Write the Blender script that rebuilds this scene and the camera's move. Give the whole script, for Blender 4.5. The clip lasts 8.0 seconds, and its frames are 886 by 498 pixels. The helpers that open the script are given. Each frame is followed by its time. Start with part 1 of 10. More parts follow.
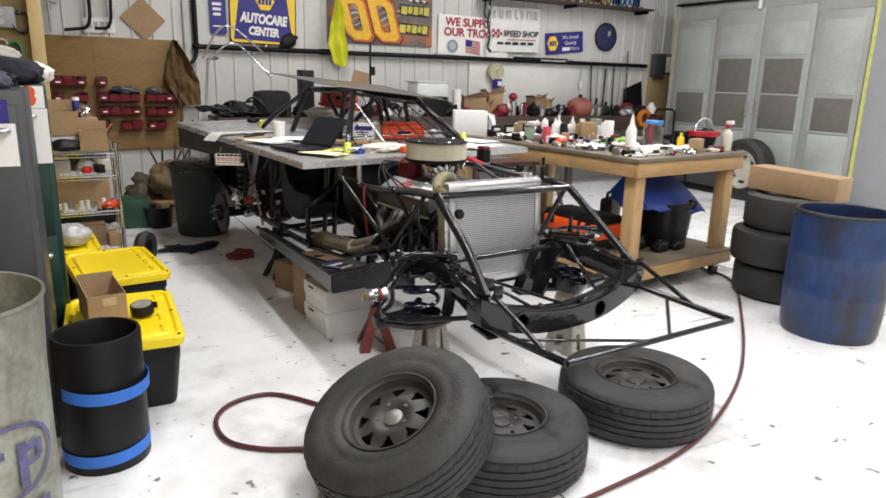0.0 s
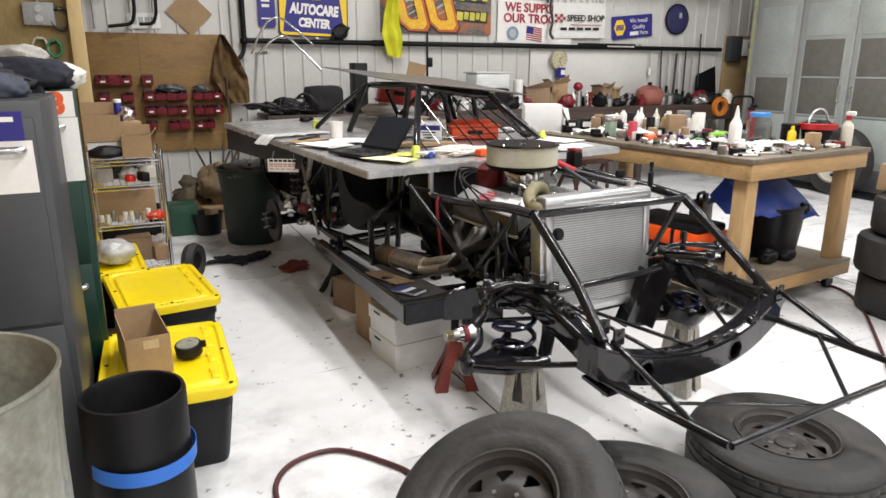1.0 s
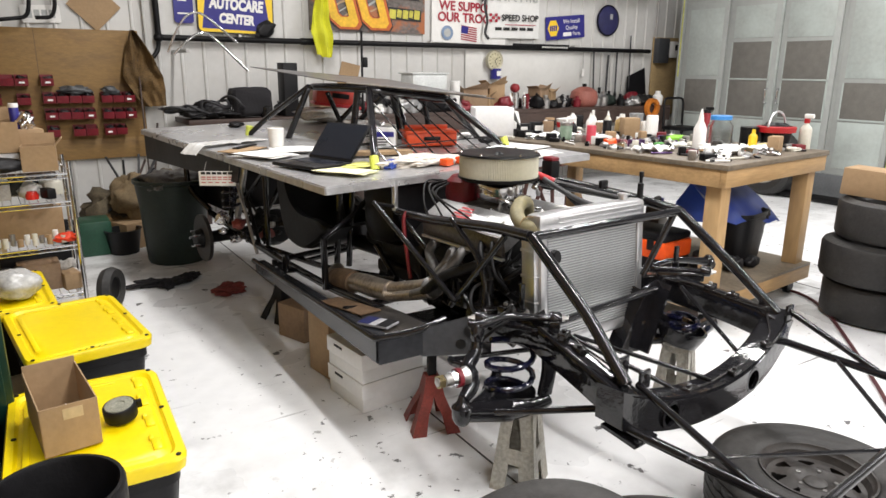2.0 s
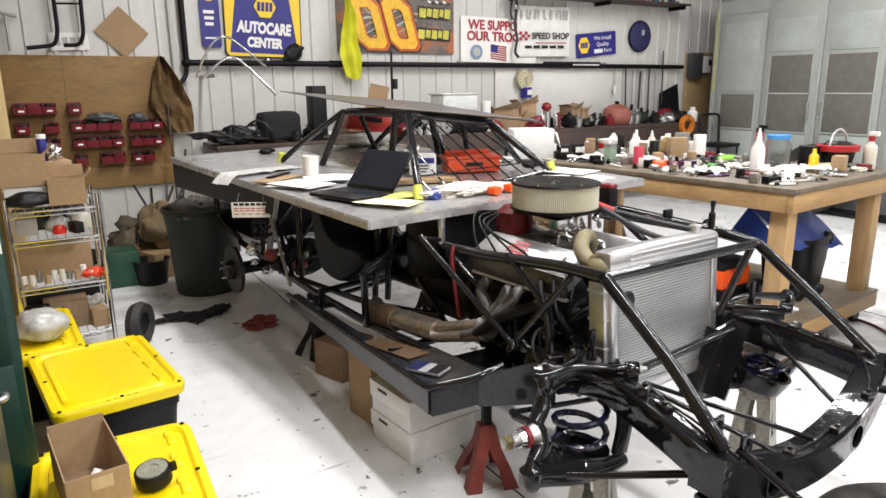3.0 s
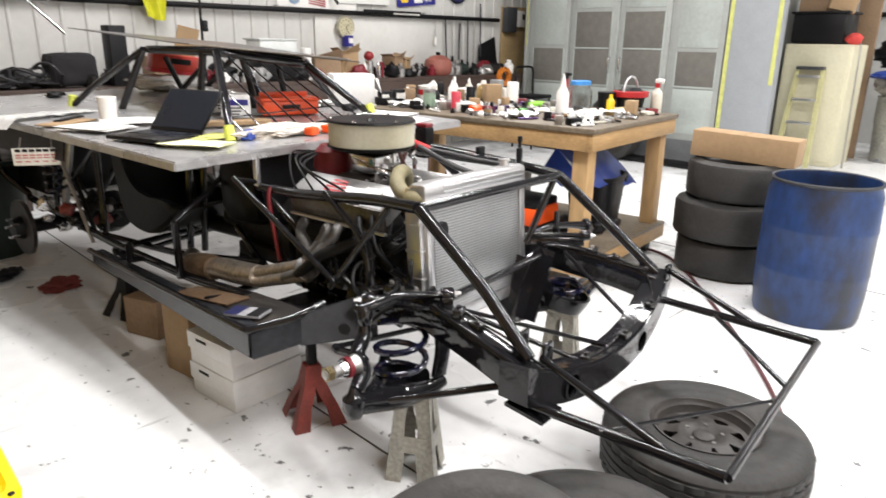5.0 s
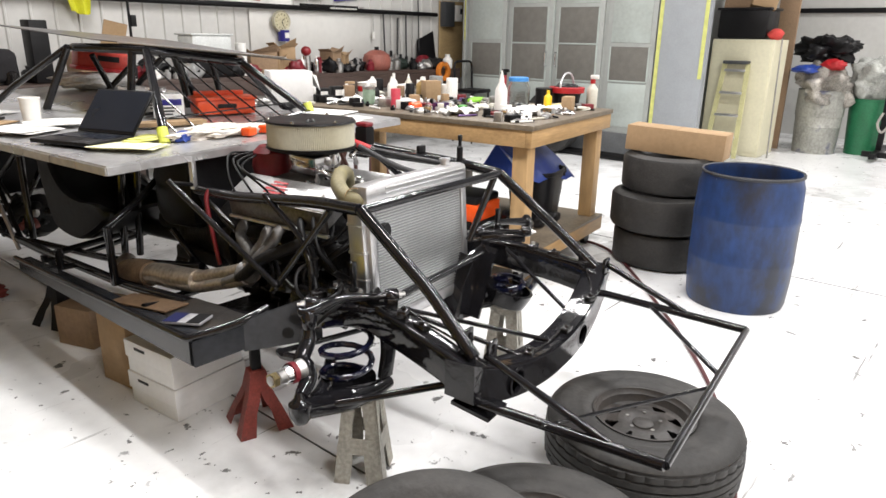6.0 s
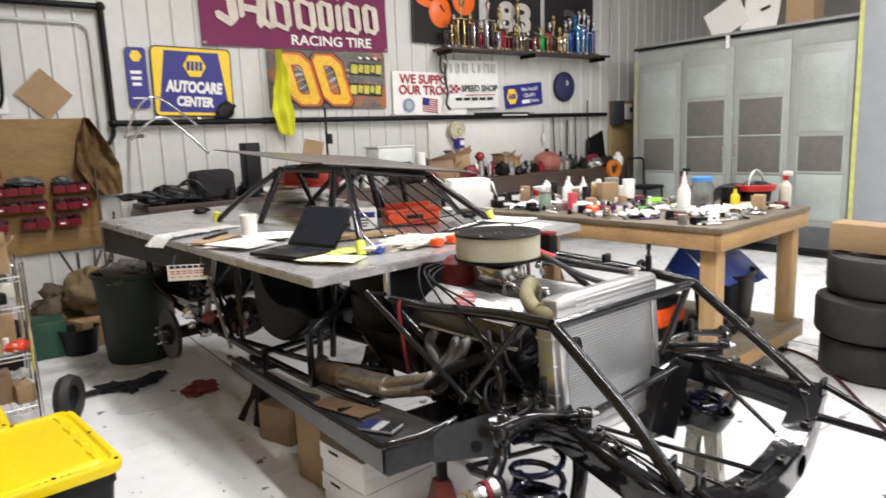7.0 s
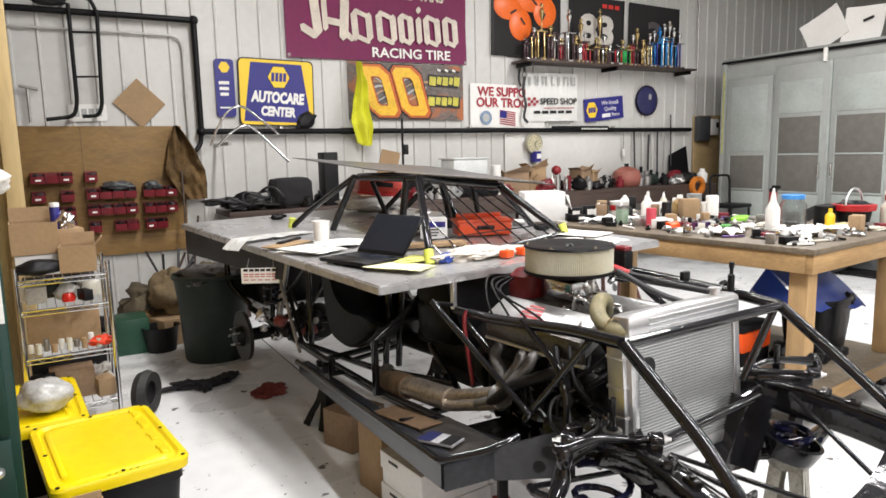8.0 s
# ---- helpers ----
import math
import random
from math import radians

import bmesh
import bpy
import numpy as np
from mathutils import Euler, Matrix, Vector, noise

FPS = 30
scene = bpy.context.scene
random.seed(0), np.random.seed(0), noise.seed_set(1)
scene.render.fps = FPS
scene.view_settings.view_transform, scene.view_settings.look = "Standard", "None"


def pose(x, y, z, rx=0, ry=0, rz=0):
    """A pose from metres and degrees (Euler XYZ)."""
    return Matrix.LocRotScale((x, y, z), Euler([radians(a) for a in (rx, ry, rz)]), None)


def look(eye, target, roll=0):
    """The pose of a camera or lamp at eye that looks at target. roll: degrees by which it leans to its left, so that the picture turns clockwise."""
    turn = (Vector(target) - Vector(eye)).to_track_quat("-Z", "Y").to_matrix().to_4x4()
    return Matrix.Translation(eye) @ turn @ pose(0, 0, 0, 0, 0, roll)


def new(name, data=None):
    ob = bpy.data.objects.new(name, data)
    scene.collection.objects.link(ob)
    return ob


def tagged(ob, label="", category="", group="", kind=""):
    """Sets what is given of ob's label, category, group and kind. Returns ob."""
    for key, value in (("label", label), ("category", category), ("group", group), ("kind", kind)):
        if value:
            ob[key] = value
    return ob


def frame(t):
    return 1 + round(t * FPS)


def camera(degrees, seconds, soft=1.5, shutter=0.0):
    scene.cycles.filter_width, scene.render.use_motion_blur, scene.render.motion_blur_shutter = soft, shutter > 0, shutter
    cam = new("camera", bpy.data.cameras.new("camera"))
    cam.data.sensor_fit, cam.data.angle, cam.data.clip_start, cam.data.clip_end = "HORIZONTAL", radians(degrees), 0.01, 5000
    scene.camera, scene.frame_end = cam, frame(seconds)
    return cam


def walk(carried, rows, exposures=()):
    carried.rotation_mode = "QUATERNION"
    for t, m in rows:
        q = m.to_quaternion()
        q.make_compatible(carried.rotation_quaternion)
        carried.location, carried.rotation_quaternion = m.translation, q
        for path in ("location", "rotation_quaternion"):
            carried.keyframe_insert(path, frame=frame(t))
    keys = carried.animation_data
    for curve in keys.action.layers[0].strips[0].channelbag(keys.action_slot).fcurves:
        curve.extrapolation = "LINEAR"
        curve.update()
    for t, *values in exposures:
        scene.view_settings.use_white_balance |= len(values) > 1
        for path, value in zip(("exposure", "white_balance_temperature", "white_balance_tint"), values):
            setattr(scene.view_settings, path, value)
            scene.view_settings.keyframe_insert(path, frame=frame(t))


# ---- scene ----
cam = camera(66.8, 8.0, shutter=0.28)
PATH = [
    (0, (0.156, -0.19, 1.478), (1.1, 1.504, 0.988), 1.5),
    (0.5, (0.228, 0.13, 1.453), (1.073, 1.864, 0.924), -0.3),
    (1, (0.234, 0.4, 1.494), (1.059, 2.145, 0.973), 0.2),
    (1.2, (0.248, 0.507, 1.483), (1.115, 2.246, 1.012), -0.2),
    (2.3, (0.195, 0.972, 1.5), (1.248, 2.588, 0.972), 0.6),
    (2.5, (0.229, 1.043, 1.506), (1.251, 2.683, 0.991), 0.1),
    (3, (0.218, 1.124, 1.516), (1.208, 2.798, 1.047), -0.6),
    (3.5, (0.194, 1.135, 1.518), (1.183, 2.821, 1.093), -0.7),
    (4, (0.194, 1.122, 1.511), (1.224, 2.785, 1.092), -0.6),
    (4.5, (0.225, 1.089, 1.484), (1.456, 2.591, 1.008), 0.4),
    (5, (0.248, 1.072, 1.441), (1.605, 2.418, 0.852), 0.9),
    (5.2, (0.242, 1.063, 1.45), (1.647, 2.342, 0.824), 1.8),
    (6.3, (0.246, 1.074, 1.477), (1.721, 2.293, 0.893), 0.6),
    (6.5, (0.231, 1.1, 1.491), (1.638, 2.429, 0.989), -0.6),
    (7, (0.191, 1.139, 1.537), (1.353, 2.732, 1.205), -2.2),
    (7.5, (0.214, 1.162, 1.534), (1.258, 2.853, 1.304), -1.9),
    (8, (0.244, 1.17, 1.511), (1.225, 2.89, 1.227), -1.3),
]
walk(cam, [(t, look(eye, target, roll)) for t, eye, target, roll in PATH], exposures=[(0.0, -0.36), (0.5, -0.38), (1.0, -0.24), (2.5, -0.06), (3.5, 0.03), (4.5, 0.11), (5.0, 0.11), (6.3, -0.12), (6.5, -0.23), (7.0, -0.06), (7.5, -0.02), (8.0, 0.03)])

# ---- light ----
world = bpy.data.worlds.new("world")
scene.world = world
world.use_nodes = True
world.node_tree.nodes["Background"].inputs[0].default_value = (0.9, 0.95, 1.0, 1)
world.node_tree.nodes["Background"].inputs[1].default_value = 0.02


# ---- materials ----
def mat(name, base, rough=0.5, metal=0.0, var=0.18, scale=6.0, bump=0.0, bscale=80.0, coat=0.0, rvar=0.1, dirt=None, dirt_amount=0.0, dirt_scale=3.0, stretch=(1, 1, 1), spec=0.5, dirt_lo=0.5, dirt_hi=0.75):
    """A surface with two scales of variation, optional stains, and fine relief."""
    m = bpy.data.materials.new(name)
    m.use_nodes = True
    nt = m.node_tree
    N, L = nt.nodes, nt.links
    b = N["Principled BSDF"]
    tc = N.new("ShaderNodeTexCoord")
    mp = N.new("ShaderNodeMapping")
    mp.inputs["Scale"].default_value = stretch
    L.new(tc.outputs["Object"], mp.inputs[0])
    n1, n2 = N.new("ShaderNodeTexNoise"), N.new("ShaderNodeTexNoise")
    n1.inputs["Scale"].default_value, n1.inputs["Detail"].default_value = scale, 4
    n2.inputs["Scale"].default_value, n2.inputs["Detail"].default_value = scale * 9, 3
    L.new(mp.outputs[0], n1.inputs[0]), L.new(mp.outputs[0], n2.inputs[0])
    add = N.new("ShaderNodeMath")
    add.operation = "ADD"
    L.new(n1.outputs[0], add.inputs[0]), L.new(n2.outputs[0], add.inputs[1])
    mr = N.new("ShaderNodeMapRange")
    mr.inputs[1].default_value, mr.inputs[2].default_value = 0.7, 1.3
    L.new(add.outputs[0], mr.inputs[0])
    mix = N.new("ShaderNodeMix")
    mix.data_type = "RGBA"
    mix.inputs[6].default_value = (*[max(0, c * (1 - var)) for c in base], 1)
    mix.inputs[7].default_value = (*[min(1, c * (1 + var)) for c in base], 1)
    L.new(mr.outputs[0], mix.inputs[0])
    col = mix.outputs[2]
    if dirt:
        n3, r3, mx = N.new("ShaderNodeTexNoise"), N.new("ShaderNodeMapRange"), N.new("ShaderNodeMix")
        n3.inputs["Scale"].default_value, n3.inputs["Detail"].default_value, n3.inputs["Roughness"].default_value = dirt_scale, 8, 0.65
        L.new(mp.outputs[0], n3.inputs[0]), L.new(n3.outputs[0], r3.inputs[0])
        r3.inputs[1].default_value, r3.inputs[2].default_value, r3.inputs[4].default_value = dirt_lo, dirt_hi, dirt_amount
        mx.data_type = "RGBA"
        mx.inputs[7].default_value = (*dirt, 1)
        L.new(r3.outputs[0], mx.inputs[0]), L.new(col, mx.inputs[6])
        col = mx.outputs[2]
    L.new(col, b.inputs["Base Color"])
    rr = N.new("ShaderNodeMapRange")
    rr.inputs[3].default_value, rr.inputs[4].default_value = max(0.03, rough - rvar), min(1, rough + rvar)
    L.new(n1.outputs[0], rr.inputs[0]), L.new(rr.outputs[0], b.inputs["Roughness"])
    b.inputs["Metallic"].default_value = metal
    b.inputs["Specular IOR Level"].default_value = spec
    b.inputs["Coat Weight"].default_value = coat
    b.inputs["Coat Roughness"].default_value = 0.08
    if bump:
        nb, bp = N.new("ShaderNodeTexNoise"), N.new("ShaderNodeBump")
        nb.inputs["Scale"].default_value, nb.inputs["Detail"].default_value = bscale, 4
        L.new(mp.outputs[0], nb.inputs[0]), L.new(nb.outputs[0], bp.inputs["Height"])
        bp.inputs["Strength"].default_value, bp.inputs["Distance"].default_value = bump, 0.01
        L.new(bp.outputs[0], b.inputs["Normal"])
    return m


def floor_material():
    """White floor paint over concrete: grey traffic haze, tyre scuffs, and chips down to the slab."""
    m = mat("floor_paint", (0.83, 0.835, 0.84), 0.30, var=0.05, scale=1.2, bump=0.06, bscale=25, rvar=0.12, dirt=(0.42, 0.415, 0.41), dirt_amount=0.4, dirt_scale=0.9)
    nt = m.node_tree
    N, L = nt.nodes, nt.links
    b = N["Principled BSDF"]
    prev = b.inputs["Base Color"].links[0].from_socket
    tc = N.new("ShaderNodeTexCoord")

    def layer(prev, scale, lo, hi, colour, stretch=(1, 1, 1), mask_scale=0.6, mlo=0.5, mhi=0.62, turn=0.0):
        mp = N.new("ShaderNodeMapping")
        mp.inputs["Scale"].default_value, mp.inputs["Rotation"].default_value[2] = stretch, turn
        L.new(tc.outputs["Object"], mp.inputs[0])
        n, r = N.new("ShaderNodeTexNoise"), N.new("ShaderNodeMapRange")
        n.inputs["Scale"].default_value, n.inputs["Detail"].default_value, n.inputs["Roughness"].default_value = scale, 5, 0.6
        L.new(mp.outputs[0], n.inputs[0]), L.new(n.outputs[0], r.inputs[0])
        r.inputs[1].default_value, r.inputs[2].default_value = lo, hi
        k, kr, mul = N.new("ShaderNodeTexNoise"), N.new("ShaderNodeMapRange"), N.new("ShaderNodeMath")
        k.inputs["Scale"].default_value = mask_scale
        L.new(tc.outputs["Object"], k.inputs[0]), L.new(k.outputs[0], kr.inputs[0])
        kr.inputs[1].default_value, kr.inputs[2].default_value = mlo, mhi
        mul.operation = "MULTIPLY"
        L.new(r.outputs[0], mul.inputs[0]), L.new(kr.outputs[0], mul.inputs[1])
        mx = N.new("ShaderNodeMix")
        mx.data_type = "RGBA"
        mx.inputs[7].default_value = (*colour, 1)
        L.new(mul.outputs[0], mx.inputs[0]), L.new(prev, mx.inputs[6])
        return mx.outputs[2]

    c = layer(prev, 9.0, 0.645, 0.668, (0.13, 0.13, 0.13), mask_scale=0.8, mlo=0.40, mhi=0.47)
    c = layer(c, 26.0, 0.662, 0.682, (0.10, 0.10, 0.10), mask_scale=1.1, mlo=0.45, mhi=0.55)
    c = layer(c, 5.0, 0.62, 0.70, (0.25, 0.25, 0.25), stretch=(0.25, 2.2, 1), mask_scale=0.7, mlo=0.48, mhi=0.6, turn=0.7)
    c = layer(c, 7.0, 0.655, 0.69, (0.20, 0.20, 0.20), stretch=(0.10, 2.6, 1), mask_scale=0.9, mlo=0.46, mhi=0.55, turn=-0.85)
    c = layer(c, 3.2, 0.45, 0.66, (0.36, 0.36, 0.355), mask_scale=0.45, mlo=0.46, mhi=0.62)
    L.new(c, b.inputs["Base Color"])
    return m


def glass(name, colour, rough=0.05, ior=1.45):
    m = bpy.data.materials.new(name)
    m.use_nodes = True
    b = m.node_tree.nodes["Principled BSDF"]
    b.inputs["Base Color"].default_value = (*colour, 1)
    b.inputs["Roughness"].default_value, b.inputs["IOR"].default_value = rough, ior
    b.inputs["Transmission Weight"].default_value = 1
    return m


def glow(name, colour, strength):
    m = bpy.data.materials.new(name)
    m.use_nodes = True
    b = m.node_tree.nodes["Principled BSDF"]
    b.inputs["Base Color"].default_value = (0.8, 0.8, 0.8, 1)
    b.inputs["Emission Color"].default_value = (*colour, 1)
    b.inputs["Emission Strength"].default_value = strength
    return m


FLOOR = floor_material()
WALL = mat("white_wall_steel", (0.60, 0.595, 0.575), 0.42, var=0.05, scale=1.5, dirt=(0.45, 0.43, 0.38), dirt_amount=0.25, dirt_scale=1.3, bump=0.03, bscale=12)
GALV = mat("galvanised_wall_steel", (0.52, 0.52, 0.50), 0.45, 0.2, var=0.08, scale=2)
BOOTH = mat("grey_booth_paint", (0.325, 0.34, 0.325), 0.42, var=0.07, scale=1.5, dirt=(0.40, 0.45, 0.42), dirt_amount=0.35, dirt_scale=1.1)
BOOTH2 = mat("pale_booth_paint", (0.35, 0.38, 0.36), 0.4, var=0.10, scale=2.5, dirt=(0.44, 0.50, 0.475), dirt_amount=0.6, dirt_scale=1.4, dirt_lo=0.46, dirt_hi=0.62)
FILTER = mat("grey_filter_mesh", (0.15, 0.143, 0.128), 0.95, var=0.15, scale=12, bump=0.6, bscale=220)
CEIL = mat("ceiling_liner", (0.205, 0.21, 0.215), 0.8, var=0.12, scale=2)
PLY = mat("plywood", (0.255, 0.150, 0.050), 0.65, var=0.17, scale=2.0, bump=0.15, bscale=30, dirt=(0.12, 0.065, 0.03), dirt_amount=0.65, dirt_scale=2.2, stretch=(1, 1, 3))
PINE = mat("pine_lumber", (0.44, 0.285, 0.135), 0.55, var=0.18, scale=3.0, bump=0.12, bscale=40, dirt=(0.22, 0.12, 0.05), dirt_amount=0.5, dirt_scale=4, stretch=(1, 1, 0.25))
PINE2 = mat("pine_board", (0.39, 0.245, 0.11), 0.55, var=0.2, scale=3.0, bump=0.12, bscale=40, dirt=(0.2, 0.11, 0.05), dirt_amount=0.6, dirt_scale=4, stretch=(0.3, 1.5, 3))
TOPWOOD = mat("greasy_bench_top", (0.15, 0.12, 0.085), 0.5, var=0.3, scale=4.0, bump=0.1, bscale=40, dirt=(0.06, 0.05, 0.04), dirt_amount=0.6, dirt_scale=5)
DARKWOOD = mat("dark_bench_wood", (0.058, 0.037, 0.030), 0.55, var=0.25, scale=4, bump=0.1, bscale=40)
PALE = mat("pale_stud", (0.60, 0.45, 0.22), 0.6, var=0.12, scale=3, stretch=(1, 1, 0.2), bump=0.1, bscale=50)
CARD = mat("cardboard", (0.35, 0.235, 0.13), 0.85, var=0.10, scale=5, bump=0.08, bscale=60)
CARD2 = mat("brown_cardboard", (0.27, 0.18, 0.11), 0.85, var=0.14, scale=5, bump=0.08, bscale=60)
CARTON = mat("white_carton", (0.80, 0.80, 0.795), 0.6, var=0.04, scale=4, dirt=(0.58, 0.57, 0.55), dirt_amount=0.25)
BLACK = mat("black_chassis_enamel", (0.010, 0.0098, 0.0115), 0.08, var=0.3, scale=8, bump=0.17, bscale=22, rvar=0.05, spec=0.5)
SATIN = mat("black_satin_sheet", (0.0055, 0.0053, 0.006), 0.42, var=0.4, scale=5, bump=0.12, bscale=22, spec=0.2)
STEELPAINT = mat("dark_grey_enamel", (0.026, 0.028, 0.033), 0.22, var=0.25, scale=4, bump=0.12, bscale=10)
PLASTIC = mat("black_plastic", (0.007, 0.0068, 0.0078), 0.44, var=0.25, scale=10, bump=0.1, bscale=120, spec=0.26)
RUBBER = mat("tyre_rubber", (0.022, 0.021, 0.020), 0.62, var=0.3, scale=6, bump=0.25, bscale=60, dirt=(0.09, 0.085, 0.08), dirt_amount=0.45, dirt_scale=5)
RIMBLK = mat("dusty_black_rim", (0.034, 0.031, 0.029), 0.5, var=0.35, scale=9, bump=0.1, bscale=70, dirt=(0.075, 0.062, 0.054), dirt_amount=0.5, dirt_scale=7)
ALU = mat("brushed_aluminium", (0.62, 0.62, 0.63), 0.34, 0.9, var=0.08, scale=4, bump=0.05, bscale=90, stretch=(1, 6, 1))
DECK = mat("scuffed_aluminium_deck", (0.56, 0.56, 0.565), 0.30, 0.62, var=0.16, scale=3.2, bump=0.07, bscale=40, dirt=(0.20, 0.20, 0.20), dirt_amount=0.55, dirt_scale=2.5, rvar=0.14)
ROOFTIN = mat("dull_roof_sheet", (0.17, 0.17, 0.175), 0.38, 0.6, var=0.2, scale=3, dirt=(0.07, 0.07, 0.07), dirt_amount=0.5, dirt_scale=3)
CHROME = mat("chrome", (0.75, 0.75, 0.76), 0.12, 1.0, var=0.05)
STEEL = mat("bare_steel", (0.42, 0.41, 0.40), 0.35, 0.9, var=0.2, scale=9)
CORE = mat("radiator_fins", (0.36, 0.37, 0.38), 0.45, 0.7, var=0.08, scale=14)
HEADER = mat("heat_stained_header", (0.43, 0.385, 0.33), 0.38, 0.75, var=0.4, scale=6, dirt=(0.17, 0.105, 0.065), dirt_amount=0.75, dirt_scale=6, bump=0.1, bscale=50)
HEADER2 = mat("grey_header_tube", (0.15, 0.147, 0.144), 0.5, 0.5, var=0.3, scale=9, dirt=(0.07, 0.05, 0.04), dirt_amount=0.5, dirt_scale=7)
ENGINE = mat("dirty_engine_iron", (0.008, 0.0075, 0.0075), 0.5, 0.0, spec=0.25, var=0.4, scale=12, bump=0.3, bscale=60)
CAST = mat("cast_aluminium", (0.46, 0.46, 0.46), 0.42, 0.7, var=0.2, scale=15, bump=0.2, bscale=90)
YELLOW = mat("yellow_lid_plastic", (0.88, 0.66, 0.0), 0.38, var=0.05, scale=4, bump=0.03, bscale=50, dirt=(0.5, 0.4, 0.05), dirt_amount=0.25)
EDGETAPE = mat("dull_yellow_tape", (0.52, 0.54, 0.17), 0.55, var=0.2, scale=12)
YTAPE = mat("yellow_tape", (0.66, 0.72, 0.12), 0.5, var=0.15, scale=20)
HIVIS = mat("hi_vis_cloth", (0.62, 0.62, 0.03), 0.8, var=0.12, scale=9)
BLUEDRUM = mat("blue_drum_plastic", (0.013, 0.040, 0.135), 0.42, var=0.4, scale=2.6, dirt=(0.018, 0.021, 0.032), dirt_amount=0.95, dirt_scale=1.7, stretch=(1, 1, 0.55), dirt_lo=0.45, dirt_hi=0.56)
BLUE = mat("blue_plastic", (0.02, 0.055, 0.30), 0.4, var=0.1)
BTAPE = mat("blue_masking_tape", (0.03, 0.16, 0.60), 0.6, var=0.08)
GREENCAN = mat("dark_green_plastic", (0.018, 0.028, 0.023), 0.5, var=0.2, scale=4, dirt=(0.03, 0.036, 0.03), dirt_amount=0.3, spec=0.35)
GREENSTEEL = mat("dark_green_cabinet_paint", (0.0062, 0.0372, 0.0279), 0.35, var=0.12, scale=3)
GREYSTEEL = mat("grey_cabinet_paint", (0.052, 0.055, 0.060), 0.4, var=0.08, scale=3)
RED = mat("red_plastic", (0.42, 0.015, 0.02), 0.4, var=0.15, scale=8)
DKRED = mat("dark_red_bin_plastic", (0.17, 0.010, 0.018), 0.42, var=0.35, scale=8)
REDPAINT = mat("red_stand_paint", (0.22, 0.038, 0.028), 0.5, var=0.3, scale=12, dirt=(0.05, 0.03, 0.03), dirt_amount=0.6, dirt_scale=9)
ORANGE = mat("orange_plastic", (0.88, 0.10, 0.012), 0.4, var=0.06)
WHITE = mat("white_plastic", (0.80, 0.79, 0.76), 0.4, var=0.04)
PAPER = mat("paper", (0.82, 0.81, 0.78), 0.8, var=0.04)
CREAM = mat("cream_cabinet_paint", (0.70, 0.665, 0.49), 0.5, var=0.06, scale=3)
MILK = mat("milky_plastic", (0.62, 0.60, 0.52), 0.4, var=0.08)
PLEAT = mat("paper_filter_element", (0.57, 0.55, 0.45), 0.75, var=0.08, scale=8)
SILICONE = mat("olive_hose", (0.19, 0.165, 0.09), 0.55, var=0.2, scale=10, dirt=(0.36, 0.32, 0.10), dirt_amount=0.6, dirt_scale=6)
PURPLE = mat("maroon_banner_cloth", (0.17, 0.015, 0.075), 0.7, var=0.1, scale=3)
SILVER = mat("silver_print", (0.62, 0.55, 0.47), 0.5, var=0.2, scale=9)
SIGNBLUE = mat("blue_sign_print", (0.022, 0.020, 0.20), 0.35, var=0.06)
SIGNYEL = mat("yellow_sign_print", (0.85, 0.58, 0.03), 0.35, var=0.05)
BROWNCOAT = mat("brown_canvas", (0.125, 0.074, 0.027), 0.9, var=0.5, scale=9, bump=0.4, bscale=30)
CLOTH = mat("dark_cloth", (0.013, 0.012, 0.014), 0.95, var=0.3, scale=12, bump=0.5, bscale=40)
GREYCLOTH = mat("grey_cloth", (0.40, 0.38, 0.35), 0.95, var=0.2, scale=10, bump=0.5, bscale=40)
RAG = mat("red_rag", (0.16, 0.03, 0.025), 0.95, var=0.3, scale=14, bump=0.5, bscale=50)
HOSE = mat("red_air_hose", (0.075, 0.016, 0.018), 0.5, var=0.25, scale=12)
CLEAR = glass("clear_plastic", (0.9, 0.92, 0.92), 0.12, 1.3)
CABLE = mat("grey_cable", (0.03, 0.03, 0.032), 0.5)
SCREEN = mat("dark_screen", (0.012, 0.015, 0.023), 0.28, var=0.1)


# ---- builders ----
def to_object(name, bm, material, parent=None, label="", smooth=True, angle=38):
    me = bpy.data.meshes.new(name)
    bm.normal_update()
    if smooth:
        lim = radians(75 if bm.verts.layers.int.get("soft") else angle)
        for fc in bm.faces:
            fc.smooth = True
        for e in bm.edges:
            if len(e.link_faces) != 2 or e.calc_face_angle(0) > lim:
                e.smooth = False
    bm.to_mesh(me)
    bm.free()
    for mm in material if isinstance(material, (list, tuple)) else [material]:
        me.materials.append(mm)
    ob = new(name, me)
    if parent:
        ob.parent = parent
    if label:
        ob["label"] = label
    return ob


def part(name, bm, material, parent, label="", smooth=True):
    return to_object(name, bm, material, parent, label, smooth)


def empty(name, m, label="", category="", group="", kind=""):
    ob = new(name)
    ob.empty_display_size = 0.1
    ob.matrix_world = m
    ob.matrix_basis = m
    return tagged(ob, label, category, group, kind)


def solo(name, bm, material, m, label, category, group="", kind="", smooth=True):
    """A thing that is one mesh."""
    ob = to_object(name, bm, material, None, "", smooth)
    ob.matrix_basis = m
    return tagged(ob, label, category, group, kind)


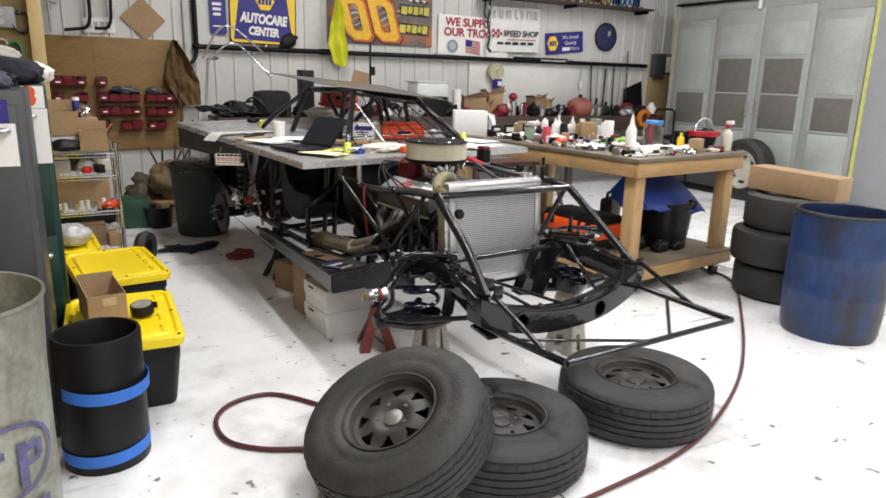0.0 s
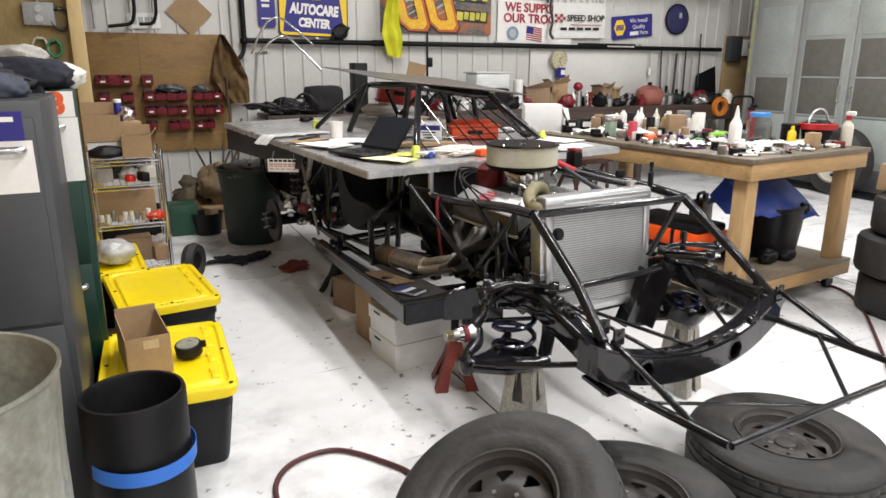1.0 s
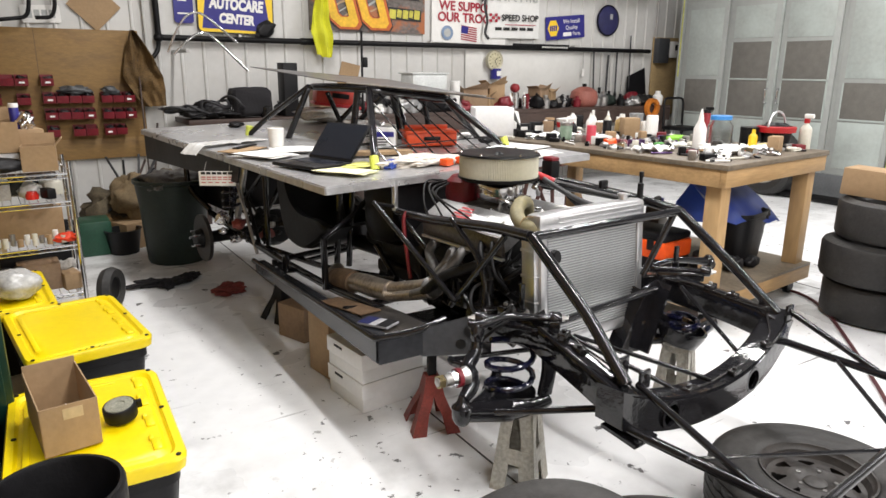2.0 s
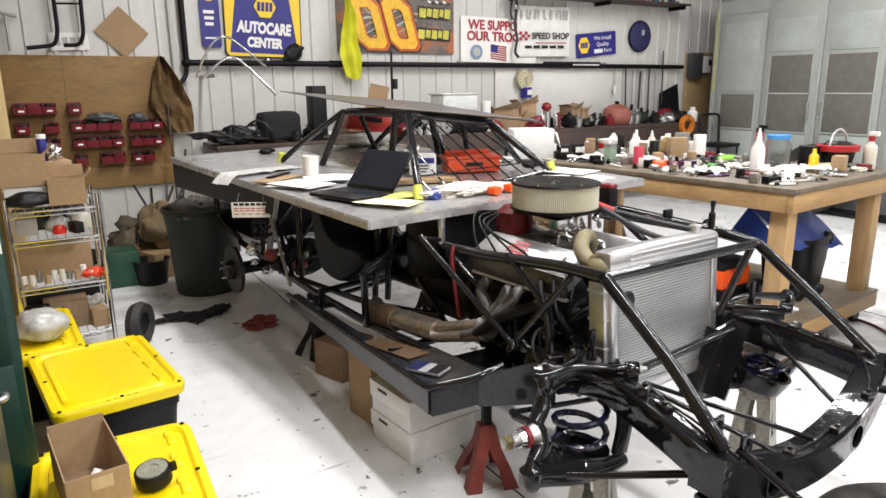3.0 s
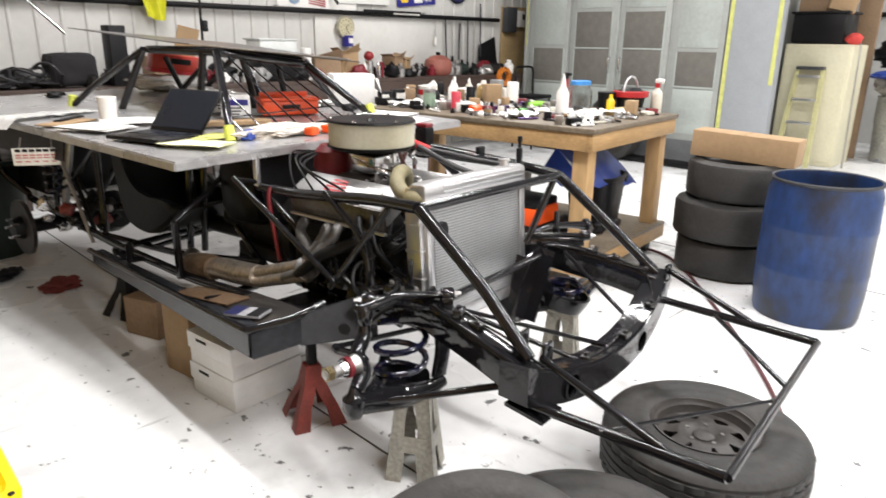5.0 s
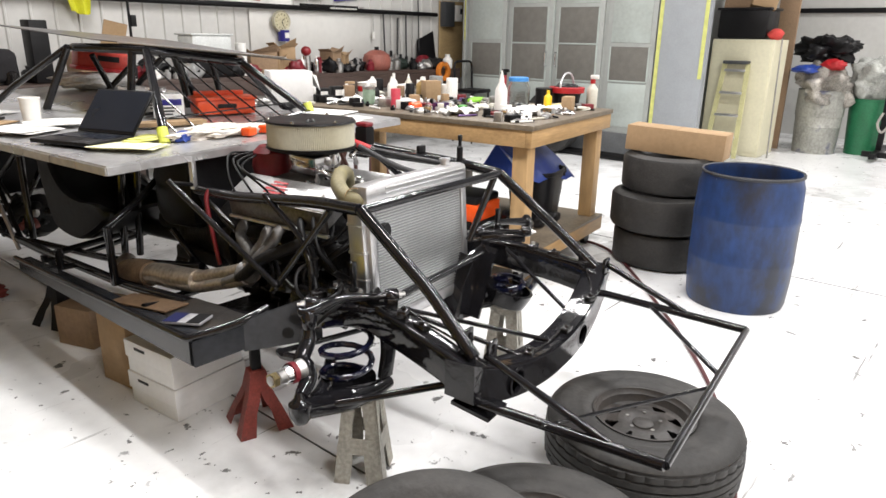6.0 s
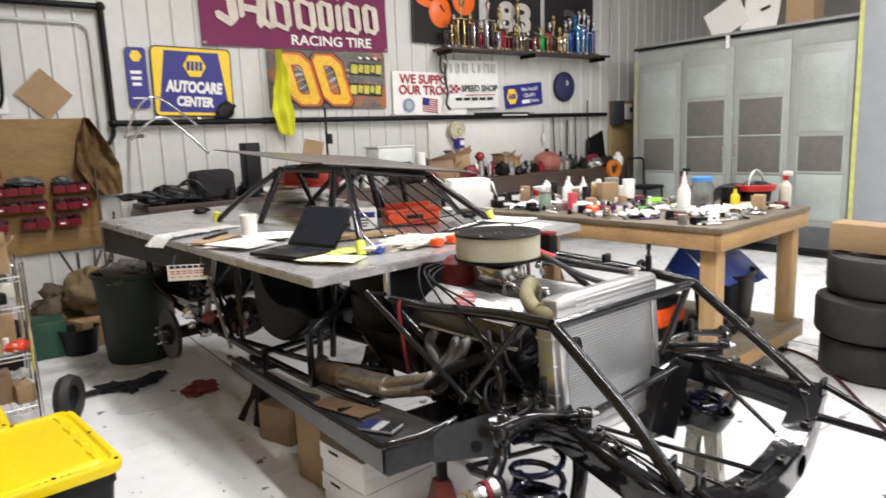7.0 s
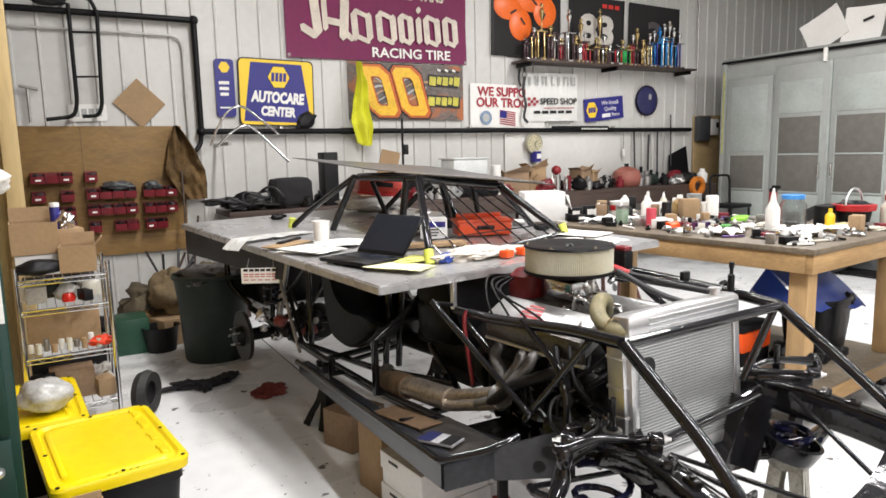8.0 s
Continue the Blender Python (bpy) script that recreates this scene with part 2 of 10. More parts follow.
def box(size, at=(0, 0, 0), turn=None, bevel=0.0, bm=None, base=False):
    """A bevelled box; base: at is the middle of its underside."""
    b = bmesh.new()
    bmesh.ops.create_cube(b, size=1.0)
    bmesh.ops.scale(b, vec=size, verts=b.verts)
    if bevel:
        bmesh.ops.bevel(b, geom=list(b.edges), offset=min(bevel, min(size) * 0.45), segments=2, affect="EDGES", profile=0.5)
    m = Matrix.Translation(Vector(at) + (Vector((0, 0, size[2] / 2)) if base and turn is None else Vector()))
    if turn is not None:
        m = m @ turn
    bmesh.ops.transform(b, matrix=m, verts=b.verts)
    return join(bm, b)


def join(bm, b):
    if bm is None:
        return b
    me = bpy.data.meshes.new("tmp")
    b.to_mesh(me)
    b.free()
    bm.from_mesh(me)
    bpy.data.meshes.remove(me)
    return bm


def lathe(profile, seg=24, at=(0, 0, 0), turn=None, bm=None, cap=True):
    """Turns a profile of (radius, height) round z."""
    b = bmesh.new()
    rings = []
    for r, z in profile:
        rings.append([b.verts.new((r * math.cos(2 * math.pi * k / seg), r * math.sin(2 * math.pi * k / seg), z)) for k in range(seg)])
    for lo, hi in zip(rings, rings[1:]):
        for k in range(seg):
            b.faces.new((lo[k], lo[(k + 1) % seg], hi[(k + 1) % seg], hi[k]))
    if cap:
        for ring, flip in ((rings[0], True), (rings[-1], False)):
            if (ring[0].co - ring[seg // 2].co).length > 1e-4:
                b.faces.new(ring[::-1] if flip else ring)
    bmesh.ops.remove_doubles(b, verts=b.verts, dist=1e-5)
    bmesh.ops.recalc_face_normals(b, faces=b.faces)
    m = Matrix.Translation(at)
    if turn is not None:
        m = m @ turn
    bmesh.ops.transform(b, matrix=m, verts=b.verts)
    return join(bm, b)


def smooth_path(points, closed=False, steps=5):
    """A round path through the points."""
    P = [Vector(p) for p in points]
    n = len(P)
    if n < 3:
        return P
    out = []
    for i in range(n if closed else n - 1):
        p0 = P[i - 1] if (closed or i > 0) else P[i] * 2 - P[i + 1]
        p1, p2 = P[i], P[(i + 1) % n]
        p3 = P[(i + 2) % n] if (closed or i + 2 < n) else p2 * 2 - p1
        for s in range(steps):
            t = s / steps
            out.append(0.5 * (2 * p1 + (p2 - p0) * t + (2 * p0 - 5 * p1 + 4 * p2 - p3) * t * t + (3 * p1 - p0 - 3 * p2 + p3) * t ** 3))
    if not closed:
        out.append(P[-1])
    return out


def bent(points, radius=0.05, steps=4):
    """Straight runs with rounded bends, as tube is bent."""
    P = [Vector(p) for p in points]
    out = [P[0]]
    for a, b, c in zip(P, P[1:], P[2:]):
        u, v = (a - b), (c - b)
        d = min(radius, u.length * 0.45, v.length * 0.45)
        s, e = b + u.normalized() * d, b + v.normalized() * d
        for k in range(steps + 1):
            t = k / steps
            out.append(s * (1 - t) ** 2 + b * 2 * t * (1 - t) + e * t * t)
    out.append(P[-1])
    return out


def sweep(points, shape, bm=None, closed=False, scales=None, upward=(0, 0, 1)):
    """Sweeps a closed outline of (side, up) along the points."""
    b = bmesh.new()
    P = [Vector(p) for p in points]
    n = len(P)
    rings = []
    side_prev = None
    for i in range(n):
        d = (P[(i + 1) % n] - P[i - 1]) if closed or 0 < i < n - 1 else (P[1] - P[0] if i == 0 else P[-1] - P[-2])
        d = d.normalized()
        if side_prev is None:
            ref = Vector(upward)
            if abs(d.dot(ref)) > 0.95:
                ref = Vector((0, 1, 0))
            side = d.cross(ref).normalized()
        else:
            side = (side_prev - d * side_prev.dot(d)).normalized()
        side_prev = side
        up = side.cross(d).normalized()
        k = scales[i] if scales else 1.0
        rings.append([b.verts.new(P[i] + side * (s * k) + up * (u * k)) for s, u in shape])
    m = len(shape)
    for i in range(n if closed else n - 1):
        lo, hi = rings[i], rings[(i + 1) % n]
        for k in range(m):
            b.faces.new((lo[k], lo[(k + 1) % m], hi[(k + 1) % m], hi[k]))
    if not closed:
        b.faces.new(rings[0][::-1]), b.faces.new(rings[-1])
    bmesh.ops.recalc_face_normals(b, faces=b.faces)
    return join(bm, b)


def circle(r, seg=10):
    return [(r * math.cos(2 * math.pi * k / seg), r * math.sin(2 * math.pi * k / seg)) for k in range(seg)]


def tube(points, r, bm=None, seg=10, closed=False, scales=None):
    return sweep(points, circle(r, seg), bm, closed, scales)


def rect(w, h):
    return [(-w / 2, -h / 2), (w / 2, -h / 2), (w / 2, h / 2), (-w / 2, h / 2)]


def plate(outline, thick, bm=None, m=None):
    """A flat plate: outline of (x, y) in its plane, thick along z, placed by m."""
    b = bmesh.new()
    f0 = b.faces.new([b.verts.new((x, y, 0)) for x, y in outline])
    r = bmesh.ops.extrude_face_region(b, geom=[f0])
    bmesh.ops.translate(b, vec=(0, 0, thick), verts=[v for v in r["geom"] if isinstance(v, bmesh.types.BMVert)])
    bmesh.ops.recalc_face_normals(b, faces=b.faces)
    if m is not None:
        bmesh.ops.transform(b, matrix=m, verts=b.verts)
    return join(bm, b)


def quad_plate(a, b_, c, d, thick):
    """A sheet through four corners, thickened along its normal."""
    b = bmesh.new()
    P = [Vector(p) for p in (a, b_, c, d)]
    n = (P[1] - P[0]).cross(P[3] - P[0]).normalized() * thick
    v = [b.verts.new(p) for p in P] + [b.verts.new(p + n) for p in P]
    for q in ((3, 2, 1, 0), (4, 5, 6, 7), (0, 1, 5, 4), (1, 2, 6, 5), (2, 3, 7, 6), (3, 0, 4, 7)):
        b.faces.new([v[k] for k in q])
    if thick >= 0.004:
        bmesh.ops.bevel(b, geom=list(b.edges), offset=thick * 0.3, segments=2, affect="EDGES", clamp_overlap=True)
    bmesh.ops.recalc_face_normals(b, faces=b.faces)
    return b


def grid_sheet(w, h, nx, ny, fn, thick=0.003):
    """A soft sheet, w by h, in x and y, raised along z by fn(u, v)."""
    b = bmesh.new()
    vs = [[b.verts.new((-w / 2 + w * i / nx, -h / 2 + h * k / ny, fn(i / nx, k / ny))) for i in range(nx + 1)] for k in range(ny + 1)]
    for k in range(ny):
        for i in range(nx):
            b.faces.new((vs[k][i], vs[k][i + 1], vs[k + 1][i + 1], vs[k + 1][i]))
    b.normal_update()
    bmesh.ops.solidify(b, geom=list(b.faces), thickness=thick)
    return b


def lump(r, seed=0, rough=0.25, flat=1.0, sub=3):
    """An uneven lump, for crumpled cloth and bags."""
    b = bmesh.new()
    b.verts.layers.int.new("soft")
    bmesh.ops.create_icosphere(b, subdivisions=sub + 1, radius=1)
    for v in b.verts:
        k = 1 + 0.22 * rough * (0.5 - abs(noise.noise(v.co * 9 + Vector((seed, seed * 2, 1))))) + rough * noise.noise(v.co * 1.7 + Vector((seed * 7.1, seed, 0))) + rough * 0.5 * noise.noise(v.co * 5 + Vector((seed, 3, 0)))
        v.co = Vector((v.co.x * r[0], v.co.y * r[1], v.co.z * r[2])) * k
        if v.co.z < -r[2] * flat:
            v.co.z = -r[2] * flat
    return b


def letters(text, size, material, parent, m, name="lettering", align="CENTER", bold=0.0, shear=0.0, stretch=1.0, extrude=0.001, label=""):
    cu = bpy.data.curves.new("text", "FONT")
    cu.body, cu.size, cu.align_x, cu.align_y, cu.extrude, cu.offset, cu.shear = text, size, align, "CENTER", extrude, bold, shear
    cu.resolution_u = 3
    tmp = new("tmp_text", cu)
    me = bpy.data.meshes.new_from_object(tmp.evaluated_get(bpy.context.evaluated_depsgraph_get()))
    bpy.data.objects.remove(tmp)
    me.transform(m @ Matrix.Diagonal((stretch, 1, 1, 1)))
    me.materials.clear()
    me.materials.append(material)
    ob = new(name, me)
    ob.parent = parent
    if label:
        ob["label"] = label
    return ob


def hexbar(w, h, cut):
    return [(-w / 2, 0), (-w / 2 + cut, -h / 2), (w / 2 - cut, -h / 2), (w / 2, 0), (w / 2 - cut, h / 2), (-w / 2 + cut, h / 2)]


def round_rect(w, h, r=0.02, seg=3):
    out = []
    for cx, cy, a0 in ((w / 2 - r, h / 2 - r, 0), (-w / 2 + r, h / 2 - r, 90), (-w / 2 + r, -h / 2 + r, 180), (w / 2 - r, -h / 2 + r, 270)):
        for k in range(seg + 1):
            a = radians(a0 + 90 * k / seg)
            out.append((cx + r * math.cos(a), cy + r * math.sin(a)))
    return out


I4 = Matrix.Identity(4)
CAR = pose(1.30, 3.03, 0, 0, 0, 6)
WEST, EAST, SOUTH, NORTH, TOP = -1.3, 12.6, -4.6, 8.15, 4.45


# ---- the building ----
def ribbed(length, height, pitch, rib, depth):
    """A ribbed sheet in x and z, ribs towards -y, with a back so that it has thickness."""
    xs = []
    k = 0
    while k * pitch < length:
        x = k * pitch
        xs += [(x, 0), (x + rib * 0.3, -depth), (x + rib * 0.7, -depth), (x + rib, 0)]
        k += 1
    xs = [p for p in xs if p[0] < length] + [(length, 0), (length, 0.1), (0, 0.1)]
    b = bmesh.new()
    lo = [b.verts.new((x, y, 0)) for x, y in xs]
    hi = [b.verts.new((x, y, height)) for x, y in xs]
    n = len(xs)
    for i in range(n):
        b.faces.new((lo[i], lo[(i + 1) % n], hi[(i + 1) % n], hi[i]))
    bmesh.ops.recalc_face_normals(b, faces=b.faces)
    return b


fl = bmesh.new()
bmesh.ops.create_grid(fl, x_segments=30, y_segments=24, size=0.5)
bmesh.ops.transform(fl, matrix=pose((WEST + EAST) / 2, (SOUTH + NORTH) / 2, 0) @ Matrix.Diagonal((EAST - WEST + 0.2, NORTH - SOUTH + 0.2, 1, 1)), verts=fl.verts)
solo("floor", fl, FLOOR, I4, "white painted concrete floor with scuffs and chipped paint", "floor", kind="structure")
for jx in (1.62, 4.9):
    solo("floor_joint", box((0.006, 12.6, 0.003), (jx, 1.8, 0.0015)), mat("joint_filler", (0.085, 0.083, 0.08), 0.8), I4, "dark saw-cut joint in the white floor", "floor joint", kind="structure")
wn = solo("wall_north", ribbed(EAST - WEST, TOP, 0.215, 0.034, 0.016), WALL, pose(WEST, NORTH, 0), "white ribbed steel liner wall with stains", "wall", kind="structure", smooth=False)
solo("wall_east_far", box((0.1, NORTH - SOUTH + 0.2, TOP), (EAST + 0.05, (SOUTH + NORTH) / 2, TOP / 2)), WALL, I4, "far white wall above the booth", "wall", kind="structure")
solo("wall_south", box((EAST - WEST + 0.2, 0.1, TOP), ((WEST + EAST) / 2, SOUTH - 0.05, TOP / 2)), WALL, I4, "plain white wall", "wall", kind="structure")
solo("wall_west", box((0.1, NORTH - SOUTH + 0.2, TOP), (WEST - 0.05, (SOUTH + NORTH) / 2, TOP / 2)), PLY, I4, "plywood clad wall behind the cabinets", "wall", kind="structure")
solo("ceiling", box((EAST - WEST + 0.2, NORTH - SOUTH + 0.2, 0.1), ((WEST + EAST) / 2, (SOUTH + NORTH) / 2, TOP + 0.05)), CEIL, I4, "pale ceiling liner", "ceiling", kind="structure")


def ceiling_light(x, y, share=1.0):
    t = empty("ceiling_light", pose(x, y, TOP - 0.28), "long white strip light under the ceiling, out of view", "ceiling light", "strip lights")
    part("housing", box((0.16, 2.4, 0.06), (0, 0, 0.04), bevel=0.01), WHITE, t)
    part("diffuser", box((0.12, 2.36, 0.03), (0, 0, -0.004), bevel=0.01), glow_mat, t)
    for s in (-0.9, 0.9):
        part("hanger", tube([(0, s, 0.06), (0, s, 0.28)], 0.004), STEEL, t)
    la = bpy.data.lights.new("strip", "AREA")
    la.shape, la.size, la.size_y, la.energy, la.color = "RECTANGLE", 0.14, 2.36, LAMP * share, LAMP_COLOUR
    o = new("lamp", la)
    o.parent = t
    o.matrix_basis = pose(0, 0, -0.03)


LAMP, LAMP_COLOUR = 137.0, (0.995, 0.97, 0.958)
glow_mat = glow("strip_glow", (1.0, 0.97, 0.92), 6.0)
# All strip lights are unseen; the near row fits the car's shadow edge.
for ly in (-2.3, 1.3, 4.9):
    ceiling_light(1.92, ly)
    ceiling_light(5.8, ly)
ceiling_light(10.6, 1.0)
# Extra unseen light behind the camera, added to fill the car's shaded side.
ceiling_light(-0.1, -2.3, 0.8)

# ---- the race car chassis ----
car = empty("race_car_chassis", CAR, "black tubular race car chassis on stands, bodywork removed", "car chassis")


def ctube(name, pts, r=0.0175, material=BLACK, parent=None, label="", bend=0.0, seg=10):
    return part(name, tube(bent(pts, bend) if bend else pts, r, seg=seg), material, parent or car, label)


# side box and lower rails
def tapered_rail(a, c, wa, wc, ha, hc):
    """A closed box rail whose width and height shrink from end a to end c; a and c are upper outer edges."""
    b = bmesh.new()
    A = [b.verts.new((a[0] + dx * wa, a[1], a[2] - dz * ha)) for dx, dz in ((0, 0), (1, 0), (1, 1), (0, 1))]
    C = [b.verts.new((c[0] + dx * wc, c[1], c[2] - dz * hc)) for dx, dz in ((0, 0), (1, 0), (1, 1), (0, 1))]
    for k in range(4):
        b.faces.new((A[k], A[(k + 1) % 4], C[(k + 1) % 4], C[k]))
    b.faces.new(A[::-1]), b.faces.new(C)
    bmesh.ops.bevel(b, geom=list(b.edges), offset=0.005, segments=2, affect="EDGES", clamp_overlap=True)
    bmesh.ops.recalc_face_normals(b, faces=b.faces)
    return b


part("side_box", tapered_rail((0.0, 0.03, 0.462), (0.195, 1.66, 0.378), 0.075, 0.06, 0.100, 0.062), STEELPAINT, car, "dark grey box rail along the side")
ctube("side_rail", [(0.19, 1.67, 0.382), (0.0, 0.035, 0.468), (0.13, -0.045, 0.495), (0.19, -0.075, 0.515), (0.25, -0.085, 0.53)], 0.0145, bend=0.03)
part("box_end", quad_plate((0.002, 0.022, 0.364), (0.165, -0.055, 0.395), (0.165, -0.055, 0.50), (0.002, 0.022, 0.46), 0.012), STEELPAINT, car)
part("side_floor", quad_plate((0.07, 0.03, 0.455), (0.27, -0.02, 0.455), (0.298, 0.40, 0.432), (0.12, 0.40, 0.435), 0.006), mat("grey_brown_sheet", (0.032, 0.029, 0.027), 0.45, var=0.5, scale=9, dirt=(0.09, 0.075, 0.06), dirt_amount=0.6, dirt_scale=7, bump=0.15, bscale=40), car, "mottled dark grey-brown sheet floor along the side")
ctube("frame_rail", [(0.31, -0.26, 0.50), (0.29, 0.1, 0.43), (0.31, 0.9, 0.375), (0.36, 1.75, 0.36), (0.38, 2.9, 0.44)], 0.022, bend=0.15)
ctube("frame_rail", [(1.16, -0.26, 0.50), (1.13, 0.6, 0.40), (1.10, 1.75, 0.36), (1.10, 2.9, 0.44)], 0.022, bend=0.2)
ctube("frame_rail", [(0.50, 0.62, 0.47), (0.50, 1.30, 0.36), (0.50, 2.20, 0.30)], 0.018, bend=0.2)
ctube("cross_tube", [(0.30, 0.55, 0.40), (1.14, 0.55, 0.41)], 0.018)
ctube("cross_tube", [(0.34, 1.66, 0.36), (1.11, 1.72, 0.37)], 0.018)
ctube("cross_tube", [(0.37, 2.55, 0.42), (1.11, 2.55, 0.42)], 0.018)
ctube("outrigger", [(0.20, 1.36, 0.385), (0.34, 1.38, 0.365)], 0.014)
ctube("outrigger", [(0.10, 0.45, 0.45), (0.30, 0.48, 0.405)], 0.014)
for q in ([(0.25, 1.36, 0.375), (0.25, 1.36, 0.47)], [(0.29, 0.97, 0.37), (0.26, 0.92, 0.655)], [(0.60, 1.40, 0.34), (0.60, 1.32, 0.98)], [(0.66, 1.36, 0.34), (0.66, 1.28, 0.98)], [(0.52, 2.25, 0.31), (0.58, 2.28, 1.02)], [(0.44, 2.02, 0.36), (0.46, 2.06, 1.02)], [(0.38, 2.5, 0.43), (0.40, 2.4, 1.03)], [(1.13, 0.7, 0.40), (1.2, 0.7, 1.02)], [(1.12, 1.6, 0.36), (1.3, 1.6, 1.04)], [(1.10, 2.4, 0.40), (1.2, 2.4, 1.05)], [(0.72, 1.0, 0.36), (0.76, 0.96, 0.62)], [(1.0, 1.25, 0.38), (1.05, 1.2, 1.0)]):
    ctube("upright", q, 0.018)
for q in ([(0.26, 0.92, 0.655), (0.42, 0.905, 0.755), (0.62, 0.98, 0.86)], [(0.44, 2.02, 0.85), (0.42, 2.5, 0.50)], [(0.52, 2.25, 0.50), (0.50, 1.88, 0.80)], [(0.60, 0.96, 0.56), (0.60, 0.72, 0.37)], [(1.12, 1.6, 0.5), (1.18, 0.7, 0.95)], [(1.10, 2.4, 0.5), (1.25, 1.6, 0.98)], [(0.50, 1.60, 0.345), (1.11, 1.66, 0.37)], [(0.50, 0.70, 0.455), (1.1, 1.5, 0.38)]):
    ctube("diagonal_brace", q, 0.014)

# upper front rails, radiator hoop and bumper
ctube("upper_rail", [(0.32, -0.47, 0.935), (0.36, -0.25, 0.92), (0.42, 0.26, 0.855), (0.44, 0.52, 0.845)], 0.021, bend=0.1)
ctube("upper_rail", [(1.17, -0.50, 0.925), (1.17, -0.30, 0.945), (1.17, 0.24, 0.97), (1.2, 0.55, 0.98)], 0.021, bend=0.1)
ctube("radiator_bar", [(0.32, -0.475, 0.935), (1.17, -0.50, 0.925)], 0.0165)
ctube("front_leg", [(0.32, -0.475, 0.935), (0.30, -0.76, 0.73), (0.27, -0.94, 0.575)], 0.0205, bend=0.05)
ctube("front_leg", [(1.17, -0.50, 0.925), (1.22, -0.72, 0.74), (1.25, -0.92, 0.575)], 0.0205, bend=0.05)
ctube("hoop_brace", [(1.15, -0.49, 0.92), (1.02, -0.45, 0.66)], 0.014)
ctube("lower_bar", [(0.36, -0.545, 0.625), (1.06, -0.49, 0.60)], 0.0145)
ctube("diagonal_brace", [(0.268, 0.45, 0.916), (0.29, -0.10, 0.60)], 0.0118)
ctube("brace_stay", [(0.262, 0.444, 0.912), (0.45, 0.53, 0.86)], 0.009, SATIN)
ctube("diagonal_brace", [(0.38, 0.04, 0.90), (0.345, -0.17, 0.79), (0.33, -0.23, 0.71), (0.32, -0.24, 0.60)], 0.0118, bend=0.06)
ctube("diagonal_brace", [(0.35, -0.31, 0.90), (0.30, -0.06, 0.57)], 0.0122)
ctube("diagonal_brace", [(1.17, 0.2, 0.96), (1.18, -0.35, 0.62)], 0.016)
ctube("engine_tube", [(1.17, -0.28, 0.94), (1.0, 0.15, 0.98), (0.98, 0.45, 1.0)], 0.019, bend=0.08)
bump = part("bumper", tube([(0.17, -1.53, 0.51), (1.20, -1.52, 0.475)], 0.0122), mat("worn_dark_steel", (0.06, 0.06, 0.065), 0.22, 0.9, var=0.3, scale=12), car, "worn dark steel front bumper bar")
ctube("bumper_tube", [(0.26, -0.93, 0.44), (0.17, -1.53, 0.51)], 0.0155)
ctube("bumper_tube", [(1.216, -0.95, 0.487), (1.20, -1.52, 0.475)], 0.0145)
ctube("bumper_tube", [(0.285, -0.97, 0.585), (0.193, -1.40, 0.495)], 0.0115)
ctube("bumper_tube", [(1.235, -0.98, 0.60), (1.21, -1.30, 0.485)], 0.0115)
ctube("bumper_strut", [(1.21, -1.165, 0.482), (0.76, -1.522, 0.489)], 0.0085)
ctube("bumper_strut", [(0.20, -1.20, 0.48), (0.66, -1.522, 0.492)], 0.0062)

# front clip: two horns and the cross member with its lightening holes
horn_l = [(0.33, -0.26, 0.53), (0.335, -0.46, 0.585), (0.305, -0.62, 0.575), (0.275, -0.80, 0.545), (0.26, -0.96, 0.50)]
part("frame_horn", sweep(smooth_path(horn_l), round_rect(0.072, 0.108, 0.013)), BLACK, car, "glossy black left frame horn")
horn_r = [(1.17, -0.28, 0.52), (1.19, -0.44, 0.575), (1.20, -0.62, 0.57), (1.225, -0.80, 0.545), (1.235, -0.965, 0.51)]
part("frame_horn", sweep(smooth_path(horn_r), round_rect(0.072, 0.112, 0.013)), BLACK, car)


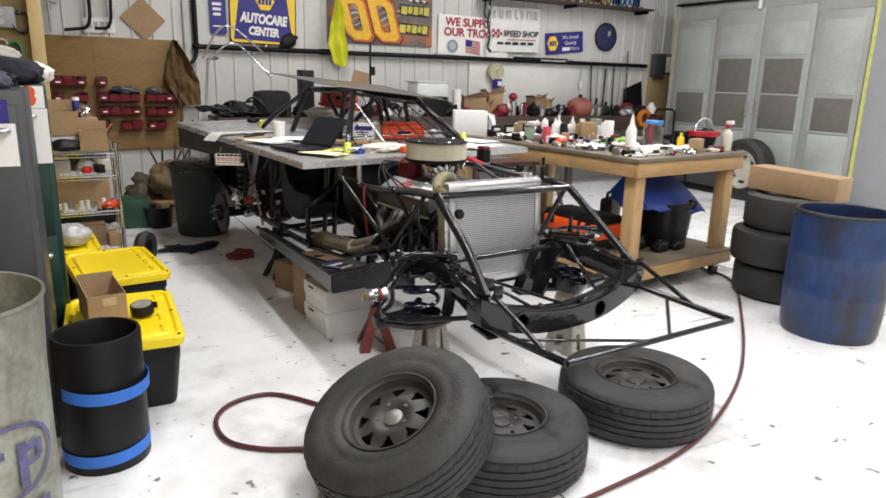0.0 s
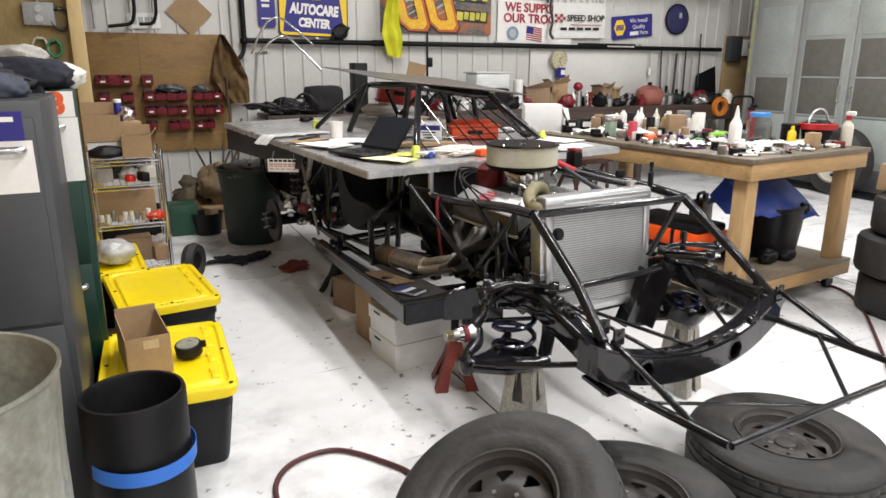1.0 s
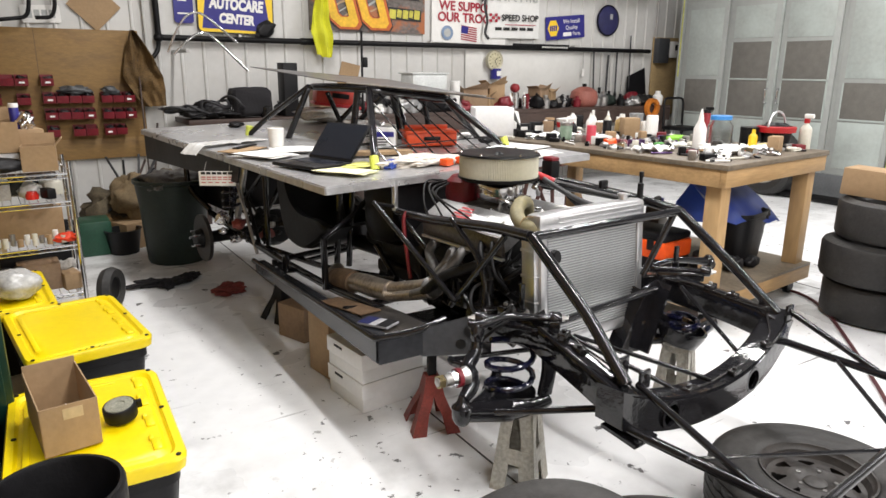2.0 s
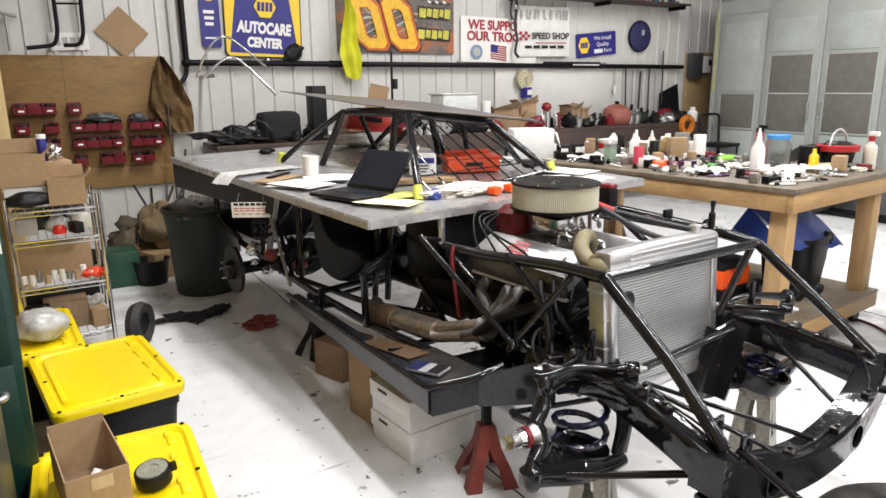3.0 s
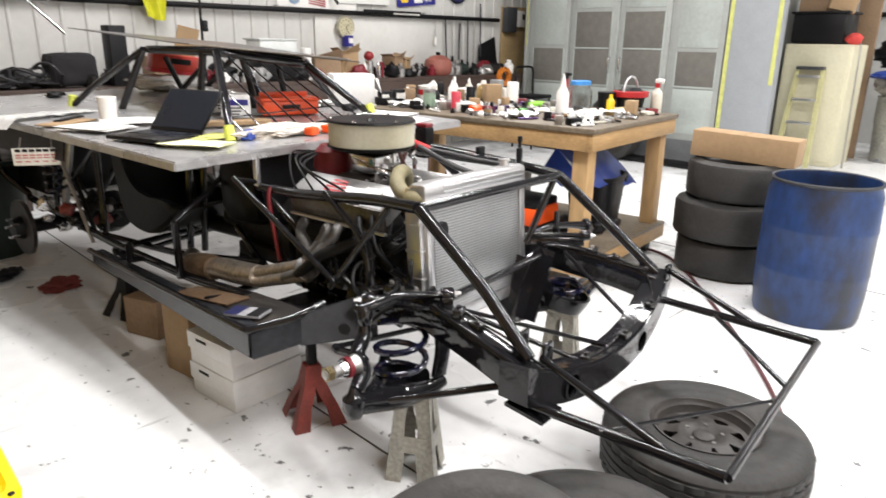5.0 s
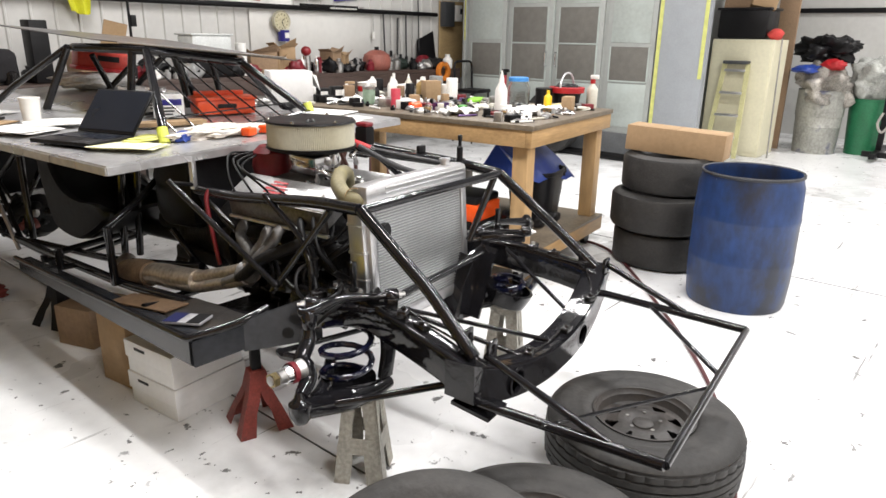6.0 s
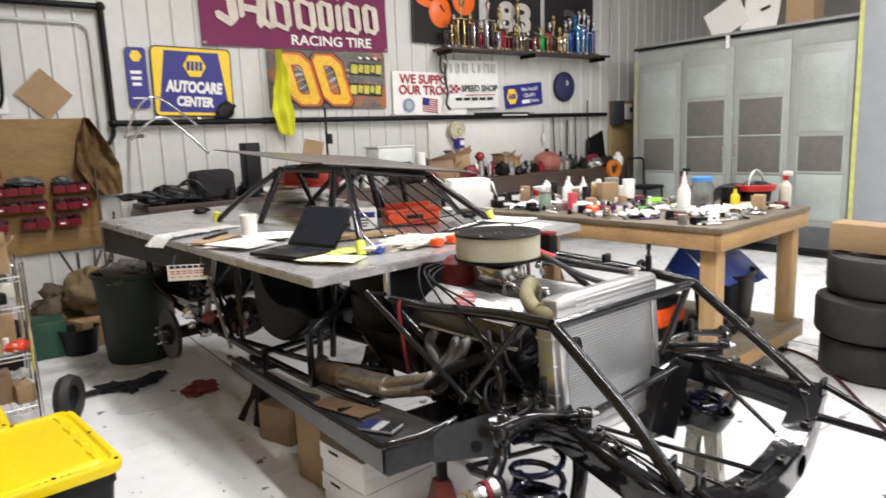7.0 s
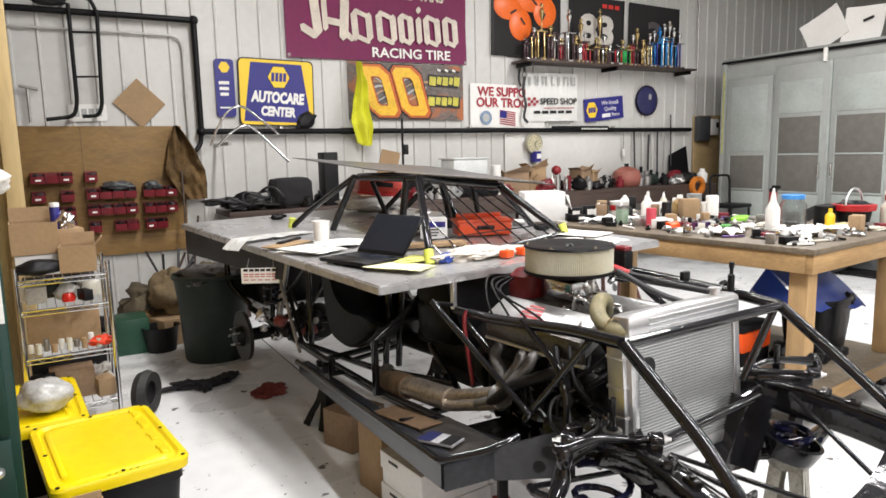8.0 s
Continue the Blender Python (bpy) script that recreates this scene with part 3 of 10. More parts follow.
def cross_member():
    """A dipped channel from horn to horn, with two round holes through its face."""
    b = bmesh.new()
    holes = ((0.905, 0.040), (0.42, 0.038))
    n = 56

    def mid(x):
        u = (x - 0.72) / 0.50
        return 0.424 + 0.092 * abs(u) ** 2.2

    def half(x):
        return 0.054 + 0.008 * abs((x - 0.72) / 0.5)

    def yy(x):
        u = (x - 0.72) / 0.5
        return -1.025 + 0.05 * u * u

    xs = [0.215 + 1.05 * i / n for i in range(n + 1)]
    front, back, top, bot = [], [], [], []
    rows = 8
    for x in xs:
        front.append([b.verts.new((x, yy(x), mid(x) - half(x) + 2 * half(x) * k / rows)) for k in range(rows + 1)])
        back.append([b.verts.new((x, yy(x) + 0.10, mid(x) - half(x) * 0.92 + 2 * half(x) * k * 0.92 / rows)) for k in range(rows + 1)])
    for grid, dy in ((front, 0), (back, 0.1)):
        for i in range(n):
            for k in range(rows):
                c = (grid[i][k].co + grid[i + 1][k + 1].co) / 2
                if any((c.x - hx) ** 2 + (c.z - mid(hx)) ** 2 < hr * hr for hx, hr in holes):
                    continue
                b.faces.new((grid[i][k], grid[i + 1][k], grid[i + 1][k + 1], grid[i][k + 1]))
    for i in range(n):
        b.faces.new((front[i][rows], front[i + 1][rows], back[i + 1][rows], back[i][rows]))
        b.faces.new((front[i][0], back[i][0], back[i + 1][0], front[i + 1][0]))
    for i in (0, n):
        for k in range(rows):
            b.faces.new((front[i][k], front[i][k + 1], back[i][k + 1], back[i][k]))
    bmesh.ops.recalc_face_normals(b, faces=b.faces)
    b.normal_update()
    ridge = [e for e in b.edges if len(e.link_faces) == 2 and e.calc_face_angle() > 0.9 and all(0.24 < v.co.x < 1.21 for v in e.verts)]
    bmesh.ops.bevel(b, geom=ridge, offset=0.008, segments=2, affect="EDGES", clamp_overlap=True)
    b.normal_update()
    bmesh.ops.solidify(b, geom=list(b.faces), thickness=0.004)
    return b


xm = part("cross_member", cross_member(), BLACK, car, "glossy black front cross member with round holes")
for hx in (0.905, 0.42):
    u = (hx - 0.72) / 0.5
    part("hole_lip", lathe([(0.037, -0.010), (0.045, -0.010), (0.047, 0.003), (0.037, 0.004), (0.037, -0.010)], 20, (hx, -1.025 + 0.05 * u * u, 0.424 + 0.092 * abs(u) ** 2.2), pose(0, 0, 0, 90), cap=False), BLACK, xm)
part("skid_plate", box((0.11, 0.13, 0.012), (0.28, -0.955, 0.425), pose(0, 0, 0, 8)), BLACK, car)
for bx, by, bz in ((0.30, -0.98, 0.60), (1.23, -0.97, 0.60), (0.33, -0.88, 0.60), (1.24, -0.86, 0.605)):
    tb = part("bracket", box((0.05, 0.012, 0.06), (bx, by, bz), bevel=0.004), BLACK, car)
    part("bolt", lathe([(0.0, -0.012), (0.009, -0.012), (0.009, 0.012), (0.0, 0.012)], 6, (bx, by, bz + 0.012), pose(0, 0, 0, 90)), BLACK, tb)


def spring(x, y, z, r, wire, turns, h):
    n = int(turns * 14)
    return tube([(x + r * math.cos(2 * math.pi * i / 14), y + r * math.sin(2 * math.pi * i / 14), z + h * i / n) for i in range(n + 1)], wire, seg=8)


def swollen(points, radii, seg=12):
    """A cast bar along a smooth path, thick and thin as the radii say."""
    pts = smooth_path(points)
    n = len(pts)
    sc = []
    for i in range(n):
        u = i / (n - 1) * (len(radii) - 1)
        k = min(int(u), len(radii) - 2)
        sc.append(radii[k] + (radii[k + 1] - radii[k]) * (u - k))
    return tube(pts, 1.0, seg=seg, scales=sc)


def cross_shaft(a, c, r=0.012):
    """A pivot bar with a thick cap and a nut at either end."""
    sh = ctube("cross_shaft", [a, c], r)
    d = (Vector(c) - Vector(a)).normalized()
    turn = d.to_track_quat("Z", "Y").to_matrix().to_4x4()
    for q, k in ((a, -1), (c, 1)):
        part("bushing", lathe([(0.0, -0.02), (0.021, -0.02), (0.023, -0.014), (0.023, 0.014), (0.021, 0.02), (0.0, 0.02)], 14, q, turn), BLACK, sh)
        part("nut", lathe([(0.0, 0.0), (0.012, 0.0), (0.012, 0.012), (0.007, 0.013), (0.007, 0.024), (0.0, 0.024)], 6, Vector(q) + d * k * 0.021, turn if k > 0 else turn @ pose(0, 0, 0, 180)), STEEL, sh)
    return sh


mat_spring = mat("blue_spring_paint", (0.005, 0.006, 0.022), 0.2, var=0.2, coat=0.3)

# near front corner: shock pocket, coil, arms, knuckle and bare spindle
part("shock_pocket", sweep(smooth_path([(0.335, -0.50, 0.66), (0.35, -0.535, 0.58), (0.358, -0.55, 0.47), (0.345, -0.545, 0.36)]), round_rect(0.062, 0.022, 0.006), upward=(0, 1, 0)), BLACK, car, "black shock pocket on the frame horn")
part("pocket_top", quad_plate((0.22, -0.36, 0.61), (0.37, -0.30, 0.615), (0.39, -0.54, 0.635), (0.28, -0.56, 0.632), 0.012), BLACK, car, "black upper arm mount plate")
cross_shaft((0.155, -0.405, 0.655), (0.36, -0.565, 0.655))
ua = part("upper_arm", swollen([(0.33, -0.54, 0.655), (0.22, -0.47, 0.665), (0.13, -0.42, 0.635), (0.12, -0.39, 0.64), (0.18, -0.37, 0.66)], (0.010, 0.012, 0.019, 0.012, 0.010)), BLACK, car)
part("ball_joint", lathe([(0.0, -0.05), (0.012, -0.045), (0.024, -0.02), (0.027, 0.01), (0.014, 0.03), (0.0, 0.034)], 14, (0.125, -0.42, 0.615)), BLACK, ua)
shock = part("shock_stud", lathe([(0.019, 0.0), (0.019, 0.03), (0.011, 0.035), (0.011, 0.125), (0.0, 0.127)], 12, (0.33, -0.427, 0.625)), BLACK, car)
part("stud_washer", lathe([(0.0, 0.0), (0.032, 0.0), (0.03, 0.008), (0.0, 0.01)], 16, (0.33, -0.427, 0.64)), STEEL, shock)
la = part("lower_arm", swollen([(-0.005, -0.50, 0.385), (0.07, -0.505, 0.365), (0.18, -0.525, 0.345), (0.28, -0.545, 0.335), (0.36, -0.55, 0.335)], (0.034, 0.036, 0.042, 0.03, 0.022)), BLACK, car, "glossy black lower control arm")
part("arm_leg", swollen([(0.05, -0.495, 0.37), (0.16, -0.44, 0.355), (0.27, -0.36, 0.35), (0.34, -0.30, 0.36)], (0.034, 0.034, 0.028, 0.02)), BLACK, la)
part("spring_seat", lathe([(0.03, -0.02), (0.085, -0.012), (0.098, 0.012), (0.098, 0.022), (0.085, 0.012), (0.03, 0.004)], 24, (0.255, -0.455, 0.345)), BLACK, la)
part("ball_joint", lathe([(0.0, -0.045), (0.022, -0.042), (0.034, -0.02), (0.036, 0.02), (0.02, 0.035), (0.012, 0.06), (0.0, 0.06)], 16, (-0.005, -0.50, 0.385)), BLACK, la)
part("coil_spring", spring(0.252, -0.458, 0.362, 0.084, 0.0112, 2.3, 0.18), mat_spring, car, "dark blue coil spring")
kn = part("knuckle", swollen([(0.125, -0.42, 0.585), (0.115, -0.425, 0.545), (0.075, -0.435, 0.51), (0.06, -0.455, 0.485), (0.05, -0.48, 0.455), (0.0, -0.50, 0.43)], (0.017, 0.024, 0.026, 0.036, 0.028, 0.02)), BLACK, car, "black steering knuckle")
SN = Matrix.Translation((0.045, -0.462, 0.489)) @ pose(0, 0, 0, 0, -88, -6)
part("snout", lathe([(0.0, 0.0), (0.034, 0.0), (0.034, 0.008), (0.022, 0.03), (0.021, 0.09), (0.015, 0.095), (0.015, 0.118), (0.0, 0.12)], 18, turn=SN), STEEL, kn, "bare steel spindle snout")
part("collar", lathe([(0.023, 0.028), (0.033, 0.028), (0.033, 0.045), (0.023, 0.045), (0.023, 0.028)], 20, turn=SN, cap=False), DKRED, kn, "red bearing seal")
part("bearing", lathe([(0.023, 0.050), (0.030, 0.050), (0.026, 0.066), (0.023, 0.066), (0.023, 0.050)], 20, turn=SN, cap=False), CHROME, kn)
part("spindle_nut", lathe([(0.0, 0.096), (0.024, 0.096), (0.024, 0.114), (0.0, 0.114)], 6, turn=SN), mat("brass_nut", (0.34, 0.27, 0.14), 0.3, 0.9, var=0.2), kn, smooth=False)
ctube("steering_arm", [(0.075, -0.44, 0.50), (0.10, -0.32, 0.47), (0.14, -0.26, 0.45)], 0.014, bend=0.03, parent=kn)
ctube("strut_rod", [(0.10, -0.53, 0.362), (0.30, -0.83, 0.44)], 0.012)
ctube("brake_line", smooth_path([(0.09, -0.43, 0.50), (0.14, -0.36, 0.44), (0.20, -0.30, 0.48), (0.30, -0.26, 0.56)]), 0.006, PLASTIC)

# far front corner: tall leaning channel, empty spring ring and upper arm shaft
tw = part("spring_tower", plate([(1.12, 0.625), (1.01, 0.605), (0.965, 0.51), (0.895, 0.345), (1.015, 0.325), (1.05, 0.42), (1.085, 0.52)], 0.014, m=pose(0, -0.455, 0, 90)), BLACK, car, "tall leaning black spring tower")
for q in ([(1.115, -0.50, 0.62), (1.08, -0.49, 0.52), (1.045, -0.485, 0.42), (1.01, -0.48, 0.33)], [(1.0, -0.46, 0.605), (0.958, -0.445, 0.51), (0.89, -0.43, 0.345)]):
    part("tower_flange", sweep(smooth_path(q), rect(0.012, 0.075), upward=(0, 1, 0)), BLACK, tw)
part("bolt", lathe([(0.0, 0.0), (0.011, 0.0), (0.011, 0.008), (0.0, 0.009)], 6, (1.035, -0.466, 0.45), pose(0, 0, 0, 90)), CHROME, tw)
la2 = part("lower_arm", swollen([(1.04, -0.42, 0.35), (1.16, -0.52, 0.375), (1.25, -0.58, 0.39), (1.42, -0.56, 0.39)], (0.02, 0.035, 0.04, 0.03)), BLACK, car, "glossy black lower control arm")
RNG = Matrix.Translation((1.145, -0.575, 0.425)) @ pose(0, 0, 0, 14, 8, 0)
part("spring_ring", lathe([(0.066, -0.055), (0.092, -0.045), (0.105, 0.0), (0.108, 0.022), (0.096, 0.024), (0.084, -0.015), (0.06, -0.03), (0.066, -0.055)], 30, turn=RNG, cap=False), BLACK, la2, "open round spring seat")
part("coil_spring", spring(1.165, -0.57, 0.415, 0.062, 0.012, 1.6, 0.075), mat_spring, car, "dark blue coil spring")
cross_shaft((1.15, -0.415, 0.662), (1.30, -0.57, 0.655), 0.011)
ua2 = part("upper_arm", swollen([(1.16, -0.40, 0.662), (1.28, -0.42, 0.675), (1.43, -0.50, 0.66), (1.40, -0.545, 0.655), (1.31, -0.57, 0.655)], (0.010, 0.011, 0.02, 0.011, 0.010)), BLACK, car)
part("ball_joint", lathe([(0.0, -0.05), (0.014, -0.045), (0.026, -0.01), (0.026, 0.012), (0.012, 0.03), (0.0, 0.032)], 14, (1.44, -0.50, 0.66)), BLACK, ua2)
part("shock_stud", lathe([(0.016, 0.0), (0.016, 0.02), (0.011, 0.025), (0.011, 0.09), (0.0, 0.092)], 12, (1.25, -0.455, 0.66)), BLACK, car)
part("arm_mount", box((0.05, 0.20, 0.04), (1.225, -0.495, 0.632), pose(0, 0, 0, 0, 0, 45), bevel=0.006), BLACK, car)
ctube("tie_rod", [(0.14, -0.26, 0.45), (0.62, -0.33, 0.40), (1.24, -0.36, 0.40)], 0.010, bend=0.1)
ctube("sway_rod", [(0.63, -0.37, 0.475), (0.68, -0.99, 0.488)], 0.0085)
ctube("sway_rod", [(0.37, -0.62, 0.605), (0.53, -0.965, 0.482)], 0.0085)
ctube("sway_rod", [(1.10, -0.585, 0.63), (0.97, -1.0, 0.43)], 0.0085)
GREASE = mat("greasy_black_hardware", (0.012, 0.011, 0.011), 0.22, var=0.5, scale=20, bump=0.25, bscale=60, spec=0.5)
for x, y, z, w, d, h, rz in ((0.30, -0.66, 0.635, 0.055, 0.03, 0.03, 20), (0.285, -0.74, 0.615, 0.03, 0.05, 0.022, -15), (0.345, -0.58, 0.64, 0.04, 0.035, 0.028, 40), (0.33, -0.345, 0.63, 0.06, 0.035, 0.035, 10), (0.30, -0.29, 0.60, 0.05, 0.04, 0.05, -20), (1.195, -0.66, 0.632, 0.06, 0.03, 0.022, 0), (1.21, -0.75, 0.615, 0.03, 0.05, 0.02, 15), (1.225, -0.88, 0.59, 0.05, 0.04, 0.03, -10), (0.80, -1.0, 0.488, 0.05, 0.03, 0.02, 0), (0.55, -0.98, 0.49, 0.045, 0.03, 0.022, 12), (1.05, -0.985, 0.52, 0.045, 0.03, 0.024, -12)):
    tb = part("mount_tab", box((w, d, h), (x, y, z), pose(0, 0, 0, 0, 0, rz), bevel=0.005), GREASE, car)
    part("bolt", lathe([(0.0, 0.0), (0.008, 0.0), (0.008, 0.009), (0.0, 0.010)], 6, (x, y, z + h / 2 - 0.001)), STEEL if w > 0.058 else GREASE, tb)
for q in ([(0.30, -0.94, 0.56), (0.40, -0.97, 0.50), (0.56, -0.985, 0.487), (0.74, -0.985, 0.482), (0.94, -0.98, 0.492), (1.10, -0.965, 0.53), (1.20, -0.90, 0.58)], [(0.35, -0.62, 0.632), (0.325, -0.72, 0.612), (0.305, -0.84, 0.598), (0.30, -0.94, 0.56)], [(1.20, -0.90, 0.60), (1.185, -0.76, 0.61), (1.165, -0.62, 0.63), (1.15, -0.50, 0.63)]):
    ctube("brake_line", smooth_path(q), 0.0042, GREASE, seg=6)
for q in ([(0.22, -0.30, 0.50), (0.19, -0.36, 0.54), (0.20, -0.42, 0.60), (0.26, -0.44, 0.635), (0.32, -0.40, 0.64)], [(0.31, -0.24, 0.56), (0.27, -0.22, 0.62), (0.30, -0.20, 0.68), (0.36, -0.24, 0.72)], [(0.42, -0.30, 0.60), (0.36, -0.34, 0.64), (0.30, -0.38, 0.635), (0.24, -0.34, 0.60)]):
    ctube("flex_hose", smooth_path(q), 0.0065, PLASTIC, seg=7)
HOLESHADE = mat("dark_hole_shade", (0.004, 0.004, 0.004), 0.8, var=0.0)
fp = part("frame_plate", quad_plate((0.16, -0.053, 0.385), (0.335, -0.27, 0.43), (0.335, -0.27, 0.605), (0.16, -0.053, 0.505), 0.010), STEELPAINT, car, "dark grey chassis side plate with holes")
# The plate is not cut: black discs paint the shade of its holes.
for u, pz in ((0.57, 0.455), (0.68, 0.512)):
    part("plate_hole", lathe([(0.0, -0.012), (0.021, -0.012), (0.021, 0.012), (0.0, 0.012)], 16, (0.16 + 0.175 * u, -0.053 - 0.217 * u, pz), pose(0, 0, 0, 0, 0, 39) @ pose(0, 0, 0, 0, 90, 0)), HOLESHADE, fp)

# radiator
rad = part("radiator", box((0.50, 0.055, 0.40), (0.735, -0.375, 0.69), pose(0, 0, 0, -4)), CORE, car, "aluminium cross-flow radiator, tilted forward")
RT = Matrix.Translation((0.752, -0.378, 0.69)) @ pose(0, 0, 0, -4, 0, -2) @ Matrix.Diagonal((1.045, 1, 1, 1))
rad.data.transform(Matrix.Translation((0.752, -0.378, 0.69)) @ pose(0, 0, 0, 0, 0, -2) @ Matrix.Diagonal((1.045, 1, 1, 1)) @ Matrix.Translation((-0.735, 0.375, -0.69)))


def on_rad(b):
    bmesh.ops.transform(b, matrix=RT, verts=b.verts)
    return b


fin_me = None
for k in range(38):
    z = -0.195 + 0.39 * k / 37
    o = part("fin", on_rad(box((0.485, 0.006, 0.0042), (0, -0.0305, z))), ALU, rad) if fin_me is None else None
    if o:
        fin_me, z0 = o.data, z
    else:
        o = new("fin", fin_me)
        o.parent = rad
        o.matrix_basis = Matrix.Translation(RT.to_3x3() @ Vector((0, 0, z - z0)))
part("top_tank", on_rad(box((0.585, 0.085, 0.085), (0, 0.0, 0.245), bevel=0.022)), ALU, rad)
part("tank_lip", on_rad(box((0.56, 0.012, 0.012), (0, -0.047, 0.21), bevel=0.003)), ALU, rad)
for k in range(3):
    part("tank_rib", on_rad(box((0.46, 0.010, 0.010), (0.03, -0.041, 0.228 + 0.018 * k), bevel=0.004)), ALU, rad)
part("bottom_tank", on_rad(box((0.585, 0.075, 0.05), (0, 0, -0.225), bevel=0.012)), ALU, rad)
for s in (-1, 1):
    part("side_channel", on_rad(box((0.035, 0.075, 0.42), (s * 0.267, 0, -0.005), bevel=0.006)), ALU, rad)
part("side_tank", on_rad(box((0.022, 0.07, 0.40), (-0.296, 0.01, -0.01), bevel=0.006)), ALU, rad)
part("filler_neck", on_rad(lathe([(0.018, 0), (0.018, 0.018), (0.023, 0.02), (0.023, 0.028), (0.0, 0.030)], 18, (0.20, 0.0, 0.285))), ALU, rad)
part("pipe_clip", lathe([(0.0, -0.012), (0.024, -0.012), (0.027, 0.0), (0.024, 0.012), (0.0, 0.012)], 16, (0.469, -0.452, 0.832), pose(0, 0, 0, 78, 0, 14)), PLASTIC, rad)
for k in range(4):
    part("tank_band", on_rad(box((0.027, 0.076, 0.012), (-0.2965, 0.01, -0.15 + 0.10 * k), bevel=0.003)), ALU, rad)
part("fan_shroud", on_rad(lathe([(0.20, 0.0), (0.20, 0.09), (0.19, 0.09), (0.19, 0.0)], 28, (0, 0.035, 0), pose(0, 0, 0, -90), cap=False)), SATIN, rad)

# threaded pin beside the radiator
pin = part("hood_pin", lathe([(0.013, 0.0), (0.013, 0.075), (0.007, 0.08), (0.007, 0.10), (0.010, 0.105), (0.010, 0.125), (0.0, 0.128)], 12, (1.14, -0.32, 0.945)), PLASTIC, car)
part("pin_tip", lathe([(0.0085, 0.0), (0.0095, 0.02), (0.0, 0.022)], 10, (1.14, -0.32, 1.05)), ALU, pin)
part("latch", box((0.05, 0.02, 0.035), (1.165, -0.10, 0.985), bevel=0.005), PLASTIC, car)

# engine
eng = part("engine_block", box((0.36, 0.60, 0.26), (0.73, 0.16, 0.58), bevel=0.03), ENGINE, car, "dirty iron vee-eight engine block")
part("oil_pan", box((0.28, 0.55, 0.12), (0.73, 0.18, 0.40), bevel=0.03), SATIN, eng)
for s in (-1, 1):
    part("cylinder_head", box((0.17, 0.56, 0.13), (0.73 + s * 0.16, 0.17, 0.745), pose(0, 0, 0, 0, s * 38, 0), bevel=0.012), ENGINE, eng)
    vc = part("valve_cover", box((0.15, 0.52, 0.085), (0.73 + s * 0.205, 0.08, 0.85), pose(0, 0, 0, 0, s * 30, 0), bevel=0.016), CAST, eng, "cast aluminium valve cover")
    if s < 0:
        for k in range(5):
            part("decal_bar", box((0.010, 0.105 - 0.014 * abs(k - 2), 0.002), (0.462 + 0.0165 * k, 0.11, 0.8735 + 0.0095 * k), pose(0, 0, 0, 0, -30, 0)), RED, vc)
        part("cover_side", box((0.018, 0.52, 0.085), (0.449, 0.06, 0.815), pose(0, 0, 0, 0, -8, 0), bevel=0.005), mat("grimy_cover_side", (0.10, 0.09, 0.08), 0.35, 0.7, var=0.4, scale=9, dirt=(0.05, 0.035, 0.025), dirt_amount=0.8, dirt_scale=4), vc)
        part("cover_lip", box((0.020, 0.53, 0.012), (0.444, 0.055, 0.768), bevel=0.004), ALU, vc)
        part("label_patch", box((0.06, 0.085, 0.002), (0.497, -0.085, 0.8935), pose(0, 0, 0, 0, -30, 0)), WHITE, vc)
part("intake_manifold", box((0.20, 0.42, 0.12), (0.73, 0.16, 0.85), bevel=0.03), mat("grimy_casting", (0.09, 0.085, 0.08), 0.5, 0.4, var=0.4, scale=14, bump=0.3, bscale=60), eng)
cb = part("carburettor", box((0.15, 0.16, 0.08), (0.73, 0.13, 0.96), bevel=0.015), CHROME, eng, "polished carburettor")
for k in range(26):
    random.seed(k)
    r_ = random.uniform(0.007, 0.014)
    part("carb_fitting", lathe([(0.0, 0), (r_, 0.002), (r_ * 1.2, 0.02), (r_ * 0.6, 0.03), (r_ * 0.6, 0.04), (0.0, 0.042)], 8, (random.uniform(0.60, 0.82), random.uniform(-0.05, 0.10), random.uniform(0.89, 0.99)), pose(0, 0, 0, random.uniform(0, 150), random.uniform(-60, 60), 0)), random.choice((CHROME, CHROME, STEEL, SATIN, ALU)), cb)
for k in range(3):
    ctube("fuel_line", smooth_path([(0.62 + 0.05 * k, 0.02, 0.95), (0.58 + 0.07 * k, -0.05, 0.97 - 0.02 * k), (0.66 + 0.05 * k, -0.10, 0.92), (0.80, -0.04 + 0.03 * k, 0.90)]), 0.006, CHROME, cb)
part("distributor", lathe([(0.0, 0.12), (0.050, 0.115), (0.075, 0.09), (0.082, 0.03), (0.075, 0.0), (0.0, 0.0)], 20, (0.675, 0.32, 0.905)), mat("dist_red", (0.17, 0.010, 0.016), 0.45), eng, "red distributor cap")
wp = part("water_pump", lathe([(0.0, 0.0), (0.06, 0.0), (0.07, 0.03), (0.05, 0.07), (0.03, 0.10), (0.0, 0.10)], 18, (0.73, -0.14, 0.70), pose(0, 0, 0, 90)), CAST, eng)
for zz, rr in ((0.70, 0.085), (0.50, 0.095)):
    part("pulley", lathe([(0.0, 0.0), (rr, 0.0), (rr, 0.008), (rr - 0.012, 0.018), (rr, 0.028), (rr, 0.036), (0.0, 0.036)], 24, (0.73, -0.215, zz), pose(0, 0, 0, 90)), SATIN, eng)
part("belt", tube([(0.73 + s * 0.085, -0.235, z) for s, z in ((-1, 0.70), (-1, 0.50))] , 0.008), PLASTIC, eng)
part("alternator", lathe([(0.0, 0.0), (0.045, 0.0), (0.052, 0.02), (0.052, 0.08), (0.04, 0.10), (0.0, 0.10)], 20, (0.53, -0.10, 0.66), pose(0, 0, 0, 90)), ENGINE, eng)
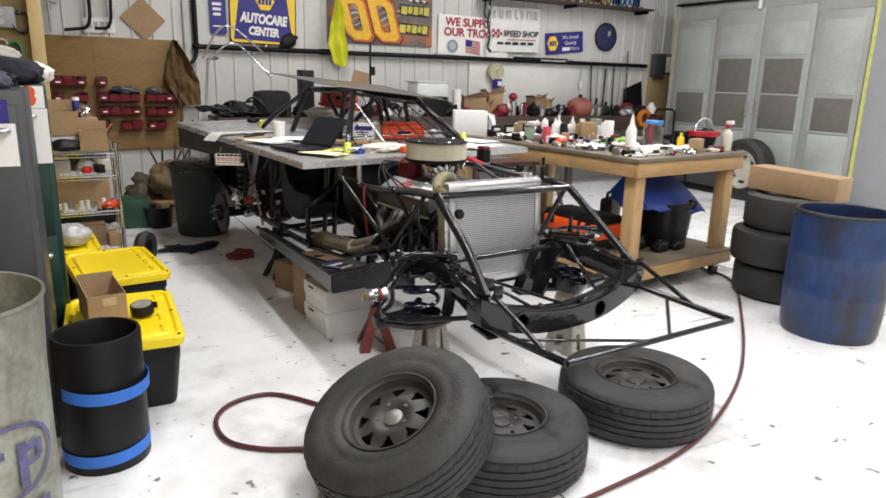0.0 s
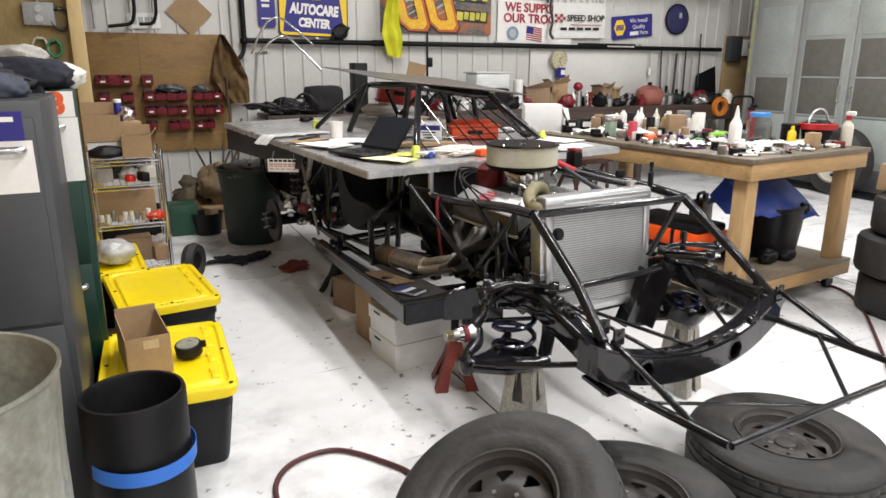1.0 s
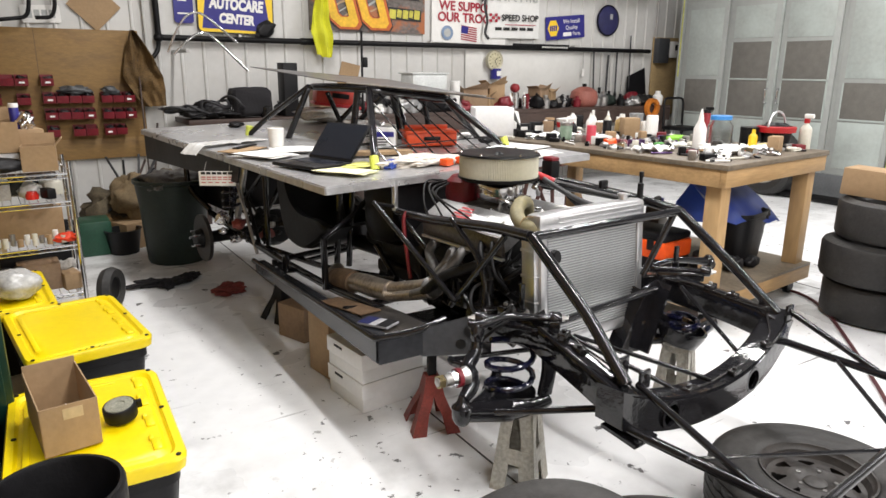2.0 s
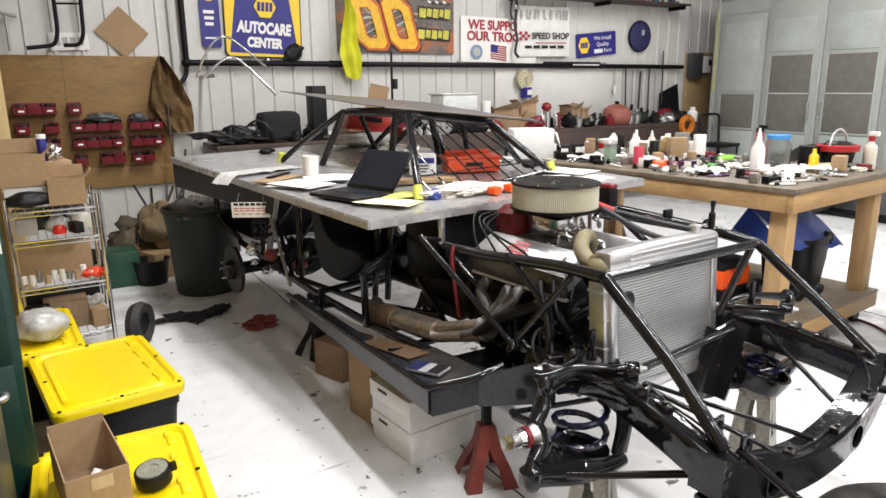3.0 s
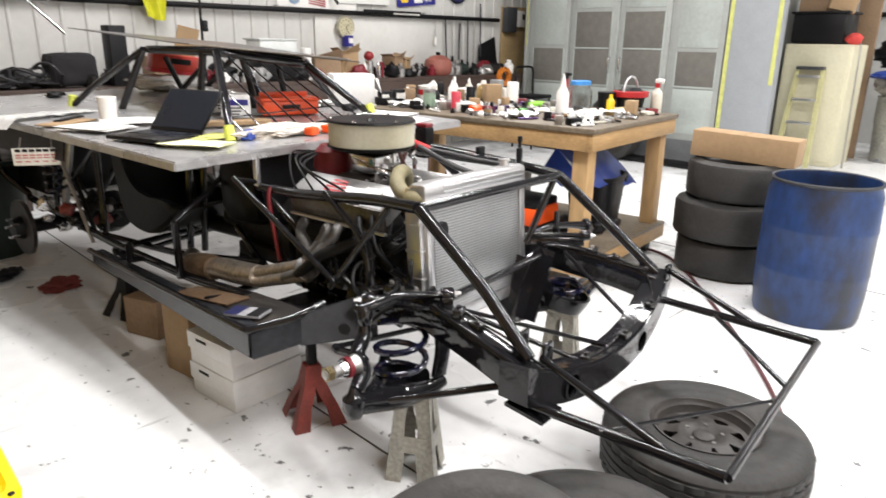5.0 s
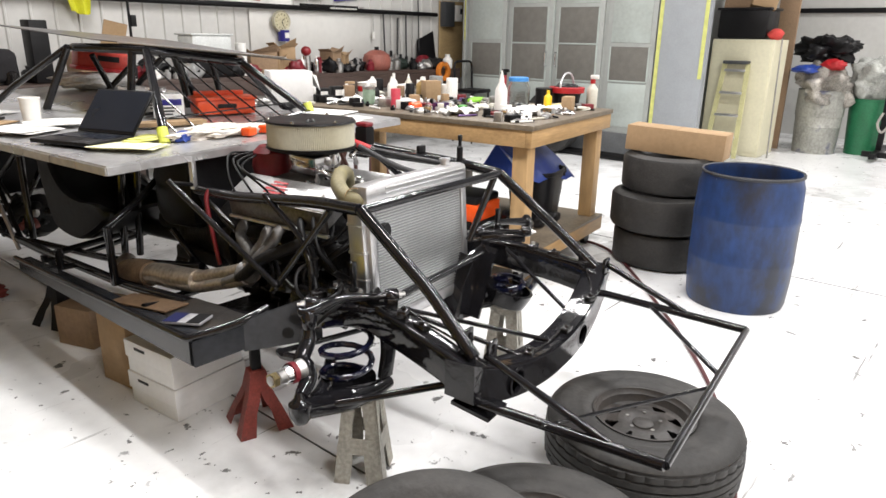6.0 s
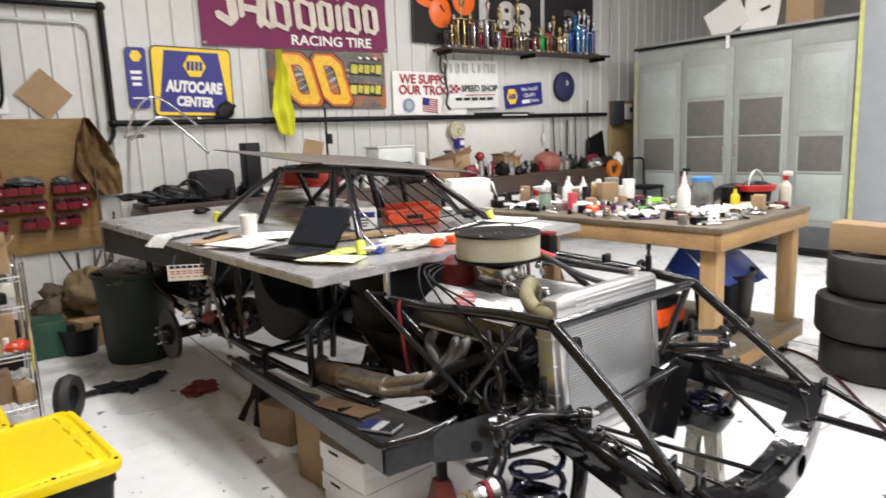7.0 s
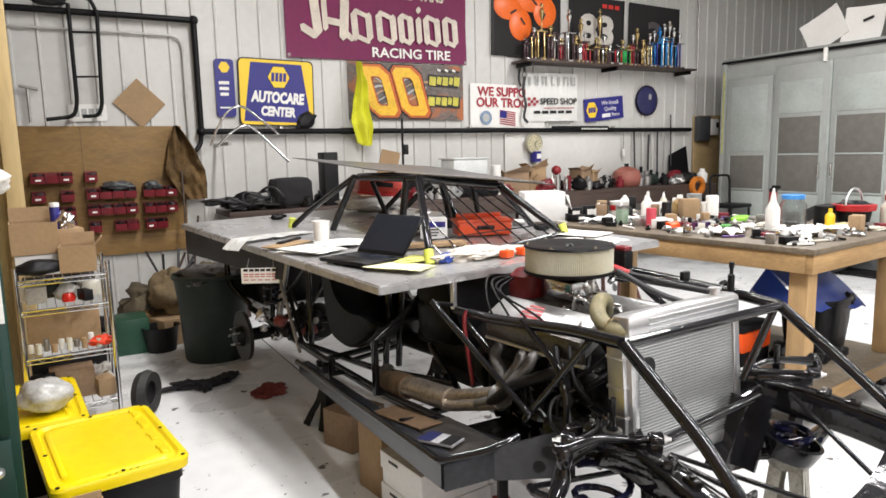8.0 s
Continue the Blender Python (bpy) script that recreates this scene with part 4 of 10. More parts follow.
hosep = part("radiator_hose", tube(smooth_path([(0.70, -0.08, 0.90), (0.655, -0.115, 0.955), (0.58, -0.155, 0.972), (0.505, -0.21, 0.955), (0.455, -0.28, 0.935), (0.445, -0.33, 0.925), (0.475, -0.365, 0.922)]), 0.028, seg=14), SILICONE, eng, "olive silicone radiator hose")
part("hose_clamp", lathe([(0.031, -0.008), (0.034, -0.008), (0.034, 0.008), (0.031, 0.008), (0.031, -0.008)], 16, (0.445, -0.338, 0.934), pose(0, 0, 0, 80, 0, -50), cap=False), CHROME, hosep)

# air cleaner
AX, AY = 0.72, 0.13
air = part("air_cleaner", lathe([(0.0, 1.128), (0.03, 1.128), (0.145, 1.142), (0.178, 1.138), (0.182, 1.13), (0.0, 1.125)], 40, (AX, AY, 0)), SATIN, car, "round open-element air cleaner with black lid")
el = bmesh.new()
NP = 150
ring = []
for z in (1.035, 1.128):
    ring.append([el.verts.new((AX + (0.169 if k % 2 else 0.175) * math.cos(math.pi * k / NP), AY + (0.169 if k % 2 else 0.175) * math.sin(math.pi * k / NP), z)) for k in range(2 * NP)])
for k in range(2 * NP):
    el.faces.new((ring[0][k], ring[0][(k + 1) % (2 * NP)], ring[1][(k + 1) % (2 * NP)], ring[1][k]))
part("filter_element", el, PLEAT, air, "cream pleated paper element", smooth=False)
part("base_pan", lathe([(0.0, 1.02), (0.165, 1.02), (0.182, 1.03), (0.182, 1.038), (0.0, 1.038)], 40, (AX, AY, 0)), SATIN, air)
part("wing_nut", lathe([(0.0, 1.126), (0.024, 1.128), (0.012, 1.140), (0.0, 1.142)], 12, (AX, AY, 0)), SATIN, air)
for k in range(6):
    a = radians(20 + 60 * k)
    part("lid_stud", lathe([(0.0, 0), (0.007, 0), (0.005, 0.006), (0.0, 0.007)], 8, (AX + 0.166 * math.cos(a), AY + 0.166 * math.sin(a), 1.139)), CHROME, air)
bbx = part("ignition_box", box((0.06, 0.07, 0.14), (1.10, 0.17, 1.0), bevel=0.010), SATIN, car, "black ignition box with red top")
part("red_top", box((0.055, 0.065, 0.02), (1.10, 0.17, 1.078), bevel=0.008), bpy.data.materials["dist_red"], bbx)
for k in range(3):
    part("terminal", box((0.012, 0.006, 0.012), (1.082 + 0.018 * k, 0.133, 0.985), bevel=0.002), CHROME, bbx)
ctube("red_fitting", [(0.98, 0.16, 1.02), (1.03, 0.08, 0.985)], 0.016, RED)
for q in ([(1.03, 0.08, 0.985), (1.08, -0.10, 0.96), (1.10, -0.25, 0.95)], [(0.98, 0.10, 1.0), (1.0, -0.1, 0.93), (1.02, -0.3, 0.90)]):
    ctube("braided_hose", smooth_path(q), 0.012, CABLE)
for k in range(4):
    ctube("plug_wire", smooth_path([(0.62, 0.40 - 0.02 * k, 0.99), (0.52 - 0.02 * k, 0.40 - 0.05 * k, 0.99 - 0.01 * k), (0.44, 0.30 - 0.10 * k, 0.90), (0.47, 0.25 - 0.12 * k, 0.80)]), 0.0045, PLASTIC, eng)

# greasy lower side of the engine: starter, mount, pump, steering box and their bolts
st_ = part("starter", lathe([(0.0, 0.0), (0.05, 0.0), (0.055, 0.01), (0.055, 0.15), (0.042, 0.17), (0.03, 0.21), (0.0, 0.21)], 20, (0.515, 0.21, 0.47), pose(0, 0, 0, -90)), GREASE, eng, "greasy black starter motor")
part("solenoid", lathe([(0.0, 0.0), (0.026, 0.0), (0.026, 0.09), (0.0, 0.092)], 14, (0.475, 0.24, 0.535), pose(0, 0, 0, -90)), GREASE, st_)
# Black sheet added to hide the bright floor and stand for shade here.
part("floor_blocker", quad_plate((0.31, -0.08, 0.425), (0.60, -0.08, 0.40), (0.60, 0.36, 0.375), (0.315, 0.36, 0.39), 0.006), GREASE, car, "black sheet added to darken the gap under the engine mount")
ctube("engine_crossmember", [(0.29, 0.13, 0.415), (1.13, 0.16, 0.405)], 0.028, GREASE)
part("motor_mount", box((0.14, 0.11, 0.075), (0.47, 0.03, 0.535), pose(0, 0, 0, 0, 20, 0), bevel=0.012), GREASE, eng)
part("fuel_pump", lathe([(0.0, 0.0), (0.05, 0.0), (0.055, 0.02), (0.04, 0.045), (0.045, 0.06), (0.0, 0.075)], 18, (0.555, -0.12, 0.53), pose(0, 0, 0, 0, -90, 0)), GREASE, eng)
sbx = part("steering_box", box((0.085, 0.15, 0.10), (0.385, -0.17, 0.535), pose(0, 0, 0, 0, 8, 12), bevel=0.025), GREASE, car, "greasy black steering box")
part("input_shaft", tube([(0.39, -0.09, 0.55), (0.42, 0.20, 0.68), (0.47, 0.50, 0.80)], 0.011, seg=8), GREASE, sbx)
part("pitman_arm", swollen([(0.38, -0.20, 0.485), (0.40, -0.27, 0.475), (0.41, -0.32, 0.465)], (0.022, 0.014, 0.019), seg=10), GREASE, sbx)
rng4 = random.Random(8)
for k in range(26):
    a = Vector((rng4.uniform(0.33, 0.56), rng4.uniform(-0.28, 0.20), rng4.uniform(0.46, 0.70)))
    q = rng4.uniform(0.006, 0.012)
    part("fitting", lathe([(0.0, 0.0), (q, 0.001), (q, 0.012), (q * 0.6, 0.014), (q * 0.6, 0.028), (0.0, 0.029)], 7, a, pose(0, 0, 0, rng4.uniform(0, 160), rng4.uniform(-80, 80), 0)), rng4.choice((GREASE, GREASE, STEEL, CHROME)), sbx)
for k in range(5):
    y0, z0 = rng4.uniform(-0.25, 0.1), rng4.uniform(0.50, 0.68)
    ctube("harness_wire", smooth_path([(0.54, y0 + 0.15, z0), (0.44, y0 + 0.06, z0 - 0.05), (0.40, y0 - 0.02, z0 + 0.02), (0.36, y0 - 0.08, z0 - 0.04)]), 0.005, PLASTIC, seg=6)

# exhaust headers on the visible side
for pts, mm in (([(0.54, 0.26, 0.755), (0.44, 0.235, 0.745), (0.40, 0.215, 0.71), (0.375, 0.14, 0.66), (0.365, 0.16, 0.60), (0.36, 0.25, 0.565)], HEADER2),
                ([(0.55, 0.12, 0.755), (0.44, 0.095, 0.745), (0.40, 0.085, 0.71), (0.37, 0.10, 0.665), (0.375, 0.16, 0.60), (0.385, 0.25, 0.555)], HEADER2),
                ([(0.55, 0.05, 0.76), (0.44, 0.035, 0.755), (0.405, 0.035, 0.72), (0.35, 0.06, 0.665), (0.335, 0.13, 0.585), (0.335, 0.25, 0.525)], HEADER2),
                ([(0.54, -0.10, 0.755), (0.45, -0.12, 0.75), (0.40, -0.10, 0.73), (0.34, 0.03, 0.665), (0.325, 0.12, 0.59), (0.36, 0.25, 0.515)], ENGINE)):
    part("header_tube", tube(smooth_path(pts), 0.0215, seg=12), mm, eng, "heat-stained exhaust header tube")
for dx, dz in ((0.0, 0.022), (-0.02, -0.018), (0.028, -0.016)):
    part("header_pipe", tube(smooth_path([(0.36 + dx, 0.13, 0.585 + dz), (0.36 + dx, 0.22, 0.55 + dz), (0.36 + dx, 0.33, 0.515 + dz), (0.36 + dx * 0.9, 0.45, 0.478 + dz), (0.36 + dx * 0.5, 0.58, 0.462 + dz * 0.6)]), 0.025, seg=12), HEADER, eng)
part("merge_band", swollen([(0.362, 0.125, 0.585), (0.362, 0.15, 0.576), (0.362, 0.175, 0.567)], (0.040, 0.052, 0.040), seg=16), HEADER2, eng)
part("collector", swollen([(0.36, 0.46, 0.478), (0.36, 0.58, 0.463), (0.36, 0.72, 0.452), (0.36, 0.80, 0.436)], (0.048, 0.052, 0.05, 0.046), seg=18), HEADER, eng, "dull brown exhaust collector")
part("pipe_wrap", swollen([(0.36, 0.79, 0.438), (0.365, 0.86, 0.43), (0.37, 0.94, 0.415), (0.38, 1.02, 0.40)], (0.056, 0.062, 0.060, 0.052), seg=18), mat("charred_wrap", (0.13, 0.085, 0.05), 0.85, var=0.5, scale=16, bump=0.5, bscale=60), eng, "charred brown exhaust wrap")
part("exhaust_pipe", tube(smooth_path([(0.38, 1.0, 0.40), (0.42, 1.12, 0.38), (0.52, 1.25, 0.36)]), 0.045, seg=16), HEADER, eng)
for k in range(4):
    y = 0.36 - 0.135 * k
    part("header_tube", tube(smooth_path([(0.91, y, 0.74), (1.02, y, 0.72), (1.08, y + 0.08, 0.58), (1.08, 0.6, 0.52)]), 0.0225, seg=10), HEADER2, eng)

# firewall, seat, driveline and the rear end
part("firewall", quad_plate((0.50, 0.52, 0.66), (1.15, 0.52, 0.60), (1.18, 0.56, 0.97), (0.42, 0.56, 0.95), 0.006), SATIN, car, "black sheet firewall")
part("pedal_box", box((0.26, 0.32, 0.34), (0.64, 0.83, 0.765), pose(0, 0, 0, -5), bevel=0.09), SATIN, car)
part("dash_panel", box((0.55, 0.12, 0.12), (0.86, 0.95, 0.90), bevel=0.02), SATIN, car)
SEAT = [(p.x, p.y) for p in smooth_path([Vector(q) for q in ((1.24, 0.63, 0), (1.27, 0.57, 0), (1.40, 0.49, 0), (1.52, 0.445, 0), (1.66, 0.445, 0), (1.75, 0.48, 0), (1.80, 0.58, 0), (1.84, 0.76, 0), (1.86, 0.98, 0), (1.77, 0.985, 0), (1.73, 0.80, 0), (1.64, 0.69, 0), (1.50, 0.645, 0), (1.36, 0.65, 0))], True, 4)]
SEAT_IN = [(1.575 + (y - 1.575) * 0.93, 0.70 + (z - 0.70) * 0.93) for y, z in SEAT]


def bucket_side(x, into):
    """One flank of the bucket: the outline with its edge rolled inwards."""
    b = bmesh.new()
    rings = [[b.verts.new((xx, y, z)) for y, z in o] for xx, o in ((x, SEAT), (x - into * 0.35, SEAT_IN), (x + into * 0.4, SEAT))]
    n = len(SEAT)
    for lo, hi in ((rings[0], rings[1]), (rings[0], rings[2])):
        for i in range(n):
            b.faces.new((lo[i], lo[(i + 1) % n], hi[(i + 1) % n], hi[i]))
    b.faces.new(rings[1])
    bmesh.ops.recalc_face_normals(b, faces=b.faces)
    return b


seat = part("seat_shell", sweep(smooth_path([(0.66, 1.31, 0.60), (0.66, 1.40, 0.49), (0.66, 1.55, 0.452), (0.66, 1.70, 0.47), (0.66, 1.80, 0.57), (0.66, 1.83, 0.76), (0.66, 1.84, 0.96)]), round_rect(0.40, 0.024, 0.011)), SATIN, car, "black racing seat shell")
part("seat_side", bucket_side(0.455, 0.05), SATIN, seat)
part("seat_side", bucket_side(0.865, -0.05), SATIN, seat)
gbx = part("gearbox", lathe([(0.0, 0.0), (0.17, 0.0), (0.175, 0.02), (0.165, 0.05), (0.125, 0.16), (0.115, 0.20), (0.115, 0.42), (0.10, 0.45), (0.06, 0.47), (0.055, 0.68), (0.0, 0.68)], 24, (0.73, 0.50, 0.56), pose(0, 0, 0, -90)), ENGINE, car, "dirty iron gearbox behind the engine")
part("gearbox_pan", box((0.24, 0.34, 0.07), (0.73, 0.80, 0.45), bevel=0.015), ENGINE, gbx)
part("shift_lever", tube([(0.66, 0.86, 0.66), (0.64, 0.90, 0.80), (0.60, 0.98, 0.88)], 0.008), SATIN, gbx)
part("drive_shaft", tube([(0.73, 0.75, 0.50), (0.74, 2.35, 0.44)], 0.045, seg=16), SATIN, car)
part("gearbox", lathe([(0.0, 0), (0.12, 0), (0.10, 0.2), (0.07, 0.45), (0.05, 0.5), (0.0, 0.5)], 16, (0.73, 0.42, 0.52), pose(0, 0, 0, -90)), CAST, car)
ax = part("rear_axle", tube([(0.22, 2.55, 0.34), (1.42, 2.60, 0.34)], 0.042, seg=14), SATIN, car)
part("axle_centre", lathe([(0.0, -0.13), (0.09, -0.11), (0.14, 0.0), (0.09, 0.11), (0.0, 0.13)], 18, (0.74, 2.57, 0.34), pose(0, 0, 0, 90)), SATIN, ax)
for s, x in ((-1, 0.20), (1, 1.45)):
    part("brake_disc", lathe([(0.05, -0.012), (0.165, -0.012), (0.165, 0.012), (0.05, 0.012), (0.05, -0.012)], 28, (x, 2.56, 0.34), pose(0, 0, 0, 0, 90, 0), cap=False), mat("dark_brake_iron", (0.05, 0.045, 0.042), 0.45, 0.7, var=0.3), ax)
    hub = part("wheel_hub", lathe([(0.0, -0.06), (0.055, -0.06), (0.07, -0.02), (0.07, 0.02), (0.0, 0.02)], 16, (x, 2.56, 0.34), pose(0, 0, 0, 0, 90 * -s, 0)), SATIN, ax)
    for k in range(5):
        a = 2 * math.pi * k / 5
        part("wheel_stud", lathe([(0.0, 0), (0.008, 0), (0.008, 0.05), (0.0, 0.052)], 8, (x + s * 0.03, 2.56 + 0.055 * math.cos(a), 0.34 + 0.055 * math.sin(a)), pose(0, 0, 0, 0, 90 * s, 0)), CHROME, hub)
    ctube("shock", [(x - s * 0.18, 2.40, 0.42), (x - s * 0.24, 2.30, 0.92)], 0.022, STEEL)
part("rear_spring", spring(0.35, 2.38, 0.55, 0.055, 0.010, 5, 0.25), mat_spring, car)
part("fuel_cell", box((0.60, 0.46, 0.32), (0.74, 3.0, 0.62), bevel=0.02), SATIN, car, "black fuel cell box")
part("rear_panel", quad_plate((0.06, 1.50, 0.88), (0.045, 3.2, 0.84), (0.045, 3.2, 1.03), (0.08, 1.50, 1.0), 0.004), SATIN, car, "black sheet panel below the deck")
ctube("rear_hoop", [(0.38, 2.9, 0.46), (0.30, 3.12, 0.6), (0.30, 3.12, 0.98)], 0.02, bend=0.1)
ctube("rear_hoop", [(1.10, 2.9, 0.46), (1.2, 3.12, 0.6), (1.2, 3.12, 1.02)], 0.02, bend=0.1)
REDPRINT = mat("faded_red_print", (0.50, 0.10, 0.10), 0.5)
lic = part("tag_plate", box((0.20, 0.003, 0.082), (0.0, 1.64, 0.894), pose(0, 0, 0, 0, 0, -37), bevel=0.001), WHITE, car, "white decal plate with red and black print")
for k, (z, n, mm, h) in enumerate(((0.030, 6, PLASTIC, 0.014), (0.008, 6, REDPRINT, 0.006), (-0.004, 6, REDPRINT, 0.005), (-0.022, 5, REDPRINT, 0.005))):
    for i in range(n):
        o = part("print_bar", box((0.024, 0.0025, h), (-0.075 + i * 0.15 / (n - 1), -0.0022, z), bevel=0.0004), mm, lic)
        o.matrix_basis = Matrix.Translation((0.0, 1.64, 0.894)) @ pose(0, 0, 0, 0, 0, -37)
for i in (-0.07, 0.07):
    part("wire_tie", tube([(0.8 * i, 1.64 - 0.6 * i, 0.93), (0.01 + 0.7 * i, 1.64 - 0.6 * i, 0.985)], 0.002, seg=6), STEEL, lic)

# hoses and fittings round the engine and the rear axle
rnd = random.Random(77)
for k in range(9):
    x, y, z = rnd.uniform(0.42, 0.56), rnd.uniform(-0.24, -0.10), rnd.uniform(0.50, 0.66)
    ctube("coolant_hose", smooth_path([(x, y, z), (x + rnd.uniform(-0.08, 0.04), y + rnd.uniform(-0.03, 0.08), z + 0.08), (x + rnd.uniform(-0.05, 0.1), y + rnd.uniform(0.0, 0.1), z + rnd.uniform(0.1, 0.22)), (x + rnd.uniform(0.05, 0.2), y + rnd.uniform(0.05, 0.2), z + rnd.uniform(0.15, 0.28))]), rnd.choice((0.007, 0.009, 0.013)), PLASTIC, eng)
for k in range(16):
    r_ = rnd.uniform(0.008, 0.018)
    part("engine_fitting", lathe([(0.0, 0), (r_, 0.002), (r_, 0.02), (r_ * 0.6, 0.03), (r_ * 0.6, 0.045), (0.0, 0.047)], 8, (rnd.uniform(0.40, 0.56), rnd.uniform(-0.26, 0.10), rnd.uniform(0.46, 0.74)), pose(0, 0, 0, rnd.uniform(0, 180), rnd.uniform(-90, 90), 0)), rnd.choice((CHROME, STEEL, ALU, BLACK, BLACK)), eng)
for k in range(22):
    s_ = rnd.uniform(0.02, 0.055)
    part("axle_fitting", lump((s_, s_ * rnd.uniform(0.5, 1), s_ * rnd.uniform(0.5, 1)), 300 + k, 0.5, sub=2), rnd.choice((SATIN, BLACK, STEEL, REDPAINT, ENGINE, CHROME)), ax).matrix_basis = pose(rnd.uniform(0.28, 0.80), rnd.uniform(1.95, 2.75), rnd.uniform(0.30, 0.50))
for k in range(6):
    y0 = rnd.uniform(1.9, 2.5)
    ctube("trailing_link", [(rnd.uniform(0.34, 0.6), y0, rnd.uniform(0.32, 0.5)), (rnd.uniform(0.3, 0.7), y0 + rnd.uniform(0.1, 0.4), rnd.uniform(0.4, 0.9))], rnd.uniform(0.008, 0.014), rnd.choice((BLACK, SATIN, STEEL)))

# aluminium deck with its folded lip
dk = part("deck", quad_plate((0.079, 0.541, 0.985), (1.66, 0.40, 1.035), (1.64, 3.15, 1.085), (0.035, 3.218, 1.045), 0.006), DECK, car, "scuffed bare aluminium body deck")
for a, b_ in (((0.079, 0.541, 0.970), (1.66, 0.40, 1.020)), ((0.079, 0.541, 0.970), (0.035, 3.218, 1.030)), ((1.66, 0.40, 1.020), (1.64, 3.15, 1.07))):
    part("deck_lip", sweep([a, b_], rect(0.012, 0.030)), DECK, dk)
for y in (1.2, 2.1, 2.9):
    ctube("deck_support", [(0.07, y, 0.97), (1.62, y - 0.03, 1.01)], 0.014)
part("deck_post", box((0.022, 0.022, 0.14), (0.425, 0.515, 0.92), bevel=0.003), ALU, car, "bare aluminium deck post")


def on_deck(x, y):
    """Height of the deck's top at a place of the car's plan."""
    return 0.991 + 0.0305 * (x - 0.08) + 0.0215 * (y - 0.54)


# roll cage above the deck
fN, fR, fL, fRR = (0.47, 0.75, on_deck(0.47, 0.75)), (1.48, 0.88, on_deck(1.48, 0.88)), (0.52, 2.42, on_deck(0.52, 2.42)), (1.42, 2.5, on_deck(1.42, 2.5))
tLF, tRF, tL, tR = (0.82, 1.35, 1.372), (1.25, 1.15, 1.31), (0.72, 1.90, 1.378), (1.42, 2.0, 1.37)
ctube("cage_pillar", [fN, (0.50, 0.80, 1.08), tLF], 0.0205, bend=0.06)
ctube("cage_pillar", [fR, tRF], 0.0205)
ctube("cage_pillar", [(1.60, 1.27, on_deck(1.6, 1.27)), (1.34, 1.30, 1.325)], 0.0185)
ctube("cage_pillar", [tL, (0.66, 2.10, on_deck(0.66, 2.1))], 0.0205)
ctube("cage_pillar", [tL, (0.58, 2.26, 1.16), fL], 0.0175, bend=0.05)
ctube("cage_pillar", [(0.80, 1.44, 1.372), (0.76, 1.46, on_deck(0.76, 1.46))], 0.0205)
ctube("cage_pillar", [(1.14, 1.60, 1.37), (1.19, 1.595, 1.20), (1.21, 1.593, on_deck(1.21, 1.593))], 0.0205, bend=0.08)
ctube("cage_pillar", [(1.43, 1.65, 1.345), (1.46, 1.65, 1.20), (1.49, 1.648, on_deck(1.49, 1.648))], 0.0195, bend=0.08)
ctube("cage_brace", [(1.10, 2.35, 1.32), (1.25, 2.41, on_deck(1.25, 2.41))], 0.0175)
ctube("cage_brace", [(1.34, 2.30, 1.27), (1.19, 2.44, on_deck(1.19, 2.44))], 0.0175)
ctube("cage_pillar", [tR, fRR], 0.0205)
ctube("cage_pillar", [(1.42, 2.0, 1.37), (1.35, 1.7, on_deck(1.35, 1.7))], 0.0205)
ctube("halo", [tLF, tL, tR, (1.36, 1.30, 1.33), tRF, tLF], 0.0215, bend=0.08)
ctube("halo_brace", [tL, (1.30, 1.25, 1.335)], 0.014)
sb = part("screen_frame", tube([fN, (fR[0], fR[1], fR[2] + 0.01)], 0.016), BLACK, car, "black windscreen base bar")
LEAN_ = 0.36
for u in (0.10, 0.21, 0.32, 0.43, 0.54, 0.65, 0.77, 0.88):
    bot = Vector(fN).lerp(Vector(fR), u) + Vector((0, 0, 0.008))
    v = min(1.0, u / LEAN_)
    top = Vector(fN).lerp(Vector(tLF), v) if v < 1 else Vector(tLF).lerp(Vector(tRF), (u - LEAN_) / (1 - LEAN_) * 0.9)
    part("screen_wire", tube([top - Vector((0, 0, 0.006)), bot], 0.0042, seg=8), BLACK, sb)
part("screen_wire", tube([Vector(fN).lerp(Vector(tLF), 0.24), Vector(fR).lerp(Vector(tRF), 0.24)], 0.0035, seg=8), BLACK, sb)
for q, nm in ((fN, (0.02, 0.03)), (fR, (-0.02, 0.02)), (fL, (0.01, -0.01))):
    part("tape_wrap", tube([q, (q[0] + nm[0] * 0.6, q[1] + nm[1], q[2] + 0.062)], 0.0235, seg=12), YTAPE, car, "fluorescent yellow tape on the cage foot")
part("roof_panel", quad_plate((0.98, 3.42, 1.494), (0.72, 1.65, 1.418), (1.14, 0.62, 1.338), (1.66, 2.4, 1.405), 0.005), ROOFTIN, car, "loose aluminium roof sheet lying on the cage")
part("roof_strip", sweep([(0.74, 1.45, 1.410), (1.14, 0.70, 1.352)], rect(0.03, 0.006)), ALU, car)

